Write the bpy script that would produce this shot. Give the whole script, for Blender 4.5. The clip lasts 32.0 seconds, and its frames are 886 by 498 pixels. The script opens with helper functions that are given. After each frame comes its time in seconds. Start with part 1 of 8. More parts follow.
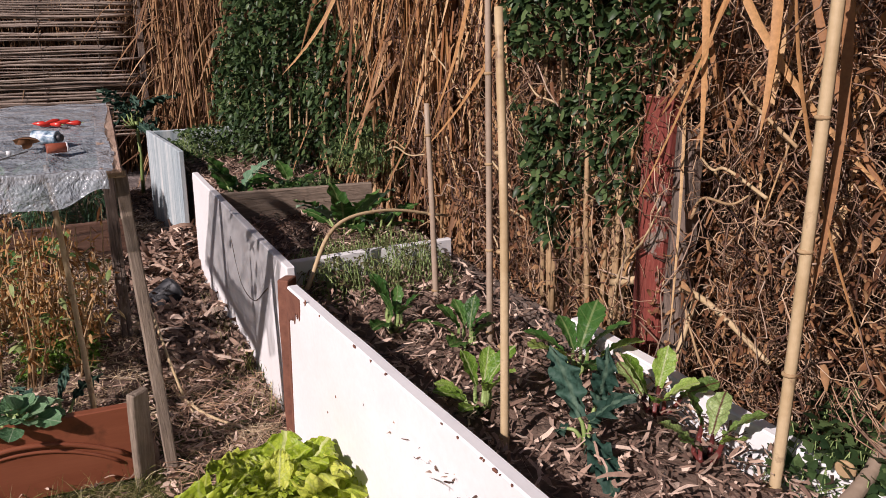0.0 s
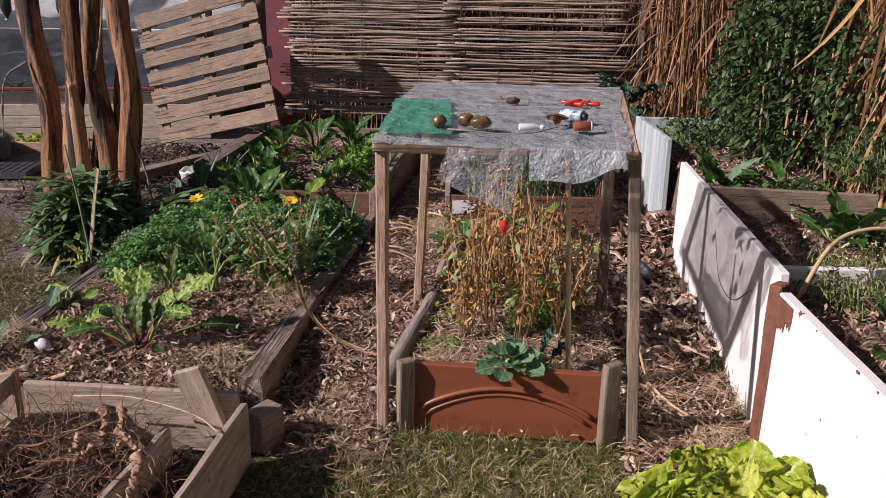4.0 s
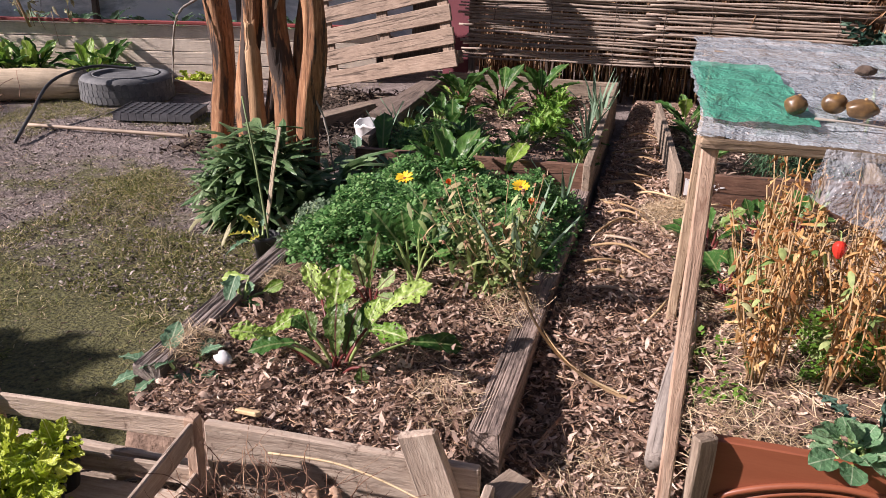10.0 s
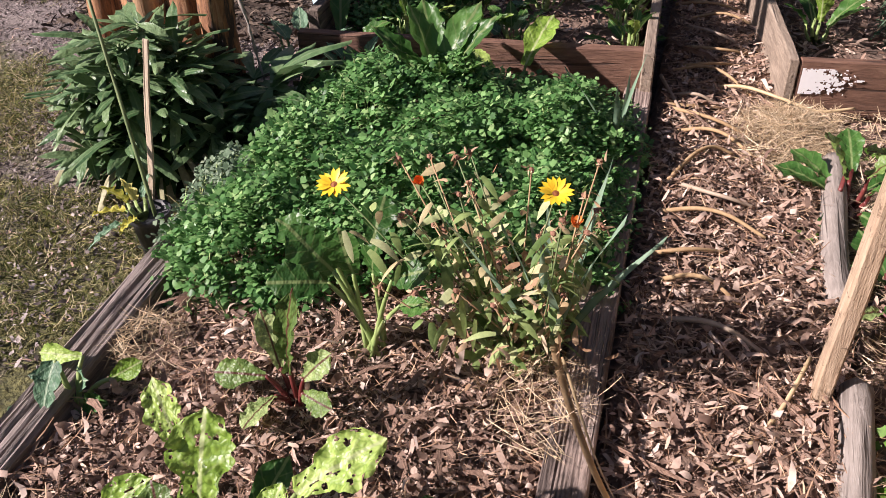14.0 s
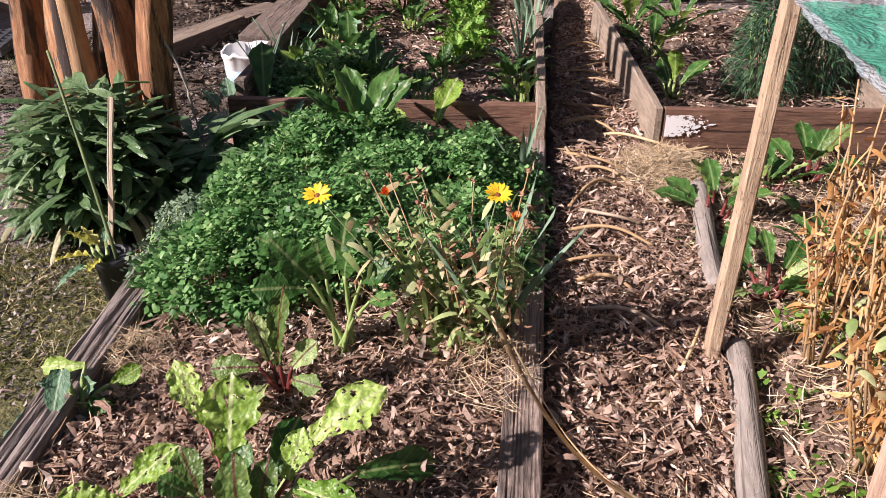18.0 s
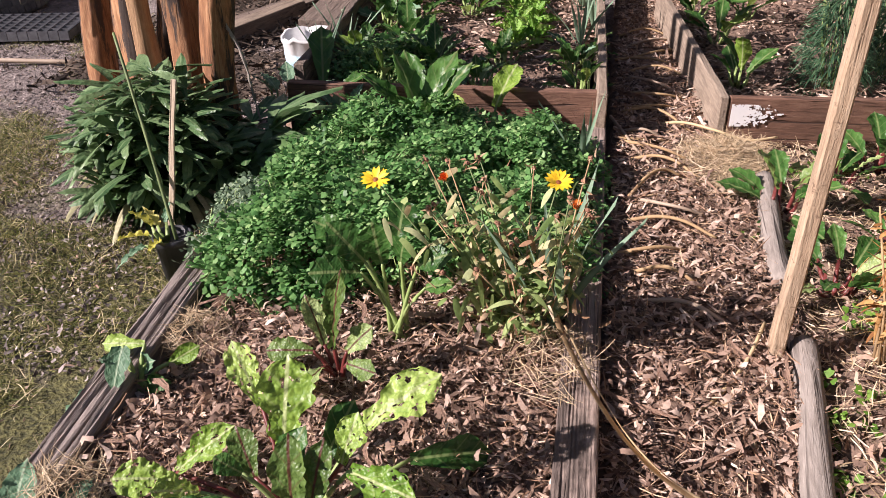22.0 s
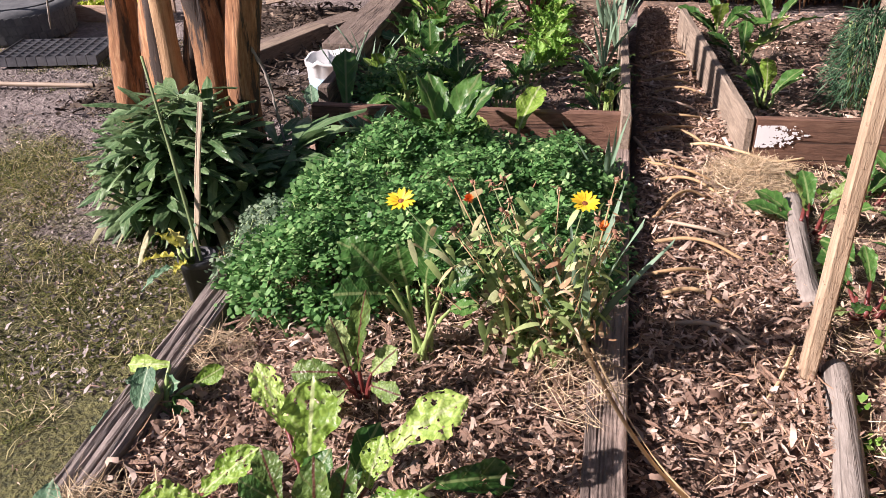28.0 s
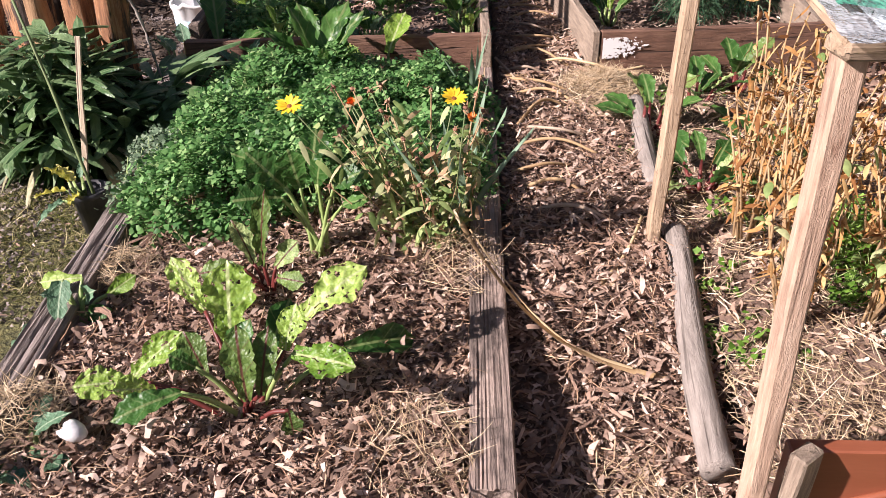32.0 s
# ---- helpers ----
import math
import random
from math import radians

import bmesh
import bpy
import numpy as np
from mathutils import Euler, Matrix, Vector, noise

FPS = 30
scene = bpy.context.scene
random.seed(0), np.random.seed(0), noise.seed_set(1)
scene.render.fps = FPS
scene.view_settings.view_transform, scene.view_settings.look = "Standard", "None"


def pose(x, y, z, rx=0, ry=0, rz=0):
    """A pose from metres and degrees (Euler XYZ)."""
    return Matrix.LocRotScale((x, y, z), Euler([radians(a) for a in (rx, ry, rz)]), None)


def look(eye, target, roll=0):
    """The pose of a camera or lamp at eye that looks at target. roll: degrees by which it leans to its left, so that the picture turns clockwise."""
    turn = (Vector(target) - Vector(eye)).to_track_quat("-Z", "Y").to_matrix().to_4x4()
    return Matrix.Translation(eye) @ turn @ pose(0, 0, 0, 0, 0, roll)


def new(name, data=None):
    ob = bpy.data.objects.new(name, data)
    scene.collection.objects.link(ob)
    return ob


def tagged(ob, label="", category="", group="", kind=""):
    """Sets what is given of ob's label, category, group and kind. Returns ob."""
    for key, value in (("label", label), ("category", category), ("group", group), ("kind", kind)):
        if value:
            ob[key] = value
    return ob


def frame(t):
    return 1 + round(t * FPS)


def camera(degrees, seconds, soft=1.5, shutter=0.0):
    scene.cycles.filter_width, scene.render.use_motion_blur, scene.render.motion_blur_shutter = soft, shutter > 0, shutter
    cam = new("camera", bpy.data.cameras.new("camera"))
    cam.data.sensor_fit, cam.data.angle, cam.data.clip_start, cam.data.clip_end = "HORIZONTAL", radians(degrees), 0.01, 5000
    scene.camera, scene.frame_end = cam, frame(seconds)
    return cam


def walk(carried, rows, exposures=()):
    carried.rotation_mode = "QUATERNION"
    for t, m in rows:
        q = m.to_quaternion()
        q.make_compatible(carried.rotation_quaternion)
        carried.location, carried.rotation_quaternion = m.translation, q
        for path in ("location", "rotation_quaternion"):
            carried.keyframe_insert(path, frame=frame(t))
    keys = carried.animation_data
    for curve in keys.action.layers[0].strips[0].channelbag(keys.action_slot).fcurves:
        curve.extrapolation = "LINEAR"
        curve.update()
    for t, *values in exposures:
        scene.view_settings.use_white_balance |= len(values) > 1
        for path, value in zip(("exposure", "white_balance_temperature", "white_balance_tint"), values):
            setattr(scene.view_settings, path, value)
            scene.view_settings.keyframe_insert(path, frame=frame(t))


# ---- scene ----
# the camera and its walk: seconds, x, y, z, then its turn in degrees
cam = camera(56.55, 32.0, soft=0.7)
PATH = [
    (0.0, 0.963, -2.314, 1.338, 73.68, -0.13, -24.50),
    (0.5, 0.970, -2.309, 1.338, 73.15, -0.95, -20.88),
    (1.0, 0.965, -2.320, 1.350, 74.66, 0.23, -15.89),
    (1.5, 0.957, -2.310, 1.358, 75.63, 0.15, -12.30),
    (2.0, 0.929, -2.312, 1.361, 76.69, -0.38, -8.19),
    (2.5, 0.894, -2.313, 1.357, 75.92, -0.69, -4.13),
    (3.0, 0.864, -2.312, 1.349, 74.87, -1.12, -0.37),
    (3.5, 0.843, -2.309, 1.346, 74.13, -0.59, 2.70),
    (4.0, 0.816, -2.303, 1.338, 72.72, -0.84, 7.09),
    (4.5, 0.784, -2.295, 1.329, 71.64, -1.18, 11.33),
    (6.5, 0.729, -2.295, 1.337, 70.08, -0.62, 13.74),
    (7.0, 0.726, -2.287, 1.334, 70.06, -0.29, 14.06),
    (7.5, 0.661, -2.255, 1.323, 69.71, 0.27, 17.66),
    (8.0, 0.592, -2.213, 1.310, 68.59, -1.19, 16.75),
    (8.5, 0.575, -2.052, 1.319, 71.12, 0.27, 18.92),
    (9.0, 0.530, -1.908, 1.321, 71.84, 0.75, 18.10),
    (9.5, 0.442, -1.820, 1.310, 69.84, -1.42, 21.44),
    (10.0, 0.290, -1.659, 1.301, 68.36, -1.17, 16.50),
    (10.5, 0.201, -1.503, 1.289, 65.32, 0.10, 14.30),
    (11.0, 0.199, -1.236, 1.284, 65.02, -0.54, 18.91),
    (11.5, 0.205, -1.054, 1.271, 61.22, -0.11, 21.29),
    (12.0, 0.136, -0.830, 1.281, 61.11, -1.49, 16.30),
    (12.5, 0.043, -0.670, 1.273, 58.27, -1.40, 13.82),
    (13.0, 0.002, -0.568, 1.271, 57.88, -0.15, 15.72),
    (13.5, 0.019, -0.449, 1.271, 55.63, 1.68, 16.68),
    (14.0, 0.005, -0.374, 1.259, 54.04, 1.64, 16.37),
    (14.5, -0.008, -0.361, 1.263, 53.65, 1.54, 19.07),
    (16.5, -0.069, -0.507, 1.235, 53.61, -1.87, 12.60),
    (17.0, -0.110, -0.649, 1.251, 54.51, 0.59, 12.44),
    (17.5, -0.079, -0.710, 1.285, 59.25, 0.73, 7.59),
    (18.0, -0.079, -0.743, 1.277, 60.14, -0.20, 7.38),
    (18.5, -0.087, -0.735, 1.267, 59.08, 0.59, 8.85),
    (19.0, -0.087, -0.731, 1.275, 59.04, 1.58, 9.92),
    (19.5, -0.092, -0.730, 1.265, 58.30, 1.81, 10.74),
    (20.0, -0.086, -0.729, 1.265, 58.21, 0.54, 10.65),
    (20.5, -0.087, -0.727, 1.269, 58.98, 1.58, 10.25),
    (21.0, -0.097, -0.726, 1.267, 58.27, 2.93, 12.49),
    (21.5, -0.101, -0.724, 1.264, 58.77, 1.27, 12.62),
    (22.0, -0.093, -0.728, 1.264, 59.33, 0.50, 11.14),
    (22.5, -0.100, -0.723, 1.259, 58.70, 0.51, 10.96),
    (23.0, -0.097, -0.722, 1.258, 58.79, 0.10, 10.40),
    (23.5, -0.107, -0.719, 1.257, 59.32, 0.17, 9.97),
    (24.0, -0.109, -0.716, 1.252, 58.16, -0.11, 10.41),
    (24.5, -0.112, -0.714, 1.248, 57.76, -0.06, 10.54),
    (26.5, -0.101, -0.705, 1.249, 59.26, -1.56, 10.49),
    (27.0, -0.117, -0.720, 1.254, 60.47, -3.71, 12.28),
    (27.5, -0.109, -0.721, 1.261, 60.94, -0.09, 12.37),
    (28.0, -0.105, -0.724, 1.259, 60.88, 1.13, 12.38),
    (28.5, -0.103, -0.722, 1.259, 60.47, 0.23, 10.94),
    (29.0, -0.105, -0.716, 1.256, 60.56, 0.29, 10.09),
    (29.5, -0.107, -0.720, 1.257, 60.82, 0.55, 10.76),
    (30.0, -0.096, -0.720, 1.254, 59.97, 0.21, 10.11),
    (30.5, -0.085, -0.728, 1.251, 57.86, 0.73, 10.36),
    (31.0, -0.088, -0.739, 1.232, 54.48, -1.20, 6.59),
    (31.5, -0.075, -0.836, 1.235, 55.21, -1.10, 4.76),
    (32.0, -0.091, -0.968, 1.242, 57.62, 0.99, 2.67),
]
EXPOSURES = [(0.0, 0.02, 6500, 25), (3.0, 0.08, 6500, 25), (4.5, 0.2, 6500, 25), (7.0, 0.5, 6500, 25), (9.0, 0.75, 6500, 25), (11.0, 0.92, 6500, 25), (13.0, 0.97, 6500, 25), (20.0, 0.95, 6500, 25), (24.0, 0.99, 6500, 25), (27.0, 1.06, 6500, 25), (28.0, 1.12, 6500, 25), (30.0, 1.18, 6500, 25), (32.0, 1.12, 6500, 25)]
walk(cam, [(row[0], pose(*row[1:])) for row in PATH], EXPOSURES)

# ---- world and sun ----
SUN_WAY = Vector((1.0, 0.47, -0.70)).normalized()
world = bpy.data.worlds.new("daylight")
scene.world = world
world.use_nodes = True
wn = world.node_tree.nodes
sky = wn.new("ShaderNodeTexSky")
sky.sky_type, sky.sun_disc = "NISHITA", False
sky.sun_elevation, sky.sun_rotation = radians(32), radians(245)
wn["Background"].inputs["Strength"].default_value = 0.038
world.node_tree.links.new(sky.outputs[0], wn["Background"].inputs["Color"])
sun_data = bpy.data.lights.new("sun", "SUN")
sun_data.energy, sun_data.angle, sun_data.color = 4.95, radians(0.9), (1.0, 0.95, 0.885)
sun = new("sun", sun_data)
sun.matrix_world = look((-10, -6, 8), tuple(Vector((-10, -6, 8)) + SUN_WAY))


# ---- materials ----
def nodes_of(name):
    m = bpy.data.materials.new(name)
    m.use_nodes = True
    nt = m.node_tree
    return m, nt, nt.nodes["Principled BSDF"], nt.nodes["Material Output"]


def ramp_node(nt, stops, fac):
    r = nt.nodes.new("ShaderNodeValToRGB")
    e = r.color_ramp.elements
    while len(e) < len(stops):
        e.new(0.5)
    for k, (p, c) in zip(e, stops):
        k.position, k.color = p, (*c, 1)
    nt.links.new(fac, r.inputs[0])
    return r.outputs[0]


def noise_node(nt, vec, scale, detail=4.0, rough=0.6, distort=0.0):
    n = nt.nodes.new("ShaderNodeTexNoise")
    n.inputs["Scale"].default_value, n.inputs["Detail"].default_value = scale, detail
    n.inputs["Roughness"].default_value, n.inputs["Distortion"].default_value = rough, distort
    nt.links.new(vec, n.inputs["Vector"])
    return n.outputs["Fac"]


def math_node(nt, op, a, b):
    n = nt.nodes.new("ShaderNodeMath")
    n.operation = op
    for k, v in enumerate((a, b)):
        if isinstance(v, (int, float)):
            n.inputs[k].default_value = v
        else:
            nt.links.new(v, n.inputs[k])
    return n.outputs[0]


def mix_node(nt, kind, fac, a, b):
    n = nt.nodes.new("ShaderNodeMix")
    n.data_type, n.blend_type = "RGBA", kind
    if isinstance(fac, (int, float)):
        n.inputs[0].default_value = fac
    else:
        nt.links.new(fac, n.inputs[0])
    for k, v in ((6, a), (7, b)):
        if isinstance(v, tuple):
            n.inputs[k].default_value = (*v, 1)
        else:
            nt.links.new(v, n.inputs[k])
    return n.outputs[2]


def coords(nt, stretch=(1, 1, 1), shift=True):
    """Object coordinates, stretched, and shifted at random from piece to piece."""
    tc = nt.nodes.new("ShaderNodeTexCoord")
    mp = nt.nodes.new("ShaderNodeMapping")
    mp.inputs["Scale"].default_value = stretch
    nt.links.new(tc.outputs["Object"], mp.inputs["Vector"])
    if shift:
        oi = nt.nodes.new("ShaderNodeObjectInfo")
        cb = nt.nodes.new("ShaderNodeCombineXYZ")
        for k, f in enumerate((13.0, 7.0, 29.0)):
            nt.links.new(math_node(nt, "MULTIPLY", oi.outputs["Random"], f), cb.inputs[k])
        nt.links.new(cb.outputs[0], mp.inputs["Location"])
    return mp.outputs[0]


def bump(nt, bsdf, height, strength, distance):
    b = nt.nodes.new("ShaderNodeBump")
    b.inputs["Strength"].default_value, b.inputs["Distance"].default_value = strength, distance
    nt.links.new(height, b.inputs["Height"])
    nt.links.new(b.outputs[0], bsdf.inputs["Normal"])


def surface(name, stops, scale=8.0, rough=0.8, relief=0.4, depth=0.01, stains=None, stretch=(1, 1, 1), metal=0.0, fine=60.0):
    """A surface of two noises: broad patches of the colours in stops, fine grain, and optional stains (colour, scale, from, to)."""
    m, nt, bsdf, _ = nodes_of(name)
    v = coords(nt, stretch)
    big, small = noise_node(nt, v, scale, 5), noise_node(nt, v, fine, 3)
    f = math_node(nt, "ADD", math_node(nt, "MULTIPLY", big, 0.7), math_node(nt, "MULTIPLY", small, 0.3))
    c = ramp_node(nt, stops, f)
    if stains:
        col, sc, a, b = stains
        k = ramp_node(nt, [(a, (0, 0, 0)), (b, (1, 1, 1))], noise_node(nt, coords(nt), sc, 6, 0.65))
        c = mix_node(nt, "MIX", k, c, col)
    nt.links.new(c, bsdf.inputs["Base Color"])
    bsdf.inputs["Roughness"].default_value, bsdf.inputs["Metallic"].default_value = rough, metal
    bump(nt, bsdf, f, relief, depth)
    return m


def wood(name, dark, mid, light, grain=1.0, rough=0.85, stains=None, splits=0.8, streak=1.0):
    """Boards: grain runs along each piece's own x axis."""
    m, nt, bsdf, _ = nodes_of(name)
    v = coords(nt, (1.6 * grain, 13 * grain, 13 * grain))
    g1 = noise_node(nt, v, 2.2, 8, 0.75, 1.6)
    g2 = noise_node(nt, v, 11.0, 4, 0.7)
    patch = noise_node(nt, coords(nt), 7.0, 6, 0.7)
    f = math_node(nt, "ADD", math_node(nt, "MULTIPLY", g1, 0.6), math_node(nt, "MULTIPLY", g2, 0.4))
    c = ramp_node(nt, [(0.32, dark), (0.5, mid), (0.68, light)], f)
    c = mix_node(nt, "MULTIPLY", 0.55, c, ramp_node(nt, [(0.3, (0.55, 0.52, 0.5)), (0.65, (1.1, 1.08, 1.05))], patch))
    split = noise_node(nt, coords(nt, (0.9 * grain, 22 * grain, 22 * grain)), 1.6, 3, 0.6, 1.4)
    crack = ramp_node(nt, [(0.34, (0.22, 0.2, 0.19)), (0.42, (1, 1, 1))], split)
    c = mix_node(nt, "MULTIPLY", splits, c, crack)
    f = math_node(nt, "ADD", f, math_node(nt, "MULTIPLY", crack, 0.6 * splits))
    oi = nt.nodes.new("ShaderNodeObjectInfo")
    c = mix_node(nt, "MULTIPLY", 0.5, c, ramp_node(nt, [(0.0, (0.7, 0.68, 0.66)), (1.0, (1.2, 1.15, 1.1))], oi.outputs["Random"]))
    if stains:
        col, sc, a, b = stains
        k = ramp_node(nt, [(a, (0, 0, 0)), (b, (1, 1, 1))], noise_node(nt, coords(nt, (streak, 1, 1)), sc, 6, 0.7))
        c = mix_node(nt, "MIX", k, c, col)
    nt.links.new(c, bsdf.inputs["Base Color"])
    bsdf.inputs["Roughness"].default_value = rough
    bump(nt, bsdf, f, 0.9, 0.008)
    return m


def litter(name, stops, rough=0.85, through_light=0.0):
    """Loose pieces in one mesh: each piece takes its own colour from stops."""
    m, nt, bsdf, out = nodes_of(name)
    g = nt.nodes.new("ShaderNodeNewGeometry")
    c = ramp_node(nt, stops, g.outputs["Random Per Island"])
    n = noise_node(nt, coords(nt, shift=False), 90.0, 3)
    c = mix_node(nt, "MULTIPLY", 0.6, c, ramp_node(nt, [(0.3, (0.6, 0.6, 0.6)), (0.7, (1.25, 1.25, 1.25))], n))
    nt.links.new(c, bsdf.inputs["Base Color"])
    bsdf.inputs["Roughness"].default_value = rough
    bsdf.inputs["Specular IOR Level"].default_value = 0.25
    if through_light:
        glow = nt.nodes.new("ShaderNodeBsdfTranslucent")
        nt.links.new(c, glow.inputs["Color"])
        mx = nt.nodes.new("ShaderNodeMixShader")
        mx.inputs[0].default_value = through_light
        nt.links.new(bsdf.outputs[0], mx.inputs[1])
        nt.links.new(glow.outputs[0], mx.inputs[2])
        nt.links.new(mx.outputs[0], out.inputs["Surface"])
    return m


def leafy(name, stops, vein, rough=0.5, through_light=0.3, veins=26.0, edge=None):
    """A large leaf: its length along its own y axis, with a pale midrib and slanting side veins."""
    m, nt, bsdf, out = nodes_of(name)
    tc = nt.nodes.new("ShaderNodeTexCoord")
    sep = nt.nodes.new("ShaderNodeSeparateXYZ")
    nt.links.new(tc.outputs["Object"], sep.inputs[0])
    ax = math_node(nt, "ABSOLUTE", sep.outputs[0], 0)
    n = noise_node(nt, coords(nt), 4.0, 3)
    oi = nt.nodes.new("ShaderNodeObjectInfo")
    f = math_node(nt, "ADD", math_node(nt, "MULTIPLY", n, 0.55), math_node(nt, "MULTIPLY", oi.outputs["Random"], 0.45))
    c = ramp_node(nt, stops, f)
    wave = math_node(nt, "SINE", math_node(nt, "MULTIPLY", math_node(nt, "SUBTRACT", sep.outputs[1], math_node(nt, "MULTIPLY", ax, 0.9)), veins * 1.1), 0)
    side = ramp_node(nt, [(0.88, (0, 0, 0)), (1.0, (0.32, 0.32, 0.32))], wave)
    cells = nt.nodes.new("ShaderNodeTexVoronoi")
    cells.feature = "DISTANCE_TO_EDGE"
    cells.inputs["Scale"].default_value = 11.0
    nt.links.new(coords(nt), cells.inputs["Vector"])
    if veins == 20.0:
        c = mix_node(nt, "MULTIPLY", 0.6, c, ramp_node(nt, [(0.0, (0.62, 0.72, 0.55)), (0.16, (1.18, 1.16, 1.12))], cells.outputs["Distance"]))
    mid = ramp_node(nt, [(0.012, (0.9, 0.9, 0.9)), (0.03, (0, 0, 0))], ax)
    k = mix_node(nt, "LIGHTEN", 1.0, side, mid)
    c = mix_node(nt, "MIX", k, c, vein)
    if edge:
        spots = ramp_node(nt, [(0.62, (0, 0, 0)), (0.72, (1, 1, 1))], noise_node(nt, coords(nt), 22.0, 4))
        c = mix_node(nt, "MIX", spots, c, edge)
    nt.links.new(c, bsdf.inputs["Base Color"])
    bsdf.inputs["Roughness"].default_value = rough
    bsdf.inputs["Specular IOR Level"].default_value = 0.35 if rough < 0.5 else 0.22
    bump(nt, bsdf, math_node(nt, "ADD", math_node(nt, "MULTIPLY", wave, 0.05), math_node(nt, "ADD", math_node(nt, "MULTIPLY", noise_node(nt, coords(nt), 6.0, 2), 1.2), math_node(nt, "MULTIPLY", cells.outputs["Distance"], 0.5 if veins == 20.0 else 0.1))), 0.3, 0.02)
    glow = nt.nodes.new("ShaderNodeBsdfTranslucent")
    nt.links.new(c, glow.inputs["Color"])
    mx = nt.nodes.new("ShaderNodeMixShader")
    mx.inputs[0].default_value = through_light
    nt.links.new(bsdf.outputs[0], mx.inputs[1])
    nt.links.new(glow.outputs[0], mx.inputs[2])
    nt.links.new(mx.outputs[0], out.inputs["Surface"])
    return m


M_WOOD = wood("weathered board", (0.13, 0.1, 0.075), (0.26, 0.205, 0.155), (0.4, 0.335, 0.265), 1.0, 0.85, None, 0.5)
M_BOX = wood("pale grey-tan box board", (0.27, 0.205, 0.155), (0.46, 0.375, 0.3), (0.64, 0.55, 0.455), 0.8, 0.85, ((0.15, 0.1, 0.07), 18.0, 0.6, 0.68), 0.35)
M_WOOD_PALE = wood("pale pine board", (0.24, 0.165, 0.1), (0.42, 0.31, 0.21), (0.58, 0.47, 0.34), 1.0, 0.85, ((0.16, 0.1, 0.06), 30.0, 0.6, 0.68), 0.6, 2.0)
M_WOOD_GREY = wood("grey old timber", (0.06, 0.045, 0.036), (0.17, 0.13, 0.105), (0.31, 0.25, 0.205))
M_SLEEPER = wood("brown-grey sleeper", (0.12, 0.09, 0.078), (0.29, 0.226, 0.192), (0.47, 0.385, 0.335), 0.9, 0.88, ((0.1, 0.075, 0.062), 9.0, 0.52, 0.62), 0.85, 0.4)
M_STEM_DARK = surface("dark green stalk", [(0.3, (0.08, 0.13, 0.04)), (0.7, (0.17, 0.22, 0.08))], 20.0, 0.6, 0.2, 0.003)
M_SHRED = litter("pale shredded stalks", [(0.0, (0.2, 0.115, 0.07)), (0.5, (0.38, 0.235, 0.145)), (1.0, (0.6, 0.42, 0.27))])
M_TIMBER = wood("grey ridged timber", (0.1, 0.083, 0.074), (0.24, 0.203, 0.182), (0.4, 0.35, 0.315), 1.0, 0.9, None, 0.5)
M_WOOD_BROWN = wood("reddish pine post", (0.24, 0.145, 0.1), (0.45, 0.315, 0.23), (0.63, 0.49, 0.38), 0.7, 0.85, ((0.2, 0.105, 0.065), 9.0, 0.62, 0.7), 0.35, 0.4)
M_PALLET = wood("pallet board", (0.15, 0.105, 0.075), (0.3, 0.225, 0.17), (0.43, 0.345, 0.27))
M_DOOR = surface("brown varnished door", [(0.3, (0.21, 0.062, 0.03)), (0.7, (0.27, 0.088, 0.045))], 5.0, 0.38, 0.12, 0.003, ((0.12, 0.04, 0.022), 8.0, 0.6, 0.72), (0.6, 5, 5))
M_DARKBOARD = wood("dark reddish brown board", (0.09, 0.045, 0.03), (0.19, 0.1, 0.065), (0.29, 0.17, 0.115), 1.0, 0.8)
M_FEATHER = litter("fine blue-green leaves", [(0.0, (0.02, 0.06, 0.03)), (0.5, (0.05, 0.12, 0.06)), (1.0, (0.12, 0.22, 0.11))], 0.5, 0.25)
M_WHITE = surface("white painted panel", [(0.3, (0.74, 0.73, 0.71)), (0.6, (0.84, 0.83, 0.82))], 3.0, 0.55, 0.15, 0.003, ((0.17, 0.07, 0.04), 6.0, 0.76, 0.78))
M_PANEL_OLD = surface("streaked old panel", [(0.32, (0.2, 0.12, 0.08)), (0.42, (0.3, 0.38, 0.41)), (0.55, (0.52, 0.57, 0.57)), (0.68, (0.74, 0.72, 0.68))], 2.2, 0.6, 0.3, 0.004, None, (9, 9, 0.5))
M_RUST = surface("rusty brown edge", [(0.3, (0.11, 0.04, 0.025)), (0.7, (0.24, 0.1, 0.06))], 20.0, 0.9, 0.6, 0.006)
M_SOIL = surface("dark crumbly soil", [(0.3, (0.04, 0.028, 0.02)), (0.55, (0.09, 0.062, 0.045)), (0.75, (0.17, 0.12, 0.085))], 16.0, 0.95, 1.0, 0.02)
M_MULCH = surface("mulch bed", [(0.3, (0.075, 0.047, 0.034)), (0.55, (0.19, 0.125, 0.09)), (0.75, (0.36, 0.25, 0.18))], 24.0, 0.95, 1.0, 0.02)
M_CHIP = litter("wood chips and dry leaves", [(0.0, (0.055, 0.032, 0.024)), (0.3, (0.185, 0.115, 0.083)), (0.65, (0.4, 0.268, 0.195)), (1.0, (0.7, 0.535, 0.415))])
M_STRAW = litter("straw", [(0.0, (0.29, 0.2, 0.11)), (0.5, (0.5, 0.375, 0.23)), (1.0, (0.7, 0.57, 0.4))])
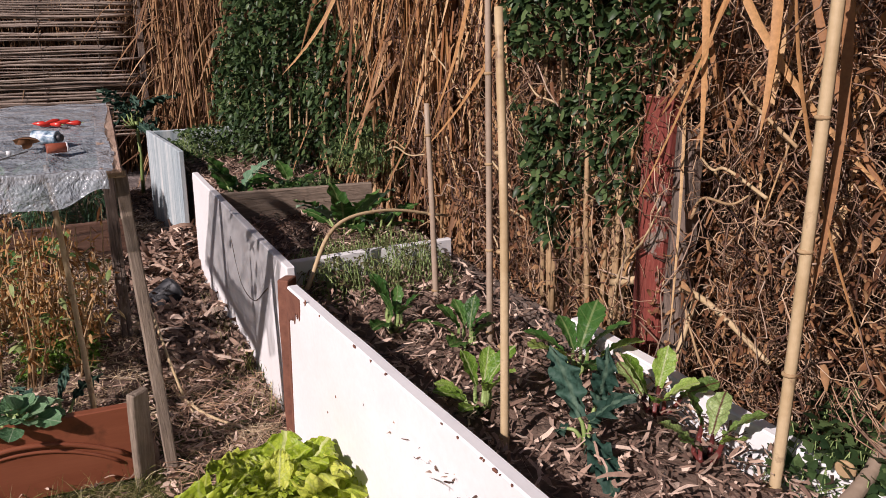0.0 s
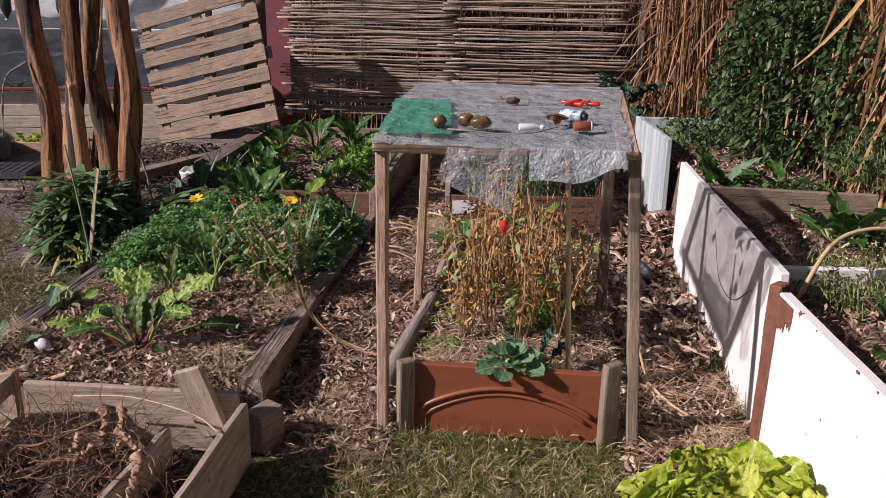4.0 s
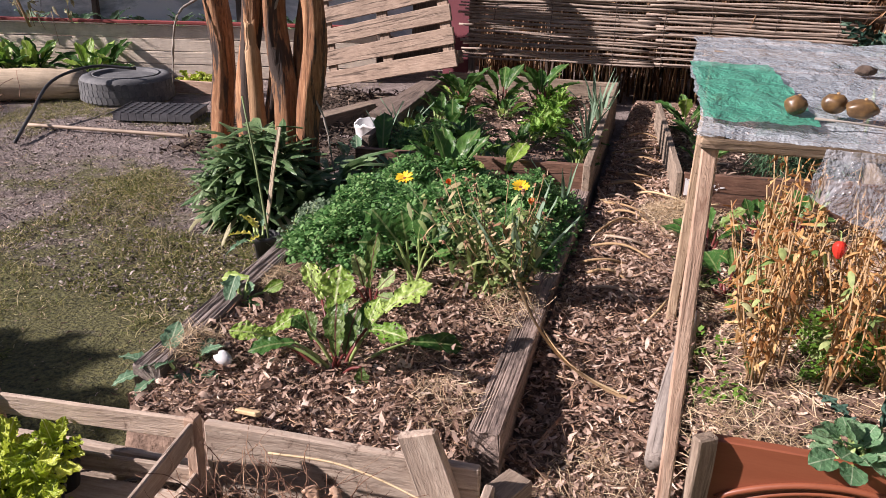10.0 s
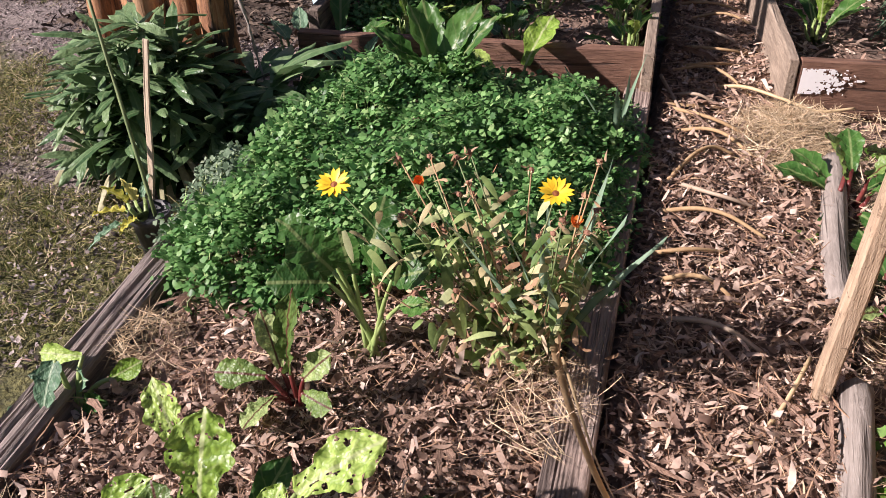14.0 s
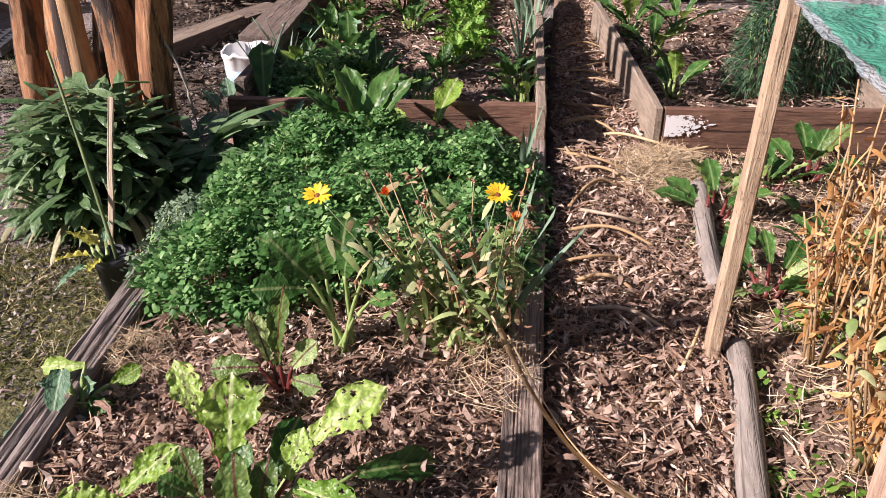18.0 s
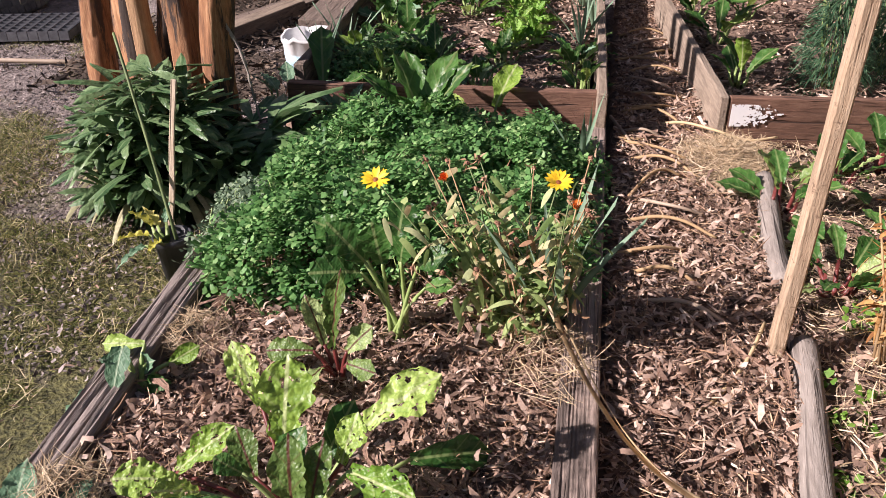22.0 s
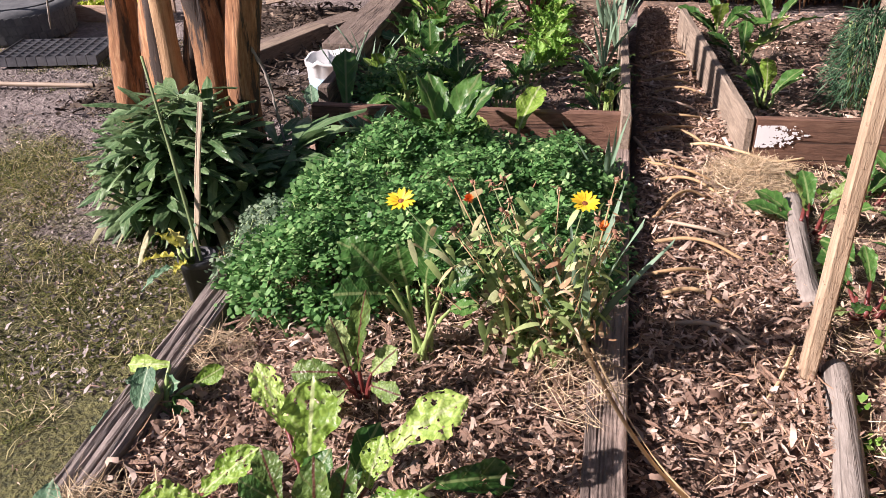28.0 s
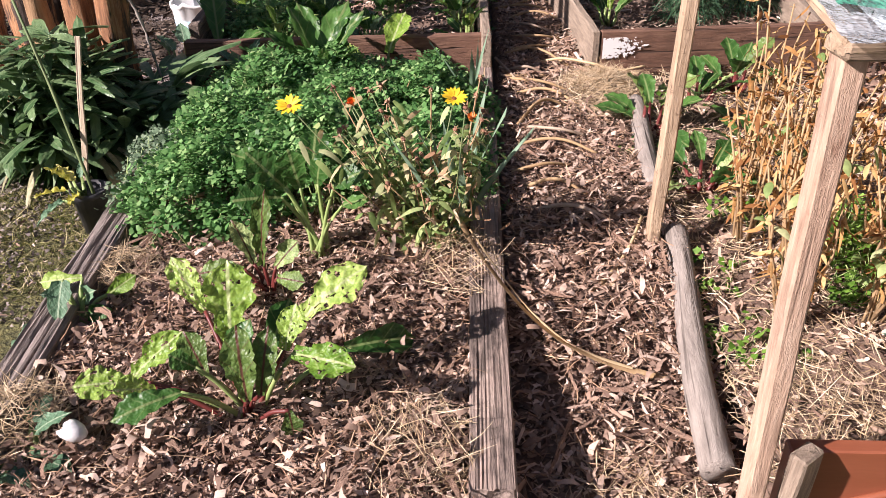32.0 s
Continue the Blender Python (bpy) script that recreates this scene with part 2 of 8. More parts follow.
M_GRASS = litter("short grass", [(0.0, (0.035, 0.055, 0.012)), (0.35, (0.14, 0.16, 0.035)), (0.65, (0.31, 0.28, 0.1)), (1.0, (0.6, 0.52, 0.33))], 0.7, 0.25)
M_REED = litter("dry reeds", [(0.0, (0.06, 0.028, 0.016)), (0.4, (0.18, 0.09, 0.044)), (0.75, (0.33, 0.185, 0.09)), (1.0, (0.54, 0.36, 0.2))], 0.7, 0.12)
M_TWIG = litter("dead vines and twigs", [(0.0, (0.035, 0.018, 0.013)), (0.5, (0.13, 0.07, 0.048)), (0.85, (0.28, 0.175, 0.12)), (1.0, (0.5, 0.37, 0.27))])
M_DRYLEAF = litter("withered leaves", [(0.0, (0.1, 0.042, 0.022)), (0.5, (0.26, 0.12, 0.055)), (1.0, (0.46, 0.27, 0.13))], 0.8, 0.2)
M_DEADTAN = litter("shrivelled tan leaves", [(0.0, (0.26, 0.145, 0.08)), (0.5, (0.48, 0.31, 0.18)), (1.0, (0.68, 0.52, 0.34))], 0.8, 0.2)
M_CURLED = litter("curled dead leaves", [(0.0, (0.15, 0.09, 0.065)), (0.5, (0.37, 0.255, 0.19)), (0.85, (0.58, 0.435, 0.345)), (1.0, (0.76, 0.61, 0.5))], 0.8, 0.15)
M_IVY = litter("dark evergreen leaves", [(0.0, (0.018, 0.04, 0.016)), (0.6, (0.05, 0.09, 0.03)), (1.0, (0.12, 0.18, 0.065))], 0.4, 0.2)
M_PARSLEY = litter("parsley leaves", [(0.0, (0.04, 0.13, 0.034)), (0.45, (0.115, 0.275, 0.08)), (0.85, (0.225, 0.425, 0.145)), (1.0, (0.4, 0.58, 0.24))], 0.4, 0.36)
M_GREYHERB = litter("grey-green herb leaves", [(0.0, (0.09, 0.15, 0.08)), (0.6, (0.19, 0.28, 0.17)), (1.0, (0.32, 0.41, 0.27))], 0.55, 0.3)
M_WEED = litter("light green weeds", [(0.0, (0.07, 0.16, 0.02)), (0.6, (0.13, 0.27, 0.035)), (1.0, (0.22, 0.37, 0.07))], 0.5, 0.3)
M_STEM = surface("green stalk", [(0.3, (0.16, 0.25, 0.06)), (0.7, (0.3, 0.38, 0.14))], 20.0, 0.5, 0.2, 0.003)
M_STEM_RED = surface("red stalk", [(0.3, (0.09, 0.015, 0.015)), (0.7, (0.18, 0.04, 0.03))], 20.0, 0.45, 0.2, 0.003)
M_CANE = surface("pale cane", [(0.3, (0.4, 0.28, 0.14)), (0.7, (0.62, 0.48, 0.29))], 6.0, 0.55, 0.3, 0.003, ((0.2, 0.12, 0.07), 9.0, 0.6, 0.7))
M_SCREEN = wood("split cane", (0.19, 0.14, 0.112), (0.37, 0.295, 0.24), (0.57, 0.49, 0.41), 1.0, 0.7, None, 0.35)
M_BARK = wood("peeled trunk", (0.07, 0.03, 0.018), (0.3, 0.14, 0.062), (0.56, 0.35, 0.19), 0.55, 0.8, ((0.04, 0.025, 0.018), 12.0, 0.5, 0.55), 0.8, 0.14)
M_CHARD = leafy("chard leaf", [(0.25, (0.11, 0.225, 0.026)), (0.5, (0.23, 0.365, 0.06)), (0.75, (0.37, 0.5, 0.13))], (0.44, 0.51, 0.23), 0.4, 0.3, 20.0)
M_CHARD_DARK = leafy("dark chard leaf", [(0.25, (0.025, 0.08, 0.015)), (0.55, (0.05, 0.14, 0.028)), (0.8, (0.105, 0.23, 0.05))], (0.2, 0.27, 0.1), 0.4)
M_CHARD_RED = leafy("red-veined chard leaf", [(0.25, (0.07, 0.13, 0.03)), (0.5, (0.17, 0.26, 0.07)), (0.75, (0.38, 0.48, 0.2))], (0.1, 0.03, 0.025), 0.4, 0.3, 20.0)
M_LETTUCE = leafy("yellow-green lettuce leaf", [(0.25, (0.3, 0.41, 0.03)), (0.55, (0.48, 0.55, 0.06)), (0.8, (0.66, 0.68, 0.14))], (0.66, 0.7, 0.3), 0.45, 0.35, 20.0)
M_SALAD = leafy("bright green salad leaf", [(0.25, (0.1, 0.25, 0.03)), (0.55, (0.18, 0.37, 0.05)), (0.8, (0.3, 0.5, 0.1))], (0.36, 0.52, 0.18), 0.45, 0.35, 20.0)
M_KALE = leafy("blue-green kale leaf", [(0.25, (0.012, 0.034, 0.022)), (0.55, (0.022, 0.06, 0.042)), (0.8, (0.045, 0.1, 0.07))], (0.09, 0.15, 0.1), 0.6, 0.1, 12.0)
M_CABBAGE = leafy("grey-green cabbage leaf", [(0.25, (0.06, 0.13, 0.07)), (0.55, (0.12, 0.23, 0.13)), (0.8, (0.22, 0.36, 0.23))], (0.35, 0.45, 0.3), 0.5, 0.2)
M_COLLARD = leafy("light grey-green cabbage leaf", [(0.25, (0.09, 0.2, 0.095)), (0.55, (0.145, 0.28, 0.14)), (0.8, (0.24, 0.38, 0.21))], (0.33, 0.43, 0.28), 0.5, 0.25, 14.0)
M_STRAP = leafy("dark strap leaf", [(0.25, (0.048, 0.11, 0.04)), (0.5, (0.1, 0.185, 0.075)), (0.72, (0.2, 0.3, 0.135))], (0.16, 0.24, 0.11), 0.4, 0.25, 3.0)
M_LOG = wood("grey log", (0.17, 0.145, 0.125), (0.3, 0.265, 0.235), (0.43, 0.39, 0.35), 0.8)
M_LOG_PALE = wood("pale log", (0.36, 0.29, 0.2), (0.52, 0.43, 0.31), (0.64, 0.55, 0.42), 0.4)
M_CANE_GREY = surface("grey cane", [(0.3, (0.26, 0.19, 0.13)), (0.7, (0.44, 0.34, 0.25))], 6.0, 0.6, 0.3, 0.003)
M_CLAD = wood("pale cladding board", (0.55, 0.47, 0.37), (0.74, 0.66, 0.55), (0.82, 0.76, 0.66), 0.8, 0.85, None, 0.4)
M_REDPAINT = surface("red painted rail", [(0.3, (0.2, 0.03, 0.03)), (0.7, (0.34, 0.07, 0.06))], 14.0, 0.6, 0.3, 0.003)
M_MAROON = surface("maroon painted wall", [(0.3, (0.09, 0.015, 0.022)), (0.7, (0.17, 0.03, 0.04))], 4.0, 0.7, 0.3, 0.004)
M_DARKGLASS = surface("dark bottle plastic", [(0.3, (0.012, 0.014, 0.016)), (0.7, (0.05, 0.05, 0.05))], 20.0, 0.2, 0.1, 0.002)
M_BAND = surface("faded blue label", [(0.3, (0.2, 0.36, 0.44)), (0.7, (0.45, 0.55, 0.6))], 12.0, 0.6, 0.2, 0.002)
M_STRAWPALE = litter("pale leaves", [(0.0, (0.25, 0.24, 0.12)), (1.0, (0.5, 0.47, 0.3))], 0.7, 0.3)
M_REDFLAKE = wood("flaking red paint", (0.14, 0.025, 0.02), (0.24, 0.05, 0.035), (0.32, 0.09, 0.06), 0.8, 0.7, ((0.25, 0.2, 0.16), 7.0, 0.58, 0.63))
M_WEED_DULL = litter("dull green weeds", [(0.0, (0.05, 0.05, 0.02)), (0.5, (0.11, 0.12, 0.04)), (1.0, (0.24, 0.21, 0.1))], 0.7, 0.25)
M_WIRE = surface("rusty tie wire", [(0.3, (0.05, 0.035, 0.03)), (0.7, (0.12, 0.08, 0.06))], 30.0, 0.7, 0.2, 0.002)
M_REEDGOLD = litter("golden brown reeds", [(0.0, (0.09, 0.04, 0.02)), (0.4, (0.22, 0.108, 0.048)), (0.8, (0.4, 0.22, 0.1)), (1.0, (0.6, 0.41, 0.22))], 0.6, 0.12)
# darker copy of the strap leaf green, shade put into the colour
M_STRAP_MASS = litter("shade-darkened strap leaves", [(0.0, (0.015, 0.04, 0.012)), (0.5, (0.045, 0.1, 0.028)), (1.0, (0.13, 0.22, 0.07))], 0.5, 0.25)


# ---- mesh helpers ----
rng = np.random.default_rng(7)


def part(name, data, material, parent, label="", kind="", at=None):
    """One mesh object, from a bmesh or a mesh, under a thing or a part."""
    if isinstance(data, bmesh.types.BMesh):
        me = bpy.data.meshes.new(name)
        data.to_mesh(me)
        data.free()
    else:
        me = data
    if material is not None and not me.materials:
        me.materials.append(material)
    ob = new(name, me)
    if parent is not None:
        ob.parent = parent
    if at is not None:
        ob.matrix_basis = at
    if label or kind:
        tagged(ob, label, kind=kind)
    return ob


def thing(name, m, label, category, group="", kind=""):
    e = new(name)
    e.empty_display_size = 0.1
    e.matrix_basis = m
    return tagged(e, label, category, group, kind)


def mesh_of(name, verts, faces, material, smooth=True):
    me = bpy.data.meshes.new(name)
    v = np.asarray(verts, dtype=np.float64).reshape(-1, 3)
    me.from_pydata(v.tolist(), [], np.asarray(faces).tolist() if not isinstance(faces, list) else faces)
    if smooth:
        me.polygons.foreach_set("use_smooth", np.ones(len(me.polygons), dtype=bool))
    me.materials.append(material)
    return me


def board(l, w, h, wear=0.004, seed=0, cuts=8, bevel=0.004):
    """A worn board with its length along x, resting on z = 0."""
    bm = bmesh.new()
    bmesh.ops.create_cube(bm, size=1.0)
    bmesh.ops.scale(bm, vec=(l, w, h), verts=bm.verts)
    bmesh.ops.translate(bm, vec=(0, 0, h / 2), verts=bm.verts)
    bmesh.ops.bevel(bm, geom=list(bm.edges), offset=min(bevel, h * 0.3, w * 0.3), segments=1, affect="EDGES")
    for k in range(1, cuts):
        x = -l / 2 + l * k / cuts
        bmesh.ops.bisect_plane(bm, geom=list(bm.verts) + list(bm.edges) + list(bm.faces), plane_co=(x, 0, 0), plane_no=(1, 0, 0))
    for v in bm.verts:
        n = noise.noise_vector(Vector((v.co.x * 5 + seed * 7.3, v.co.y * 12, v.co.z * 12 + seed)))
        v.co += Vector((n.x * wear * 1.5, n.y * wear, n.z * wear))
    return bm


def along(a, b, roll=0.0):
    """The pose of a board whose length runs from a to b: at the middle, x along it."""
    a, b = Vector(a), Vector(b)
    d = b - a
    q = d.to_track_quat("X", "Z").to_matrix().to_4x4()
    return Matrix.Translation((a + b) / 2) @ q @ pose(0, 0, 0, roll, 0, 0)


def plank(name, a, b, w, h, material, parent=None, roll=0.0, label="", wear=0.004, seed=None, cuts=8):
    a, b = Vector(a), Vector(b)
    s = (a.x * 3.1 + b.y * 1.7 + a.z) if seed is None else seed
    bm = board((b - a).length, w, h, wear, s, cuts)
    bmesh.ops.translate(bm, vec=(0, 0, -h / 2), verts=bm.verts)
    return part(name, bm, material, parent, label, at=along(a, b, roll))


def ribbons(p0, ways, length, width, droop, rows=3, fold=0.25, tip=0.15, sweep=None, roll=None):
    """Many bent strips: verts and faces. p0, ways: n x 3; the rest numbers or n long."""
    n = len(p0)
    L, Wd, Dp = (np.broadcast_to(np.asarray(a, dtype=float), n) for a in (length, width, droop))
    ways = ways / np.linalg.norm(ways, axis=1)[:, None]
    ref = np.where(np.abs(ways[:, 2:3]) > 0.9, np.array([[1.0, 0, 0]]), np.array([[0, 0, 1.0]]))
    side = np.cross(ways, ref)
    side /= np.linalg.norm(side, axis=1)[:, None]
    nor = np.cross(side, ways)
    if roll is None:
        roll = rng.uniform(-0.9, 0.9, n)
    c, s = np.cos(roll)[:, None], np.sin(roll)[:, None]
    side, nor = side * c + nor * s, nor * c - side * s
    sw = np.zeros(n) if sweep is None else sweep
    V = np.empty((n, rows + 1, 3, 3))
    for k in range(rows + 1):
        u = k / rows
        mid = p0 + ways * (L * u)[:, None] + np.array([0, 0, -1.0]) * (Dp * L * u * u)[:, None] + side * (sw * L * u * u)[:, None]
        w = Wd * (0.55 + 0.45 * math.sin(math.pi * min(1, u * 1.15))) * (1 if u < 0.99 else tip)
        V[:, k, 0] = mid - side * (w / 2)[:, None]
        V[:, k, 1] = mid + nor * (w * fold)[:, None]
        V[:, k, 2] = mid + side * (w / 2)[:, None]
    base = (np.arange(n) * (rows + 1) * 3)[:, None, None]
    k = np.arange(rows)[None, :, None] * 3
    j = np.arange(2)[None, None, :]
    a = base + k + j
    F = np.stack([a, a + 1, a + 4, a + 3], -1).reshape(-1, 4)
    return V.reshape(-1, 3), F


def tubes(paths, radii, sides=5):
    """Many round stems. paths: n x k x 3; radii: n x k."""
    paths = np.asarray(paths, dtype=float)
    n, k, _ = paths.shape
    radii = np.broadcast_to(np.asarray(radii, dtype=float), (n, k))
    t = np.gradient(paths, axis=1)
    t /= np.maximum(np.linalg.norm(t, axis=2, keepdims=True), 1e-9)
    ref = np.where(np.abs(t[:, :, 2:3]) > 0.85, np.array([1.0, 0, 0]), np.array([0, 0, 1.0]))
    s = np.cross(t, ref)
    s /= np.linalg.norm(s, axis=2, keepdims=True)
    u = np.cross(s, t)
    ang = np.arange(sides) * 2 * np.pi / sides
    V = paths[:, :, None, :] + radii[:, :, None, None] * (s[:, :, None, :] * np.cos(ang)[:, None] + u[:, :, None, :] * np.sin(ang)[:, None])
    base = (np.arange(n) * k * sides)[:, None, None]
    r = (np.arange(k - 1) * sides)[None, :, None]
    a = np.arange(sides)[None, None, :]
    b = (np.arange(sides) + 1) % sides
    F = np.stack([base + r + a, base + r + b, base + r + sides + b, base + r + sides + a], -1).reshape(-1, 4)
    ends = [(base.ravel()[:, None] + np.arange(sides)[::-1]), (base.ravel()[:, None] + (k - 1) * sides + np.arange(sides))]
    return V.reshape(-1, 3), F.tolist() + ends[0].tolist() + ends[1].tolist()


def joined(*sets):
    V, F, o = [], [], 0
    for v, f in sets:
        V.append(v)
        f = f if isinstance(f, list) else f.tolist()
        F += [[i + o for i in q] for q in f]
        o += len(v)
    return np.concatenate(V), F


def stem_mesh(name, pts, r0, r1, material, sides=6):
    pts = np.asarray(pts, dtype=float)[None]
    r = np.linspace(r0, r1, pts.shape[1])[None]
    v, f = tubes(pts, r, sides)
    return mesh_of(name, v, f, material)


def smooth_line(pts, k=6):
    """A curve through the points, k steps between each two."""
    P = [Vector(p) for p in pts]
    P = [P[0] * 2 - P[1]] + P + [P[-1] * 2 - P[-2]]
    out = []
    for a, b, c, d in zip(P, P[1:], P[2:], P[3:]):
        for j in range(k):
            u = j / k
            out.append(0.5 * (2 * b + (c - a) * u + (2 * a - 5 * b + 4 * c - d) * u * u + (3 * b - a - 3 * c + d) * u ** 3))
    return [tuple(p) for p in out] + [tuple(P[-2])]


def blade(name, pts, width, material, twist=2.0, fold=0.2, k=6):
    """A long flat leaf lying along the points, twisting on its way, tapered to both ends."""
    L = [Vector(p) for p in smooth_line(pts, k)]
    V, n = [], len(L) - 1
    for i, p in enumerate(L):
        t = (L[min(n, i + 1)] - L[max(0, i - 1)]).normalized()
        s = t.cross(Vector((0, 0, 1))).normalized()
        u = s.cross(t)
        a = twist * math.sin(i / n * 4.0) * 0.5
        e = s * math.cos(a) + u * math.sin(a)
        w = width * (0.25 + 0.75 * math.sin(math.pi * (0.08 + 0.86 * i / n))) / 2
        V += [p - e * w, p + e.cross(t) * (w * fold * 2) , p + e * w]
    F = [(i * 3 + j, i * 3 + j + 1, i * 3 + j + 4, i * 3 + j + 3) for i in range(n) for j in (0, 1)]
    return mesh_of(name, [tuple(v) for v in V], F, material)


def gnarled(name, pts, r0, r1, material, seed, lumps=0.35, sides=10, k=14):
    """A knobbly root along the points."""
    L = smooth_line(pts, k)
    n = len(L)
    V, F = tubes(np.array(L)[None], np.array([[(r0 + (r1 - r0) * i / (n - 1)) * (1 + lumps * noise.noise((i * 0.55, seed, 0)) + lumps * 0.5 * noise.noise((i * 1.7, seed, 3))) for i in range(n)]]), sides)
    V = np.array([np.array(v) + np.array(noise.noise_vector(Vector(v) * 130)) * r0 * 0.75 for v in V])
    return mesh_of(name, V, F, material)


def ridged_beam(name, a, b, w, h, material, parent, seed, groove=0.006, label=""):
    """An old timber with deep lengthwise grooves and broken ends; its top face is the upper side."""
    a, b = Vector(a), Vector(b)
    L = (b - a).length
    r = random.Random(seed)
    top = 22
    prof = [(-w / 2, -h / 2), (-w / 2, -h / 6), (-w / 2, h / 6)] + [(-w / 2 + w * j / top, h / 2 - (groove * r.random() ** 1.5 if j % 2 else 0) - (0.006 if j in (0, top) else 0)) for j in range(top + 1)] + [(w / 2, h / 6), (w / 2, -h / 6), (w / 2, -h / 2)]
    m, k = len(prof), 28
    V = []
    for i in range(k + 1):
        x = -L / 2 + L * i / k
        for j, (y, z) in enumerate(prof):
            e = groove * 0.8 * noise.noise((x * 5, j * 1.3, seed)) + groove * 0.6 * noise.noise((x * 1.5, y * 20, seed + 5))
            V.append((x + (0.012 * noise.noise((j * 2.1, seed, i)) if i in (0, k) else 0), y + 0.5 * e, z + e))
    F = [(i * m + j, (i + 1) * m + j, (i + 1) * m + (j + 1) % m, i * m + (j + 1) % m) for i in range(k) for j in range(m)]
    F += [tuple(range(m)), tuple(k * m + j for j in range(m))[::-1]]
    return part(name, mesh_of(name, V, F, material, False), None, parent, label, at=along(a, b))


def ground_height(x, y):
    """The lie of the bare ground, gently uneven."""
    return 0.018 * noise.noise((x * 1.3, y * 1.3, 0.3)) + 0.008 * noise.noise((x * 6, y * 6, 2.0))


def mound(name, x0, x1, y0, y1, z, amp, step, material, parent=None, kind="", label="", crown=0.0, seed=0.0):
    """A bed of soil: an uneven top with sides down into the ground."""
    nx, ny = max(2, int((x1 - x0) / step)), max(2, int((y1 - y0) / step))
    xs, ys = np.linspace(x0, x1, nx + 1), np.linspace(y0, y1, ny + 1)
    V = []
    for j, y in enumerate(ys):
        for i, x in enumerate(xs):
            e = 4 * (i / nx) * (1 - i / nx)
            h = z + crown * e + amp * noise.noise((x * 5 + seed, y * 5, seed)) + amp * 0.6 * noise.noise((x * 17, y * 17, seed))
            if i in (0, nx) or j in (0, ny):
                h = -0.05
            V.append((x, y, h))
    F = [(j * (nx + 1) + i, j * (nx + 1) + i + 1, (j + 1) * (nx + 1) + i + 1, (j + 1) * (nx + 1) + i) for j in range(ny) for i in range(nx)]
    ob = part(name, mesh_of(name, V, F, material), None, parent, label, kind)
    return ob


# ---- ground ----
def build_ground():
    m, nt, bsdf, _ = nodes_of("garden ground")
    v = coords(nt, shift=False)
    big, mid, fine = noise_node(nt, v, 0.9, 5), noise_node(nt, v, 7.0, 5), noise_node(nt, v, 70.0, 4)
    dirt = ramp_node(nt, [(0.34, (0.11, 0.085, 0.076)), (0.5, (0.22, 0.178, 0.16)), (0.66, (0.42, 0.35, 0.32))], math_node(nt, "ADD", math_node(nt, "MULTIPLY", mid, 0.5), math_node(nt, "MULTIPLY", fine, 0.5)))
    turf = ramp_node(nt, [(0.35, (0.04, 0.042, 0.014)), (0.65, (0.16, 0.15, 0.052))], fine)
    sep = nt.nodes.new("ShaderNodeSeparateXYZ")
    nt.links.new(v, sep.inputs[0])
    slope = math_node(nt, "MULTIPLY", math_node(nt, "SUBTRACT", 1.45, sep.outputs[1]), 0.11)
    k = ramp_node(nt, [(0.46, (0, 0, 0)), (0.56, (1, 1, 1))], math_node(nt, "ADD", slope, math_node(nt, "ADD", math_node(nt, "MULTIPLY", big, 0.6), math_node(nt, "MULTIPLY", mid, 0.4))))
    nt.links.new(mix_node(nt, "MIX", k, dirt, turf), bsdf.inputs["Base Color"])
    bsdf.inputs["Roughness"].default_value = 0.95
    bump(nt, bsdf, math_node(nt, "ADD", fine, mid), 1.0, 0.025)
    fine_line = np.arange(-6, 4.01, 0.08)
    xs = np.concatenate([[-400, -60, -15], fine_line, [8, 30, 400]])
    ys = np.concatenate([[-400, -60, -10], np.arange(-4, 6.01, 0.08), [12, 40, 400]])
    V = [(x, y, ground_height(x, y) if -7 < x < 6 and -6 < y < 8 else 0.0) for y in ys for x in xs]
    n = len(xs)
    F = [(j * n + i, j * n + i + 1, (j + 1) * n + i + 1, (j + 1) * n + i) for j in range(len(ys) - 1) for i in range(n - 1)]
    ob = new("ground", mesh_of("ground", V, F, m))
    tagged(ob, "bare trodden earth with patches of short dry grass", "ground", kind="structure")


build_ground()


# ---- left bed: near half and far half ----
def left_bed():
    bed = thing("raised_bed", pose(0, 0, 0), "long raised bed edged with old weathered timber sleepers", "garden bed")
    ridged_beam("side_board", (-0.07, -0.02, 0.075), (-0.105, 1.98, 0.085), 0.082, 0.185, M_SLEEPER, bed, 4, 0.0035, "split grey sleeper")
    ridged_beam("side_board", (-0.995, -0.03, 0.085), (-1.068, 1.32, 0.09), 0.082, 0.2, M_TIMBER, bed, 9, 0.007, "grey weathered ridged timber")
    mound("soil", -1.0, -0.1, -0.17, 1.95, 0.13, 0.03, 0.03, M_MULCH, bed, label="soil under wood chips", crown=0.02)
    far = thing("raised_bed", pose(0, 0, 0), "brown board raised bed with leafy herbs", "garden bed")
    plank("side_board", (-0.085, 1.96, 0.15), (-0.16, 4.1, 0.16), 0.035, 0.3, M_WOOD, far, cuts=16)
    plank("end_board", (-1.2, 1.96, 0.17), (-0.1, 2.04, 0.17), 0.035, 0.22, M_DARKBOARD, far, cuts=10, label="reddish brown cross board")
    plank("side_board", (-1.2, 2.08, 0.15), (-1.33, 3.95, 0.15), 0.04, 0.3, M_WOOD_GREY, far, cuts=12)
    plank("end_board", (-1.34, 4.1, 0.15), (-0.16, 4.12, 0.15), 0.035, 0.3, M_WOOD, far, cuts=10)
    mound("soil", -1.3, -0.12, 2.05, 4.08, 0.17, 0.03, 0.05, M_MULCH, far, label="soil under mulch")


left_bed()


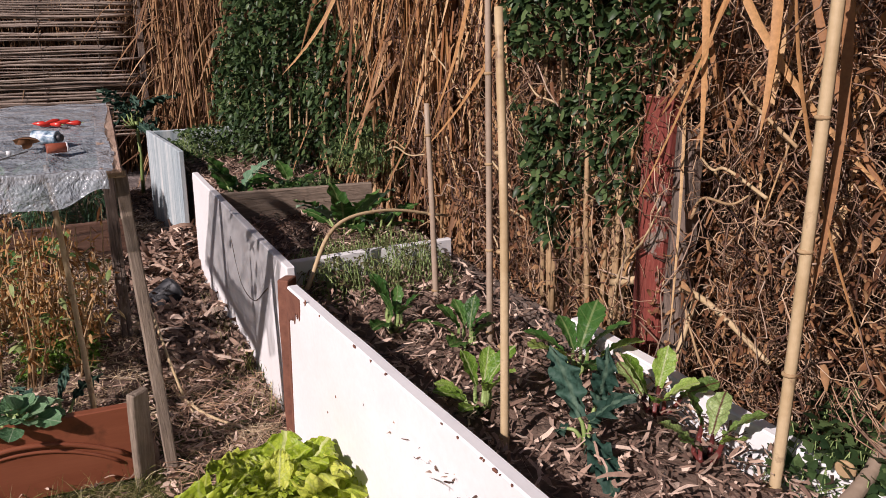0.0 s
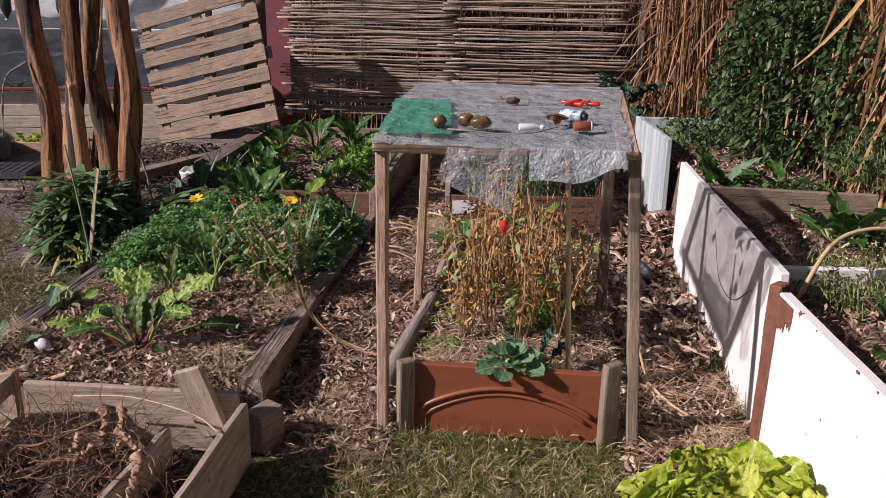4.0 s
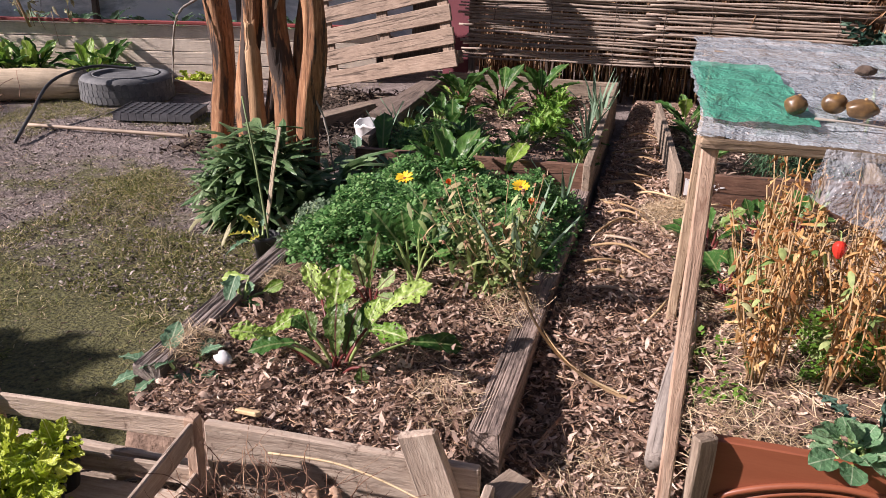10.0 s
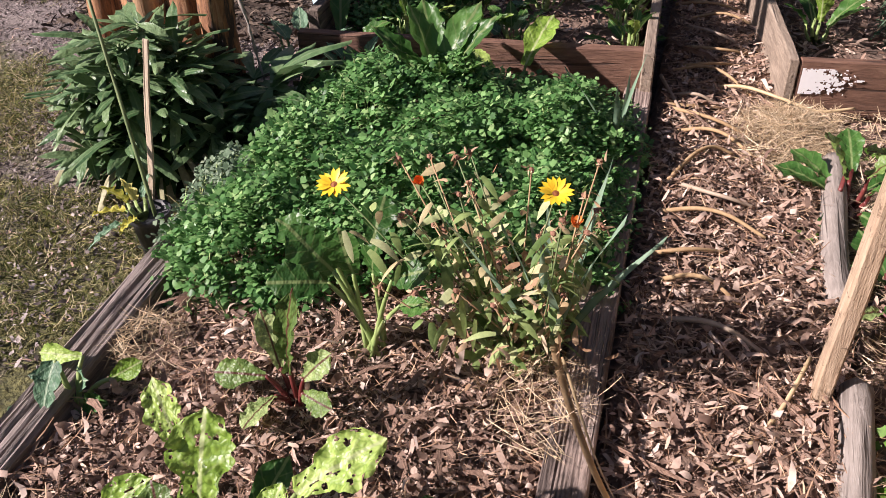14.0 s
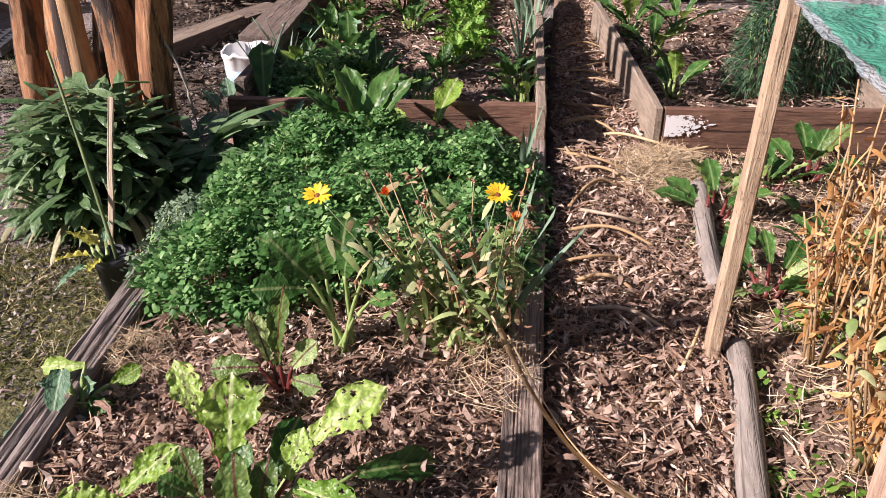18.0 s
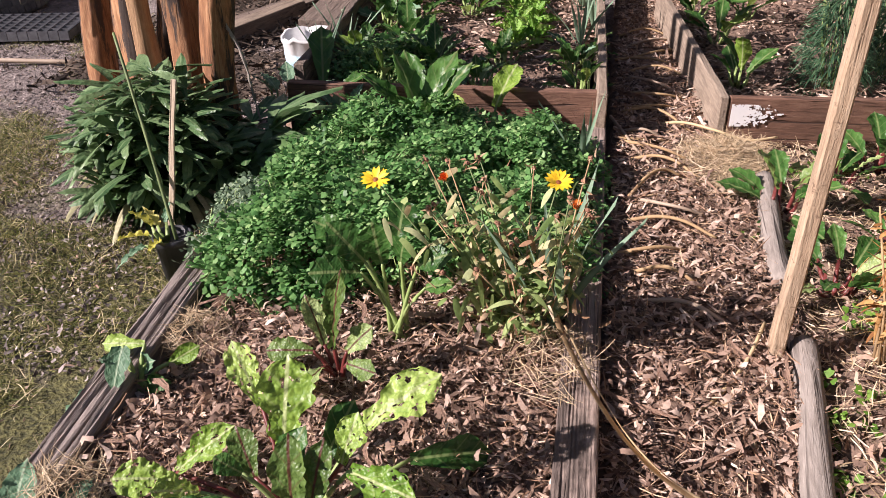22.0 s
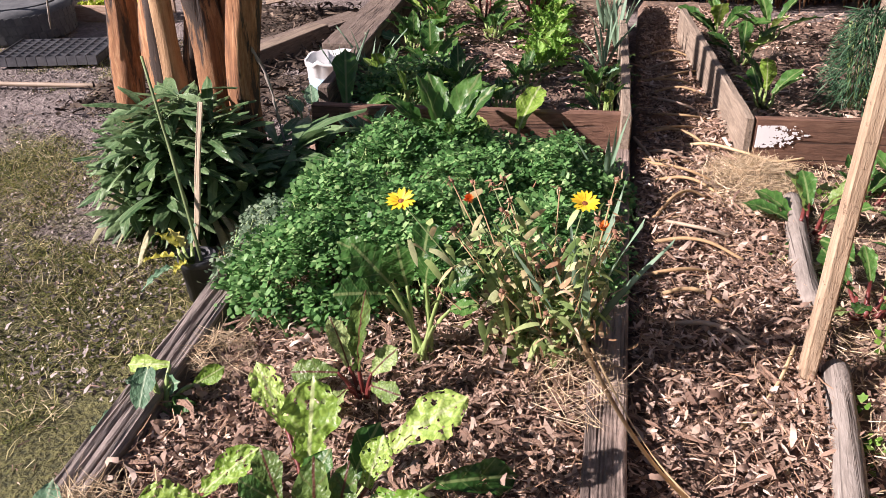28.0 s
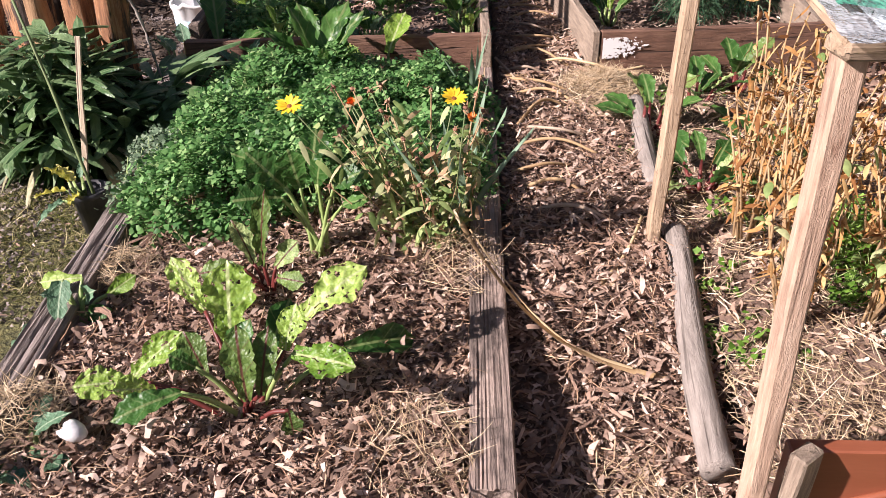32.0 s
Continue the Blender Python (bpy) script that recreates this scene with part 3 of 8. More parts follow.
# ---- the mulched path between the beds ----
def path_z(y):
    """The path's mulch lies low at the near end and nearly level with the sleepers further on."""
    u = min(1, max(0, (y + 0.15) / 0.9))
    return 0.012 + 0.108 * u * u * (3 - 2 * u)


def build_path():
    xs, ys = np.linspace(-0.06, 0.42, 17), np.linspace(-0.2, 4.5, 150)
    V = [(x, y, (path_z(y) + 0.012 * noise.noise((x * 6, y * 6, 4.0)) + 0.008 * noise.noise((x * 18, y * 18, 1.0))) if 0 < i < 16 else path_z(y) - 0.05) for y in ys for i, x in enumerate(xs)]
    F = [(j * 17 + i, j * 17 + i + 1, (j + 1) * 17 + i + 1, (j + 1) * 17 + i) for j in range(149) for i in range(16)]
    ob = new("path", mesh_of("path", V, F, M_MULCH))
    tagged(ob, "narrow path of trodden brown mulch between the beds", "path", kind="structure")


build_path()


# ---- table bed: bed closed by a door panel, under a table of posts ----
def table_bed():
    bed = thing("raised_bed", pose(0, 0, 0), "mulched bed closed by half a brown panelled door", "garden bed")
    door = part("door_panel", board(0.66, 0.03, 0.235, 0.001, 3.0, 10, 0.003), M_DOOR, bed, "brown varnished door with a raised arch moulding", at=pose(0.745, 0.03, 0.0))
    arc = [(-0.27 + 0.54 * k / 24, -0.02, 0.085 + 0.085 * math.sin(math.pi * k / 24) ** 0.8) for k in range(25)]
    part("arch_moulding", stem_mesh("arch_moulding", arc, 0.008, 0.008, M_DOOR, 8), None, door)
    arc2 = [(x * 0.94, y + 0.004, z - 0.022) for x, y, z in arc]
    part("arch_moulding", stem_mesh("arch_moulding", arc2, 0.006, 0.006, M_DOOR, 6), None, door)
    for x, h, w in ((0.425, 0.255, 0.055), (1.055, 0.285, 0.06)):
        plank("stub_post", (x, 0.0, -0.02), (x + 0.004, -0.005, h), w, 0.03, M_WOOD, bed, wear=0.005)
    mound("soil", 0.40, 1.12, 0.05, 2.05, 0.10, 0.03, 0.03, M_MULCH, bed, label="soil under straw mulch", crown=0.02, seed=3.0)
    table = thing("table", pose(0, 0, 0), "rough table of thin wooden posts roofed with bubble wrap", "table")
    for a, b, w, d, m in (((0.359, -0.011, 0.0), (0.353, 0.031, 0.9), 0.032, 0.045, M_WOOD_BROWN), ((1.135, -0.02, 0.0), (1.08, 0.08, 0.9), 0.034, 0.032, M_WOOD),
                          ((0.336, 0.835, 0.0), (0.369, 0.9, 0.96), 0.032, 0.045, M_WOOD_PALE), ((1.085, 0.86, 0.0), (1.075, 0.9, 0.955), 0.04, 0.035, M_WOOD_GREY)):
        up = (Vector(b) - Vector(a)).normalized()
        side = (Vector((1, 0, 0)) - up * up.x).normalized()
        at = Matrix.Translation((Vector(a) + Vector(b)) / 2) @ Matrix((up, side, up.cross(side))).transposed().to_4x4() @ pose(0, 0, -d / 2)
        part("leg", board((Vector(b) - Vector(a)).length, w, d, 0.003, a[0] * 9 + a[1], 9), m, table, at=at)
    plank("rail", (0.33, 0.02, 0.908), (1.09, 0.05, 0.911), 0.06, 0.022, M_WOOD_PALE, table)
    plank("rail", (0.33, 0.9, 0.966), (1.12, 0.9, 0.966), 0.06, 0.022, M_WOOD_PALE, table)
    plank("side_rail", (0.355, 0.0, 0.922), (0.385, 0.98, 0.982), 0.05, 0.016, M_WOOD_PALE, table)
    plank("side_rail", (1.055, 0.0, 0.922), (1.085, 0.98, 0.982), 0.06, 0.016, M_WOOD_BROWN, table)
    return table


TABLE = table_bed()


# ---- bed behind the table ----
def back_right_bed():
    bed = thing("raised_bed", pose(0, 0, 0), "raised bed of brown boards with flaking white paint", "garden bed")
    plank("side_board", (0.318, 2.03, 0.15), (0.15, 3.6, 0.15), 0.03, 0.28, M_WOOD, bed, cuts=12)
    plank("front_board", (0.335, 2.05, 0.185), (1.2, 2.15, 0.185), 0.03, 0.2, M_DARKBOARD, bed, cuts=12, label="brown board with flaked white paint")
    front = [o for o in bed.children if o.name.startswith("front_board")][0]
    nx, nz, step = 64, 26, 0.003
    V = [(i * step, 0.0, j * step) for j in range(nz + 1) for i in range(nx + 1)]
    F = []
    for j in range(nz):
        for i in range(nx):
            f = 0.62 - i / nx - 0.7 * abs(j / nz - 0.55) + 0.55 * noise.noise((i * 0.16, j * 0.3, 4.0)) + 0.35 * noise.noise((i * 0.5, j * 0.8, 1.0))
            if f > 0:
                F.append((j * (nx + 1) + i, j * (nx + 1) + i + 1, (j + 1) * (nx + 1) + i + 1, (j + 1) * (nx + 1) + i))
    paint = part("paint_patch", mesh_of("paint_patch", V, F, M_WHITE, False), None, front, "flaking remains of white paint", at=pose(-0.428, -0.0185, 0.0))
    skin = paint.modifiers.new("skin", "SOLIDIFY")
    skin.thickness = 0.0015
    plank("side_board", (1.2, 2.25, 0.14), (1.2, 4.1, 0.14), 0.03, 0.26, M_WOOD, bed, cuts=12)
    mound("soil", 0.2, 1.18, 2.14, 4.1, 0.14, 0.03, 0.05, M_MULCH, bed, label="soil under straw", seed=5.0)


back_right_bed()


# ---- white bed of panels along the right ----
def chipped_panel(panel):
    """Bare rusty patches where the paint has come off: a ragged one at the end, small ones along the top edge."""
    r = random.Random(8)
    bm = bmesh.new()
    n = 14
    top = [bm.verts.new((0.835 + 0.118 * k / n, 0.0205, 0.268)) for k in range(n + 1)]
    low = [bm.verts.new((0.835 + 0.118 * k / n, 0.0205, 0.268 - (0.03 + 0.06 * k / n + r.uniform(0, 0.035)) - (0.45 if k > n - 2 else 0))) for k in range(n + 1)]
    for k in range(n):
        bm.faces.new((top[k], top[k + 1], low[k + 1], low[k]))
    g = bmesh.ops.extrude_face_region(bm, geom=bm.faces[:])
    bmesh.ops.translate(bm, vec=(0, -0.006, 0), verts=[v for v in g["geom"] if isinstance(v, bmesh.types.BMVert)])
    bmesh.ops.recalc_face_normals(bm, faces=bm.faces[:])
    part("bare_patch", bm, M_RUST, panel, "ragged rust-brown patch of lost paint")
    flake = bmesh.new()
    bmesh.ops.create_icosphere(flake, subdivisions=1, radius=0.008)
    for v in flake.verts:
        v.co.y *= 0.3
        v.co *= 1 + 0.5 * noise.noise(v.co * 300)
    me = bpy.data.meshes.new("paint_chip")
    flake.to_mesh(me)
    flake.free()
    me.materials.append(M_RUST)
    for k in range(26):
        s = r.uniform(0.3, 1.0)
        edge = r.random() < 0.72
        part("paint_chip", me, None, panel, at=pose(r.uniform(-0.9, 0.85), 0.0175, 0.272 if edge else r.uniform(-0.1, 0.25), 0, r.uniform(0, 90), 0) @ Matrix.Diagonal((s * r.uniform(0.6, 2.0) if edge else 0.5 * s, 1, s * 0.7, 1)))


def white_bed():
    bed = thing("raised_bed", pose(0, 0, 0), "raised bed walled with white painted panels", "garden bed")
    plank("white_panel", (1.67, -1.9, 0.265), (1.522, 0.0, 0.265), 0.035, 0.55, M_WHITE, bed, wear=0.002, cuts=20, label="white painted panel with chipped edges")
    chipped_panel([o for o in bed.children][0])
    plank("white_panel", (1.545, 0.10, 0.28), (1.50, 1.75, 0.29), 0.03, 0.57, M_WHITE, bed, wear=0.002, cuts=16, label="white painted panel in shade")
    plank("panel_end", (1.522, 0.035, 0.0), (1.517, 0.04, 0.552), 0.06, 0.042, M_RUST, bed, roll=0, label="rust-brown bare panel end", wear=0.008)
    plank("white_panel", (1.52, 2.38, 0.29), (1.435, 3.28, 0.29), 0.03, 0.58, M_PANEL_OLD, bed, wear=0.002, cuts=12, label="panel with streaked bluish peeling paint")
    plank("end_board", (1.435, 3.3, 0.29), (2.2, 3.35, 0.29), 0.03, 0.56, M_PANEL_OLD, bed, wear=0.002)
    plank("back_board", (2.3, -1.9, 0.24), (2.27, -0.4, 0.24), 0.04, 0.44, M_WHITE, bed, wear=0.004, cuts=12)
    plank("back_board", (2.27, -0.395, 0.21), (2.22, 3.35, 0.21), 0.04, 0.42, M_WOOD_GREY, bed, wear=0.006, cuts=20, label="low grey board half buried in dead leaves")
    plank("cross_board", (1.56, 0.37, 0.25), (2.24, 0.42, 0.25), 0.03, 0.5, M_WHITE, bed, wear=0.003)
    plank("cross_board", (1.53, 1.33, 0.28), (2.24, 1.3, 0.28), 0.03, 0.54, M_WOOD, bed, wear=0.003)
    mound("soil", 1.54, 2.24, -1.88, 3.3, 0.40, 0.03, 0.05, M_MULCH, bed, label="dark soil with dead leaves", seed=8.0)


white_bed()


# ---- cane screen across the far end ----
def cane_screen():
    scr = thing("cane_screen", pose(0, 4.65, 0), "upright screen of split canes tied in rows", "fence")
    r = random.Random(4)
    kinds = []
    for q in range(6):
        k = 13
        pts = np.array([[(-0.72 + 0.12 * i, 0.004 * math.sin(i * 1.3 + q), 0.004 * math.sin(i * 0.9 + 2 * q)) for i in range(k)]])
        rad = np.full((1, k), 0.0085)
        rad[0, 2 + q % 3::4] = 0.0105
        v, f = tubes(pts, rad, 6)
        kinds.append(mesh_of("cane", v, f, M_SCREEN))
    z = 0.34
    while z < 1.98:
        tilt = r.uniform(-0.6, 0.6)
        for x in (-0.68, 0.78):
            if r.random() < (0.16 if x > 0 else 0.06):
                continue
            s = r.uniform(0.65, 1.2)
            part("cane", kinds[r.randrange(6)], None, scr, at=pose(x + (r.uniform(-0.03, 0.1) if x < 0 else r.uniform(-0.16, 0.03)), r.uniform(-0.014, 0.014), z + r.uniform(-0.004, 0.004), 0, tilt + r.uniform(-0.5, 0.5), 0) @ Matrix.Diagonal((r.uniform(0.98, 1.05), s, s, 1)))
        z += r.uniform(0.012, 0.0215)
    for x in (-1.33, 1.56):
        plank("post", (x, 0.03, 0), (x, 0.03, 2.0), 0.05, 0.05, M_WOOD_GREY, scr)
    for x in (-1.15, -0.72, -0.25, 0.1, 0.42, 0.85, 1.25):
        pts = [(x + 0.006 * math.sin(k * 2.1), -0.02 + 0.012 * (k % 2), 0.33 + k * 0.055) for k in range(30)]
        part("tie_wire", stem_mesh("tie_wire", pts, 0.0025, 0.0025, M_WIRE, 4), None, scr, "dark tie wire")
    for z in (0.75, 1.45):
        plank("rail", (-1.33, 0.045, z), (1.56, 0.045, z), 0.02, 0.05, M_WOOD_GREY, scr)


cane_screen()


# ---- plants ----
def leaf_mesh(name, L, W, material, shape="oval", curl=0.25, cup=0.2, ruffle=0.02, holes=0.0, nu=10, nv=6, seed=0, blister=0.0):
    """A leaf blade: length along y, width along x, face up. shape sets its outline."""
    r = np.random.default_rng(seed)
    ph = r.uniform(0, 6.28, 4)
    V, F = [], []
    for i in range(nu + 1):
        u = i / nu
        if shape == "oval":
            w = math.sin(math.pi * min(1, 0.06 + 0.94 * u ** 0.75)) ** 0.7
        elif shape == "spoon":
            w = (0.3 + 0.72 * min(1, u / 0.6) ** 1.2) * math.sqrt(max(0.0, 1 - max(0.0, (u - 0.62) / 0.385) ** 2.4)) + 0.015
        elif shape == "round":
            w = math.sqrt(max(0.0, 1 - (2 * u - 1) ** 2)) * 0.98 + 0.02
        elif shape == "strap":
            w = min(1, 0.35 + 1.4 * u) * (1 - max(0, u - 0.55) ** 1.6 * 3.5)
            w = max(w, 0.02)
        elif shape == "blunt":
            w = (0.28 + 0.75 * min(1, u / 0.55) ** 1.1) * math.sqrt(max(0.0, 1 - max(0.0, (u - 0.6) / 0.405) ** 2.0)) + 0.02
        elif shape == "fan":
            w = 0.2 + 0.85 * u ** 0.8 if u < 0.85 else 0.9 - (u - 0.85) * 2.0
        else:
            w = math.sin(math.pi * (0.04 + 0.94 * u)) ** 0.8
        for j in range(nv + 1):
            s = 2 * j / nv - 1
            jag = 1 + (0.3 * noise.noise((u * 5 + ph[0], s * 2, ph[1])) + 0.1 * noise.noise((u * 17 + ph[2], s * 2, 1.0)) + 0.02 * math.sin(47 * u + ph[1])) * abs(s) ** 2 if shape in ("oval", "fan", "spoon") else 1
            x = s * w * W / 2 * jag
            y = L * (u - 0.06 * abs(s) * u) if shape != "fan" else L * (u - 0.16 * s * s * u)
            z = -curl * L * u * u + cup * W * s * s * 0.5 * w
            z += ruffle * s * s * (math.sin(u * 22 + ph[1] + 2 * s) + 0.6 * math.sin(u * 37 + ph[2]))
            if shape == "fan":
                z += 0.55 * ruffle * u ** 3 * (math.sin(17 * s + ph[0]) + 0.6 * math.sin(29 * s + ph[2]))
            z += 0.25 * ruffle * math.sin(u * 31 + s * 9 + ph[3])
            z += blister * noise.noise((x * 9, y * 9, seed)) + blister * 0.5 * noise.noise((x * 21, y * 21, seed))
            V.append((x, y, z))
    n = nv + 1
    for i in range(nu):
        for j in range(nv):
            if holes and 0 < i < nu - 1 and abs(2 * (j + 0.5) / nv - 1) > 0.1 and noise.noise((j * 0.33 + seed * 3.1, i * 0.36, 2.0)) + 0.25 * noise.noise((j * 0.9, i * 0.9, seed)) > holes:
                continue
            F.append((i * n + j, i * n + j + 1, (i + 1) * n + j + 1, (i + 1) * n + j))
    return mesh_of(name, V, F, material)


STALK_GREEN = stem_mesh("stalk", [(0, 0, 0), (0, 0.35, -0.012), (0, 0.7, -0.01), (0, 1.05, 0)], 0.0075, 0.004, M_STEM)
STALK_DARK = stem_mesh("stalk", [(0, 0, 0), (0, 0.35, -0.012), (0, 0.7, -0.01), (0, 1.05, 0)], 0.006, 0.0035, M_STEM_DARK)
STALK_RED = stem_mesh("stalk", [(0, 0, 0), (0, 0.35, -0.012), (0, 0.7, -0.01), (0, 1.05, 0)], 0.0085, 0.004, M_STEM_RED)
CHARD = [leaf_mesh("leaf", 1, 0.55, M_CHARD, "spoon", 0.25, 0.3, 0.018, 0.0, 18, 10, k, 0.03) for k in range(3)]
CHARD_EATEN = [leaf_mesh("leaf", 1, 0.6, M_CHARD, "spoon", 0.22, 0.25, 0.03, 0.42, 40, 24, 10 + k, 0.03) for k in range(3)]
CHARD_DARK = [leaf_mesh("leaf", 1, 0.5, M_CHARD_DARK, "spoon", 0.3, 0.3, 0.02, 0.0, 16, 10, 20 + k, 0.03) for k in range(3)]
CHARD_RED = [leaf_mesh("leaf", 1, 0.5, M_CHARD_RED, "spoon", 0.25, 0.3, 0.035, 0.0, 18, 10, 30 + k, 0.035) for k in range(3)]
CABBAGE = [leaf_mesh("leaf", 1, 0.85, M_CABBAGE, "round", 0.18, 0.25, 0.035, 0.0, 10, 8, 40 + k) for k in range(3)]
BROCCOLI = [leaf_mesh("leaf", 1, 0.6, M_CABBAGE, "oval", 0.3, 0.25, 0.04, 0.0, 12, 8, 45 + k) for k in range(3)]
BRASSICA = [leaf_mesh("leaf", 1, 0.6, M_CHARD_DARK, "oval", 0.3, 0.25, 0.05, 0.0, 12, 8, 90 + k, 0.03) for k in range(3)]
SALAD = [leaf_mesh("leaf", 1, 0.9, M_SALAD, "fan", 0.2, 0.5, 0.11, 0.0, 12, 12, 95 + k) for k in range(3)]
KALE = [leaf_mesh("leaf", 1, 0.32, M_KALE, "strap", 0.45, 0.2, 0.085, 0.0, 26, 12, 50 + k, 0.05) for k in range(3)]
LETTUCE = [leaf_mesh("leaf", 1, 0.95, M_LETTUCE, "fan", 0.2, 0.5, 0.11, 0.0, 18, 18, 60 + k) for k in range(4)]
STRAP = [leaf_mesh("leaf", 1, 0.3, M_STRAP, "blunt", 0.3 + 0.2 * k, 0.18, 0.006, 0.0, 12, 4, 70 + k, 0.01) for k in range(4)]
COLLARD = [leaf_mesh("leaf", 1, 0.95, M_COLLARD, "round", 0.12, 0.2, 0.03, 0.0, 12, 10, 75 + k) for k in range(3)]


def plant(name, place, label, category, blades, leaves, stalk=None, group="", seed=1):
    """A leafy plant. Each leaf: direction (degrees, 0 is +y, 90 is -x), rise, stalk length, blade length, blade width scale."""
    t = thing(name, pose(*place), label, category, group)
    r = random.Random(seed)
    for k, (az, rise, stem, size, wide) in enumerate(leaves):
        m = pose(0, 0, 0, 0, 0, az) @ pose(0, 0, 0, rise, 0, 0)
        if stalk is not None and stem > 0.01:
            part("stalk", stalk, None, t, at=m @ Matrix.Diagonal((1, stem, 1, 1)))
        tip = m @ pose(0, stem, 0, r.uniform(-18, 2), r.uniform(-25, 25), r.uniform(-8, 8))
        part("leaf", blades[k % len(blades)], None, t, at=tip @ Matrix.Diagonal((size * wide, size, size, 1)))
    return t


def ring(n, rise0, rise1, stem, size, seed, wide=1.0, az0=0, spread=360):
    r = random.Random(seed)
    return [(az0 + spread * (k + r.uniform(-0.3, 0.3)) / n, r.uniform(rise0, rise1), stem * r.uniform(0.7, 1.2), size * r.uniform(0.75, 1.15), wide * r.uniform(0.85, 1.1)) for k in range(n)]


# left bed, near half
def leaf_between(t, mesh, stalk, foot, base, tip, width, roll):
    """A leaf laid from base to tip, face up towards the path, on a stalk from the plant's foot."""
    foot, base, tip = Vector(foot), Vector(base), Vector(tip)
    Y = (tip - base).normalized()
    Z = Vector((0.0, -0.55, 0.83))
    X = Y.cross(Z).normalized()
    L = (tip - base).length
    m = Matrix.Translation(base) @ Matrix((X, Y, X.cross(Y))).transposed().to_4x4() @ pose(0, 0, 0, 12, roll, 0)
    part("leaf", mesh, None, t, at=m @ Matrix.Diagonal((width / 0.68, L * 1.04, L, 1)))
    mid = foot.lerp(base, 0.55) + Vector((0, 0, 0.015))
    part("stalk", stem_mesh("stalk", smooth_line([foot, mid, base], 4), 0.0062, 0.0038, stalk), None, t)


big_chard = thing("chard_plant", pose(0, 0, 0), "sunlit chard with pale, insect-eaten leaves and dark red ribs", "vegetable plant")
FOOT = (-0.53, 0.165, 0.12)
for k, (base, tip, width, kind) in enumerate((((-0.43, 0.27, 0.299), (-0.32, 0.34, 0.365), 0.095, "E"), ((-0.631, 0.3, 0.288), (-0.7, 0.36, 0.367), 0.062, "E"), ((-0.561, 0.22, 0.277), (-0.57, 0.3, 0.397), 0.105, "E"),
        ((-0.431, 0.17, 0.292), (-0.315, 0.12, 0.308), 0.07, "E"), ((-0.732, 0.16, 0.225), (-0.83, 0.13, 0.239), 0.075, "E"), ((-0.76, 0.2, 0.199), (-0.673, 0.26, 0.262), 0.065, "E"),
        ((-0.626, 0.11, 0.248), (-0.725, 0.05, 0.243), 0.075, "D"), ((-0.512, 0.12, 0.222), (-0.528, 0.17, 0.345), 0.08, "R"), ((-0.613, 0.2, 0.213), (-0.66, 0.25, 0.272), 0.065, "R"),
        ((-0.454, 0.2, 0.275), (-0.437, 0.25, 0.34), 0.06, "E"), ((-0.489, 0.13, 0.228), (-0.474, 0.18, 0.338), 0.065, "R"), ((-0.612, 0.16, 0.265), (-0.648, 0.15, 0.3), 0.05, "D"),
        ((-0.367, 0.31, 0.193), (-0.235, 0.385, 0.166), 0.085, "D"), ((-0.55, 0.16, 0.25), (-0.517, 0.2, 0.338), 0.07, "D"), ((-0.5, 0.24, 0.23), (-0.47, 0.32, 0.3), 0.07, "D"), ((-0.58, 0.26, 0.22), (-0.6, 0.34, 0.28), 0.07, "R"),
        ((-0.69, 0.15, 0.215), (-0.74, 0.1, 0.26), 0.06, "E"), ((-0.44, 0.12, 0.2), (-0.43, 0.1, 0.16), 0.05, "R"))):
    leaf_between(big_chard, {"E": CHARD_EATEN, "D": CHARD_DARK, "R": CHARD_RED}[kind][k % 3], M_STEM_RED if kind == "R" or k in (1, 4, 5, 9, 10, 13, 14) else M_STEM, (FOOT[0] + 0.012 * math.sin(k * 2.4), FOOT[1] + 0.012 * math.cos(k * 2.4), FOOT[2]), base, tip, width, -12 + (k * 37) % 25)
small_chard = thing("chard_plant", pose(0, 0, 0), "small chard with red-veined leaves", "vegetable plant")
for k, (base, tip, width) in enumerate((((-0.585, 0.56, 0.225), (-0.566, 0.575, 0.396), 0.062), ((-0.624, 0.54, 0.225), (-0.72, 0.53, 0.22), 0.07), ((-0.554, 0.55, 0.225), (-0.502, 0.56, 0.285), 0.065), ((-0.548, 0.53, 0.21), (-0.484, 0.5, 0.22), 0.06), ((-0.6, 0.52, 0.2), (-0.62, 0.44, 0.2), 0.06), ((-0.61, 0.57, 0.22), (-0.66, 0.62, 0.3), 0.06))):
    leaf_between(small_chard, CHARD_RED[k % 3], M_STEM_RED, (-0.575, 0.55, 0.12), base, tip, width, -10 + 7 * k)
dark_chard = thing("chard_plant", pose(0, 0, 0), "dark green chard with thick pale stalks among the parsley", "vegetable plant")
for k, (base, tip, width) in enumerate((((-0.57, 0.72, 0.31), (-0.66, 0.67, 0.33), 0.1), ((-0.56, 0.73, 0.33), (-0.63, 0.72, 0.42), 0.1), ((-0.525, 0.74, 0.325), (-0.54, 0.73, 0.42), 0.095), ((-0.48, 0.73, 0.34), (-0.465, 0.71, 0.41), 0.08),
        ((-0.44, 0.72, 0.34), (-0.37, 0.7, 0.39), 0.085), ((-0.58, 0.76, 0.35), (-0.68, 0.77, 0.4), 0.09), ((-0.5, 0.78, 0.36), (-0.5, 0.86, 0.42), 0.09), ((-0.42, 0.7, 0.3), (-0.36, 0.68, 0.33), 0.07))):
    leaf_between(dark_chard, CHARD_DARK[k % 3], M_STEM, (-0.49 + 0.02 * math.sin(k * 2.4), 0.73 + 0.02 * math.cos(k * 2.4), 0.14), base, tip, width, -14 + (k * 31) % 27)
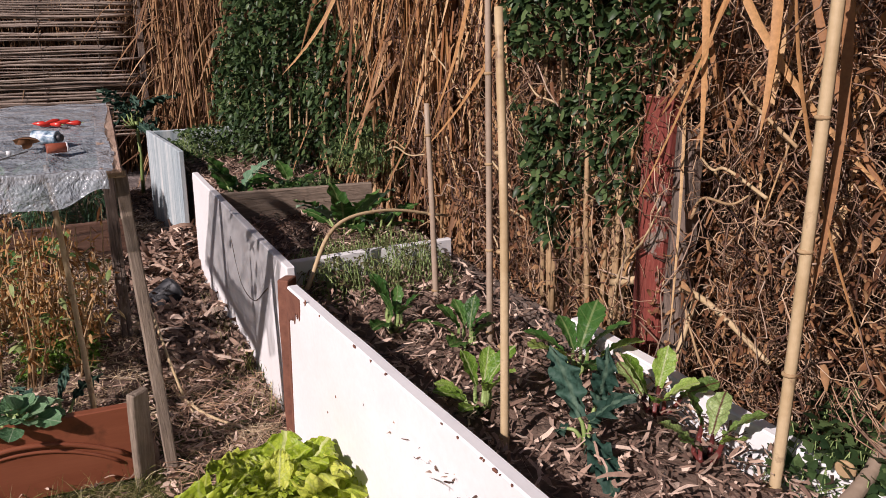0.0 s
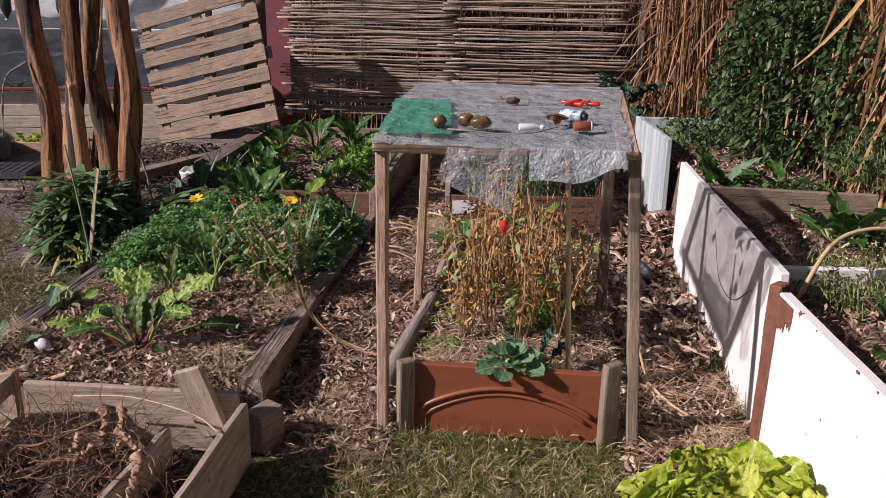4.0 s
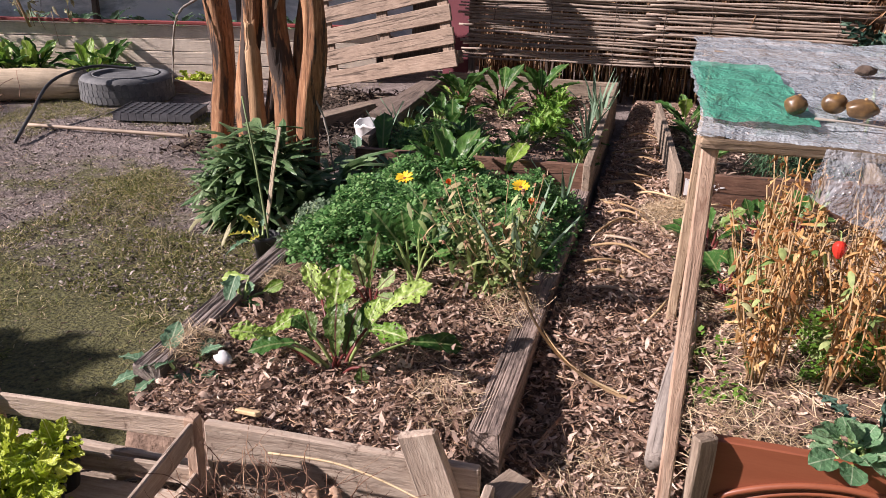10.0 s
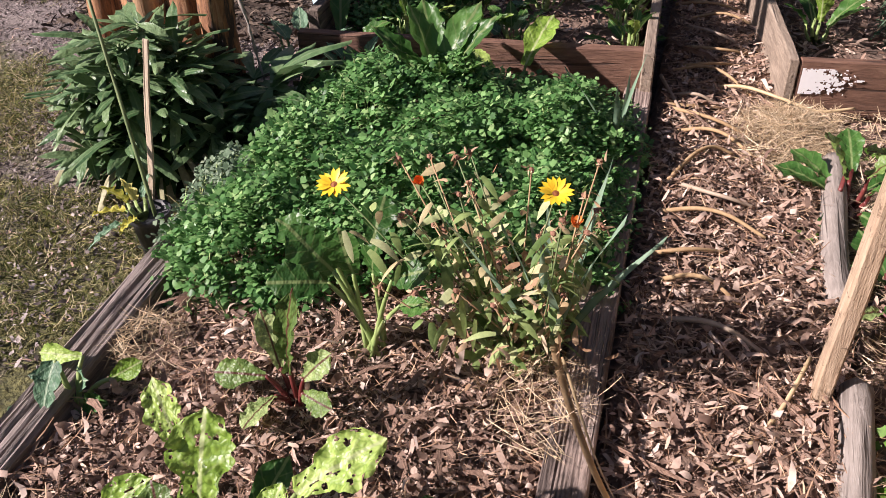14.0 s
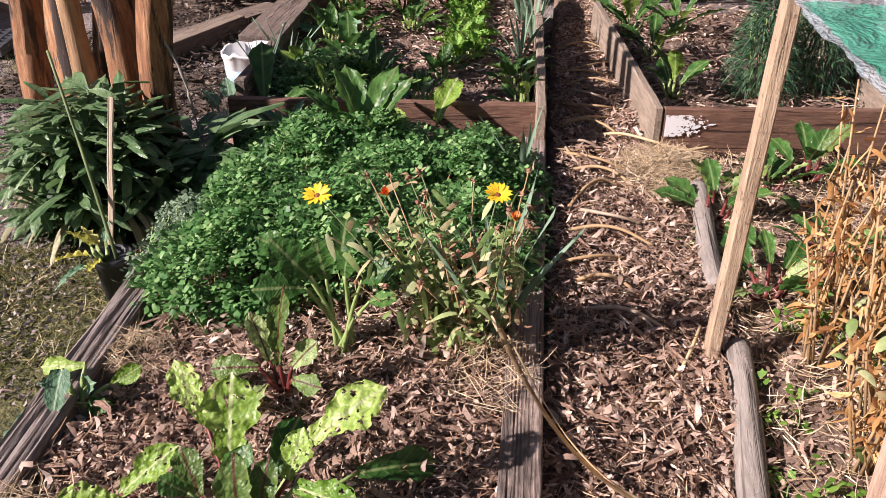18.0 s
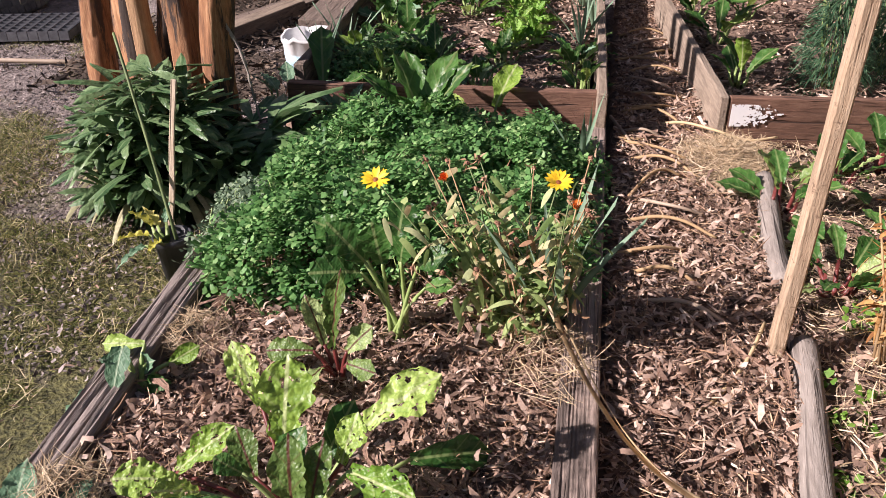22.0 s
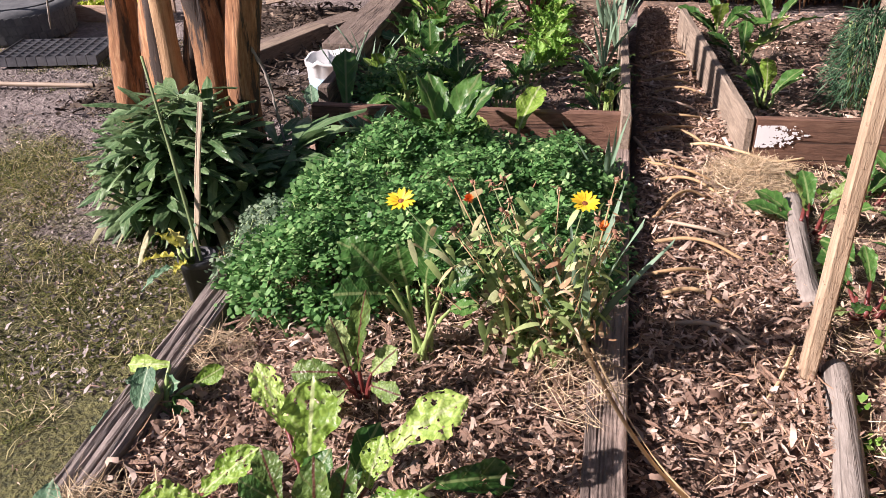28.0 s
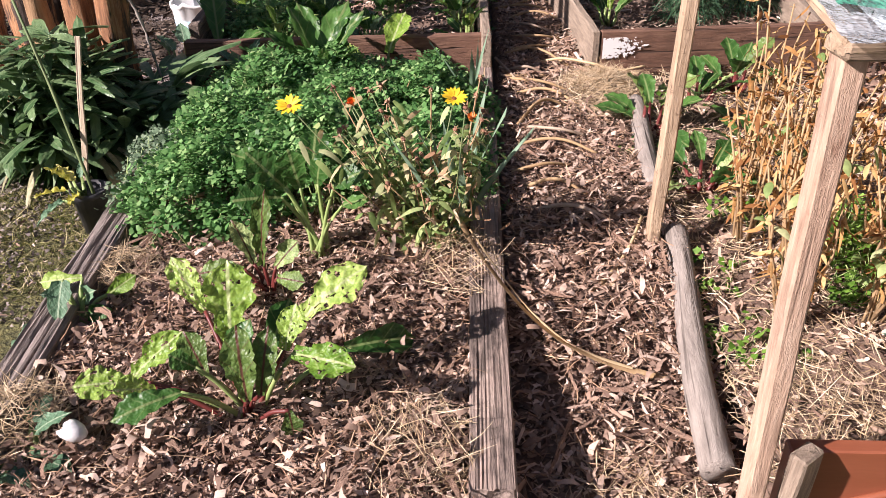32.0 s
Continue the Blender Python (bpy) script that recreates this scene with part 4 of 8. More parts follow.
plant("chard_plant", (-0.66, 1.72, 0.14), "tall upright chard at the cross board", "vegetable plant", CHARD_DARK,
      [(10, 80, 0.11, 0.25, 0.7), (80, 72, 0.1, 0.23, 0.7), (-60, 74, 0.1, 0.24, 0.7), (-110, 76, 0.09, 0.17, 0.7), (150, 76, 0.07, 0.17, 0.65), (200, 80, 0.08, 0.16, 0.6), (-85, 64, 0.1, 0.14, 0.7), (40, 84, 0.11, 0.23, 0.72), (-20, 82, 0.11, 0.25, 0.72), (110, 80, 0.09, 0.18, 0.65), (-140, 82, 0.08, 0.17, 0.65), (170, 84, 0.09, 0.17, 0.65)], STALK_GREEN)
plant("chard_plant", (-0.47, 1.85, 0.15), "chard with one large pale leaf", "vegetable plant", CHARD, [(-30, 58, 0.12, 0.2, 0.8), (60, 50, 0.1, 0.12, 0.8)], STALK_GREEN)
side_cabbage = thing("cabbage_seedling", pose(0, 0, 0), "young blue-green cabbage with one yellowing leaf by the timber", "vegetable plant", "young cabbages")
for k, (base, tip, width, mesh) in enumerate((((-0.977, 0.5, 0.225), (-1.075, 0.5, 0.211), 0.05, CHARD[0]), ((-1.0, 0.46, 0.245), (-0.998, 0.39, 0.18), 0.055, BROCCOLI[0]), ((-1.013, 0.4, 0.168), (-1.11, 0.36, 0.125), 0.06, BROCCOLI[1]),
        ((-1.0, 0.46, 0.2), (-1.035, 0.43, 0.23), 0.05, BROCCOLI[2]), ((-0.96, 0.45, 0.159), (-0.9, 0.44, 0.179), 0.045, BRASSICA[0]), ((-0.93, 0.5, 0.18), (-0.87, 0.52, 0.217), 0.05, CHARD[1]), ((-0.97, 0.48, 0.19), (-0.93, 0.44, 0.23), 0.05, BROCCOLI[0]))):
    leaf_between(side_cabbage, mesh, M_STEM, (-0.98, 0.45, 0.13), base, tip, width, -15 + 9 * k)
for x, y, s, sd in ((-0.985, 0.02, 0.085, 5), (-0.93, 0.06, 0.07, 3)):
    plant("cabbage_seedling", (x, y, 0.13), "young blue-green cabbage plant with floppy leaves", "vegetable plant", BROCCOLI, ring(6, 15, 60, 0.07, s, sd, 1.0), STALK_GREEN, "young cabbages", sd)
plant("chard_plant", (-1.13, 2.1, 0.1), "chard with yellowing leaves beside the trunks", "vegetable plant", CHARD_DARK, [(0, 72, 0.12, 0.25, 0.75), (70, 55, 0.1, 0.16, 0.8), (-60, 50, 0.1, 0.15, 0.8), (140, 40, 0.08, 0.15, 0.8)], STALK_GREEN)

# far half of the left bed
for x, y, sd in ((-0.85, 3.6, 1), (-0.62, 3.75, 2), (-1.05, 3.45, 3)):
    plant("chard_plant", (x, y, 0.18), "dark chard with red stalks near the cane screen", "vegetable plant", CHARD_DARK, ring(8, 45, 80, 0.12, 0.2, sd, 0.9), STALK_RED, "red-stalked chard", sd)
for x, y, s, sd in ((-0.75, 2.45, 0.17, 4), (-0.95, 2.75, 0.18, 5), (-1.1, 3.05, 0.2, 6), (-0.2, 2.62, 0.13, 7), (-0.5, 2.55, 0.12, 8), (-0.55, 2.25, 0.12, 9)):
    plant("broccoli_plant", (x, y, 0.17), "leafy dark green brassica in the mulch", "vegetable plant", BRASSICA + BROCCOLI[:1], ring(11, 25, 80, 0.08, s * 0.78, sd, 0.9), STALK_GREEN, "brassicas in the far bed", sd)
for k, (x, y) in enumerate(((-0.47, 2.8), (-0.41, 2.92), (-0.5, 3.02), (-0.43, 3.16), (-0.52, 3.26), (-0.46, 3.4), (-0.55, 3.52), (-0.48, 3.66), (-0.57, 3.8), (-0.5, 3.92))):
    plant("lettuce", (x, y, 0.17), "bright green loose-leaf salad", "vegetable plant", [SALAD[k % 3], SALAD[(k + 1) % 3], CHARD[k % 3]], ring(12, 25, 60, 0.05, 0.075, 40 + k, 0.8) + ring(9, 55, 85, 0.06, 0.07, 60 + k, 0.8), STALK_GREEN, "salad row", k)

for k, (x, y, n, s) in enumerate(((-0.9, 2.2, 7, 0.12), (-0.66, 2.2, 7, 0.11), (-1.08, 2.5, 8, 0.14), (-1.0, 3.2, 8, 0.15), (-0.75, 3.3, 8, 0.15), (-1.15, 3.6, 8, 0.16), (-0.16, 2.25, 6, 0.1), (-0.2, 2.45, 6, 0.12))):
    plant("leafy_herb", (x, y, 0.17), "mixed leafy greens filling the far bed", "vegetable plant", [CHARD_DARK[k % 3], BRASSICA[k % 3], CHARD[k % 3]], ring(n + 3, 30, 82, 0.08, s * 0.85, 140 + k, 0.8), STALK_GREEN, "greens in the far bed", k)
for x, y, sd in ((-1.22, 1.98, 1), (-0.98, 1.86, 2)):
    plant("cabbage_seedling", (x, y, 0.12), "young grey-green cabbage by the cross board", "vegetable plant", BROCCOLI, ring(6, 35, 75, 0.12, 0.09, 150 + sd, 1.1), STALK_GREEN, "young cabbages", sd)

# table bed and the bed behind it
plant("cabbage_plant", (0.75, 0.06, 0.232), "grey-green cabbage with round leaves leaning over the door panel", "vegetable plant", COLLARD,
      ring(11, 0, 22, 0.05, 0.072, 201, 1.0) + ring(9, 25, 50, 0.04, 0.068, 202, 1.0, 20) + ring(6, 50, 80, 0.03, 0.055, 203, 1.0, 35) + [(180, -85, 0.13, 0.004, 1.0)], STALK_GREEN)
plant("kale_plant", (0.83, 0.22, 0.1), "dark kale with narrow drooping leaves", "vegetable plant", KALE, [(-50, 45, 0.1, 0.15, 0.9), (40, 50, 0.1, 0.12, 0.8), (-20, 60, 0.1, 0.12, 0.8)], STALK_GREEN)
for x, y, s, sd in ((0.45, 1.54, 0.17, 11), (0.53, 1.14, 0.16, 12), (0.8, 1.9, 0.16, 13), (0.64, 1.75, 0.14, 14), (0.72, 1.3, 0.14, 29)):
    plant("chard_plant", (x, y, 0.1), "green chard with glossy red-ribbed leaves in straw", "vegetable plant", CHARD_DARK + CHARD_RED[:1], ring(9, 30, 76, 0.09, 0.78 * s, sd, 1.0), STALK_RED, "chard in the straw", sd)
for x, y, s, sd in ((0.43, 2.52, 0.15, 15), (0.4, 3.1, 0.18, 16), (0.55, 3.5, 0.2, 17), (0.32, 3.5, 0.18, 27)):
    plant("chard_plant", (x, y, 0.15), "upright green chard in the bed behind the table", "vegetable plant", CHARD_DARK + CHARD[:1], ring(6, 45, 80, 0.08, s, sd, 0.8), STALK_GREEN, "chard behind the table", sd)

# white bed
white_kale = thing("kale_plant", pose(0, 0, 0), "dark blue-green kale with long blistered leaves", "vegetable plant")
for k, (base, tip, width) in enumerate((((1.92, -0.945, 0.47), (1.92, -0.835, 0.6), 0.15), ((1.93, -0.98, 0.47), (1.94, -1.06, 0.58), 0.13), ((1.91, -1.0, 0.45), (1.88, -1.15, 0.42), 0.15), ((1.9, -0.93, 0.44), (1.88, -0.84, 0.36), 0.15), ((1.95, -0.96, 0.5), (1.98, -0.97, 0.62), 0.13))):
    leaf_between(white_kale, KALE[k % 3], M_STEM, (1.93, -0.965, 0.4), base, tip, width, -10 + 6 * k)
for x, y, s, n, bl, lab, sd in ((2.13, -0.62, 0.17, 7, CHARD_DARK[:2] + CHARD[:1], "glossy green chard in front of the white board", 18), (1.79, -0.72, 0.12, 8, CHARD, "light green chard against the white panel", 19),
                                (1.79, -0.15, 0.13, 8, CHARD_DARK, "dark green chard in the white bed", 20), (1.93, -0.36, 0.12, 7, CHARD_DARK, "dark green chard in the white bed", 21),
                                (2.17, -0.9, 0.12, 6, CHARD_RED[:1] + CHARD, "small pale chard beside the white board", 22), (2.13, -1.12, 0.13, 6, CHARD_RED + CHARD[:1], "small red-ribbed chard beside the white board", 23)):
    plant("chard_plant", (x, y, 0.40), lab, "vegetable plant", bl, ring(n, 35, 80, 0.07, s * 0.82, sd, 0.95), STALK_RED if sd in (22, 23) else STALK_GREEN, "", sd)
for x, y, s, n, sd in ((2.0, 0.95, 0.17, 10, 24), (1.95, 1.7, 0.16, 10, 25), (1.7, 1.8, 0.17, 10, 26), (2.12, 0.9, 0.14, 8, 28)):
    plant("broccoli_plant", (x, y, 0.40), "broad-leaved brassica with pale ribs in the white bed", "vegetable plant", BRASSICA + BROCCOLI[:1], ring(n, 25, 70, 0.1, s, sd, 1.0), STALK_GREEN, "brassicas in the white bed", sd)

# large lettuce at the foot of the white panel
plant("lettuce", (1.34, -0.47, 0.02), "large yellow-green loose-leaf lettuce by the white panel", "vegetable plant", LETTUCE,
      ring(17, 22, 42, 0.08, 0.21, 31, 0.85) + ring(19, 42, 62, 0.09, 0.18, 32, 0.85, 15) + ring(21, 60, 86, 0.1, 0.125, 33, 0.9, 30), STALK_GREEN)


# strap-leaved plant round the trunks
def strap_plant(place, label, heads, per, wide, deep, high, l0, l1, seed, lean=(0.0, 0.0)):
    """Rosettes of long arching leaves on short stems, crowded into a dome."""
    t = thing("strap_leaf_plant", pose(*place), label, "shrub", "strap-leaved plants")
    r = random.Random(seed)
    for h in range(heads):
        a, q = h * 2.4 + r.uniform(-0.3, 0.3), math.sqrt((h + 0.5) / heads)
        c = Vector((wide * q * math.cos(a), deep * q * math.sin(a), high * (1 - 0.75 * q * q) * r.uniform(0.85, 1.1) + 0.05))
        part("stem", stem_mesh("stem", [(c.x * 0.4, c.y * 0.4, 0.0), (c.x * 0.8, c.y * 0.8, c.z * 0.6), tuple(c)], 0.007, 0.005, M_STEM_DARK, 5), None, t)
        for j in range(per):
            az = j * 2.4 + r.uniform(-0.4, 0.4)
            out = Vector((math.cos(az) + lean[0] + c.x / wide * 0.9, math.sin(az) + lean[1] + c.y / deep * 0.9, 0.0))
            out.z = r.uniform(-0.3, 1.1) * max(0.35, out.length)
            L = r.uniform(l0, l1)
            m = Matrix.Translation(c + Vector((0, 0, -0.06 * r.random()))) @ out.to_track_quat("Y", "Z").to_matrix().to_4x4() @ pose(0, 0, 0, r.uniform(0, 25), r.uniform(-30, 30), 0)
            part("leaf", STRAP[(h + j) % 4], None, t, at=m @ Matrix.Diagonal((L * r.uniform(0.7, 0.9), L, L, 1)))
    n = heads * per
    a, e = rng.uniform(0, 6.283, n), np.arcsin(rng.random(n))
    q = rng.uniform(0.3, 0.8, n)
    # filler leaves inside the dome, darkened by colour as if shaded
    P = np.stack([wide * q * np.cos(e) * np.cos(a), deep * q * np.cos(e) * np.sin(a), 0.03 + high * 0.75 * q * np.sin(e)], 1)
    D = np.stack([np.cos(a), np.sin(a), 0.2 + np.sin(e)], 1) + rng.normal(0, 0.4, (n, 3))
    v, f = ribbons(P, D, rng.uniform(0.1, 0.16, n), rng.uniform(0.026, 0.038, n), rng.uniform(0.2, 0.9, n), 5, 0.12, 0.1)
    part("inner_foliage", mesh_of("inner_foliage", v, f, M_STRAP_MASS), None, t, "dense inner leaves, coloured darker for the shade within", "stuff")
    n = heads * 2
    a = rng.uniform(0, 6.283, n)
    P = np.stack([wide * 0.85 * np.cos(a), deep * 0.85 * np.sin(a), rng.uniform(0.03, 0.12, n)], 1)
    v, f = ribbons(P, np.stack([np.cos(a), np.sin(a), rng.normal(0, 0.2, n)], 1), rng.uniform(0.1, 0.18, n), 0.024, 0.7, 5, 0.2, 0.1)
    part("dead_leaves", mesh_of("dead_leaves", v, f, M_STRAWPALE), None, t, "limp yellowing lower leaves", "stuff")


strap_plant((-1.48, 1.5, 0.0), "dense dark plant of arching strap leaves round the trunks", 30, 14, 0.235, 0.2, 0.4, 0.1, 0.15, 12)
strap_plant((-1.18, 1.64, 0.0), "lower dark clump of long strap leaves between trunks and bed", 9, 12, 0.16, 0.15, 0.2, 0.15, 0.22, 13, (0.5, -0.2))


# parsley: trefoil leaflets on a domed canopy
def leaflets(centres, size, rise=0.5, lobes=3):
    """Small leaves: toothed wedges fanned out from each centre."""
    n = len(centres)
    az = rng.uniform(0, 2 * np.pi, n)
    tilt = rng.normal(0, 0.4, (n, 2))
    lift = rng.uniform(-0.3, rise, n)
    rad = np.array([0.0, 0.7, 0.98, 0.86, 1.04, 0.86, 0.98, 0.7])
    ang = np.array([0.0, -0.85, -0.62, -0.3, 0.0, 0.3, 0.62, 0.85])
    V = np.empty((lobes, n, 8, 3))
    for k in range(lobes):
        a = az + (k - (lobes - 1) / 2) * 1.75
        L = size * rng.uniform(0.65, 1.15, n)
        base = centres + np.stack([np.cos(a), np.sin(a), lift], 1) * (L * 0.35)[:, None]
        for j in range(8):
            q = L * rad[j]
            x, y = q * np.cos(a + ang[j]), q * np.sin(a + ang[j])
            V[k, :, j] = base + np.stack([x, y, tilt[:, 0] * x + tilt[:, 1] * y + lift * q - 0.25 * abs(ang[j]) * q], 1)
    o = (np.arange(lobes * n) * 8)[:, None, None]
    F = o + np.array([(0, 1, 2, 3), (0, 3, 4, 5), (0, 5, 6, 7)])[None]
    return V.reshape(-1, 3), F.reshape(-1, 4)


def stalks_to(tops, foot, r=0.0015):
    mid = (tops + foot) / 2 + rng.normal(0, 0.01, tops.shape)
    return tubes(np.stack([foot, mid, tops], 1), r, 3)


def herb_patch(name, label, x0, x1, y0, y1, z0, z1, n, size, material, category="herb", mask=None, seed=0, lobes=3, fan=1, shape=None):
    P = []
    while len(P) < n:
        x, y = rng.uniform(x0, x1), rng.uniform(y0, y1)
        u, v = (x - x0) / (x1 - x0), (y - y0) / (y1 - y0)
        d = min(1, 4.5 * min(u, 1 - u)) * min(1, 4.5 * min(v, 1 - v))
        d *= 0.55 + 0.75 * noise.noise((x * 4 + seed, y * 4, 1.0 + seed)) + 0.25
        if d < 0.12 or (mask and not mask(x, y)):
            continue
        top = z0 + (z1 - z0) * min(1.1, d ** 0.6) * (shape(x, y) if shape else 1.0)
        P.append((x, y, top - abs(rng.normal(0, 0.05)) + 0.03 * noise.noise((x * 22, y * 22, seed))))
    P = np.array(P)
    v, f = joined(*[leaflets(P + rng.normal(0, size * 0.75, P.shape) * [1, 1, 0.4], size * 0.8, lobes=lobes) for _ in range(fan)])
    ob = thing(name, pose(0, 0, 0), label, category)
    part("leaves", mesh_of("leaves", v, f, material), None, ob, kind="stuff")
    k = P[:: max(1, n // 700)]
    foot = np.stack([k[:, 0] + rng.normal(0, 0.03, len(k)), k[:, 1] + rng.normal(0, 0.03, len(k)), np.full(len(k), z0 - 0.02)], 1)
    v, f = stalks_to(k, foot)
    part("undergrowth", mesh_of("undergrowth", v, f, M_STEM), None, ob, kind="stuff")


herb_patch("parsley_patch", "dense low carpet of bright green parsley", -1.1, -0.03, 0.72, 1.96, 0.14, 0.355, 4300, 0.0185, M_PARSLEY, fan=3,
           mask=lambda x, y: not (x > -0.62 and y < 0.86 + 0.25 * (x + 0.62)) and y > 0.72 + 0.25 * max(0, -0.75 - x),
           shape=lambda x, y: (1 - 0.4 * min(1, max(0, (x + 0.32) / 0.29))) * (1 + 0.3 * noise.noise((x * 9, y * 9, 7.0))))
herb_patch("herb_clump", "fine grey-green herb spilling over the bed's edge", -1.12, -0.9, 0.82, 1.4, 0.12, 0.26, 420, 0.014, M_GREYHERB, fan=3, seed=21)
def feathery_herb(x, y, z, r, h):
    """A bushy cone of fine narrow leaves on many thin stems."""
    t = thing("feathery_herb", pose(x, y, z), "dark green bushy herb with fine narrow leaves", "herb")
    n = 2600
    u, a = rng.random(n) ** 0.8, rng.uniform(0, 6.283, n)
    q = r * (1.0 - 0.6 * u ** 2) * rng.uniform(0.35, 1.0, n)
    P = np.stack([q * np.cos(a), q * np.sin(a), h * u], 1)
    D = np.stack([np.cos(a), np.sin(a), rng.normal(0.2, 0.5, n)], 1) + rng.normal(0, 0.4, (n, 3))
    v, f = ribbons(P, D, rng.uniform(0.03, 0.06, n), rng.uniform(0.003, 0.006, n), rng.uniform(0.0, 0.9, n), 3, 0.1, 0.2)
    part("leaves", mesh_of("leaves", v, f, M_FEATHER), None, t, kind="stuff")
    for k in range(14):
        b = k * 2.4
        part("stem", stem_mesh("stem", [(0.02 * math.cos(b), 0.02 * math.sin(b), 0), (r * 0.4 * math.cos(b), r * 0.4 * math.sin(b), h * 0.5), (r * 0.55 * math.cos(b), r * 0.55 * math.sin(b), h * 0.9)], 0.003, 0.0015, M_STEM, 5), None, t)


feathery_herb(0.78, 2.62, 0.14, 0.15, 0.38)
feathery_herb(1.02, 2.75, 0.14, 0.17, 0.36)
herb_patch("weed_clump", "light green weeds under the table", 0.70, 0.98, 0.55, 0.95, 0.1, 0.22, 420, 0.022, M_WEED, "weed", seed=2)
for k, (x, y) in enumerate(((0.48, 0.68), (0.60, 1.03), (0.52, 1.75), (0.68, 1.9), (0.4, 1.28), (0.5, 0.45))):
    herb_patch("weed_clump", "small clump of light green weeds in straw", x - 0.1, x + 0.1, y - 0.1, y + 0.1, 0.08, 0.16, 70, 0.02, M_WEED, "weed", seed=k + 6)
herb_patch("herb_clump", "low grey-green herbs beside the far bed's old timber", -1.18, -0.75, 2.15, 2.75, 0.16, 0.3, 900, 0.024, M_PARSLEY, seed=9)
herb_patch("weed_clump", "straggly dull weeds beside the white bed's cross board", 1.62, 2.2, 0.12, 0.62, 0.4, 0.56, 800, 0.012, M_WEED_DULL, "weed", seed=11)


# calendula with two open flowers and faded heads
def calendula():
    t = thing("calendula", pose(0, 0, 0), "straggling calendula with two yellow flowers and faded heads", "flower")
    foot = Vector((-0.2, 0.80, 0.14))
    heads = [((-0.511, 0.679, 0.555), "flower"), ((-0.159, 0.761, 0.54), "flower"), ((-0.39, 0.76, 0.53), "orange"), ((-0.12, 0.74, 0.50), "orange")]
    r = random.Random(5)
    for k in range(34):
        heads.append(((-0.24 + r.uniform(-0.2, 0.16), 0.76 + r.uniform(-0.12, 0.16), r.uniform(0.33, 0.58)), "dead"))
    petal_y = leaf_mesh("petal", 0.026, 0.010, M_PETAL, "strap", 0.1, 0.2, 0.0, 0.0, 4, 2)
    petal_o = leaf_mesh("petal", 0.015, 0.008, M_PETAL_ORANGE, "strap", -0.3, 0.2, 0.0, 0.0, 4, 2)
    for (x, y, z), kind in heads:
        h = Vector((x, y, z))
        mid = foot.lerp(h, 0.5) + Vector((r.uniform(-0.03, 0.03), r.uniform(-0.03, 0.03), -0.02))
        part("stem", stem_mesh("stem", [foot + Vector((r.uniform(-0.02, 0.02), r.uniform(-0.02, 0.02), 0)), mid, h], 0.0022, 0.0014, M_STEM_DARK if kind != "dead" or r.random() < 0.4 else M_DRYSTEM, 5), None, t)
        bm = bmesh.new()
        bmesh.ops.create_icosphere(bm, subdivisions=1, radius=0.0095 if kind == "flower" else 0.006)
        for v in bm.verts:
            v.co.z *= 0.55 if kind == "flower" else 0.9
            v.co *= 1 + 0.5 * noise.noise(v.co * 200 + h)
        centre = part("flower_head", bm, M_FLOWER_EYE if kind == "flower" else (M_PETAL_ORANGE if kind == "orange" else M_DEADHEAD), t, "dark flower centre" if kind == "flower" else "", at=Matrix.Translation(h) @ pose(0, 0, 0, r.uniform(10, 40), r.uniform(-15, 15), 0))
        if kind == "flower":
            for k in range(16):
                part("petal", petal_y, None, centre, at=pose(0, 0, 0.003, 0, 0, k * 22.5 + r.uniform(-6, 6)) @ pose(0, 0.006, 0, r.uniform(4, 28), 0, 0))
        elif kind == "orange":
            for k in range(9):
                part("petal", petal_o, None, centre, at=pose(0, 0, 0.002, 0, 0, k * 40) @ pose(0, 0.004, 0, r.uniform(35, 65), 0, 0))
    n = 900
    u = 0.05 + 0.8 * rng.random((n, 1)) ** 1.3
    tops = np.array([h for h, _ in heads])[rng.integers(0, len(heads), n)]
    P = np.array(foot) * (1 - u) + tops * u + rng.normal(0, 0.025, (n, 3))
    W = rng.normal(0, 1, (n, 3)) * [1, 1, 0.5]
    v, f = ribbons(P, W, rng.uniform(0.025, 0.06, n), rng.uniform(0.01, 0.019, n), rng.uniform(0, 0.8, n), 4, 0.08)
    part("leaves", mesh_of("leaves", v, f, M_CALENDULA), None, t, kind="stuff")
    P = np.concatenate([np.array([[-0.24, 0.77, 0.15]]) + rng.normal(0, 1, (130, 3)) * [0.07, 0.05, 0.08], np.array([[-0.2, 0.74, 0.3]]) + rng.normal(0, 1, (130, 3)) * [0.06, 0.05, 0.09]]
                       + [np.array([h]) + rng.normal(0, 0.004, (9, 3)) for h, kind in heads if kind == "dead"])
    n = len(P)
    size = np.where(np.arange(n) < 260, rng.uniform(0.012, 0.035, n), rng.uniform(0.006, 0.014, n))
    v, f = ribbons(np.maximum(P, [-9, -9, 0.14]), rng.normal(0, 1, (n, 3)), size, size * rng.uniform(0.25, 0.5, n), rng.uniform(-0.5, 1.0, n), 4, 0.08, 0.3, sweep=rng.normal(0, 0.6, n))
    part("dead_leaves", mesh_of("dead_leaves", v, f, M_DEADTAN), None, t, "curled brown dead leaves", "stuff")


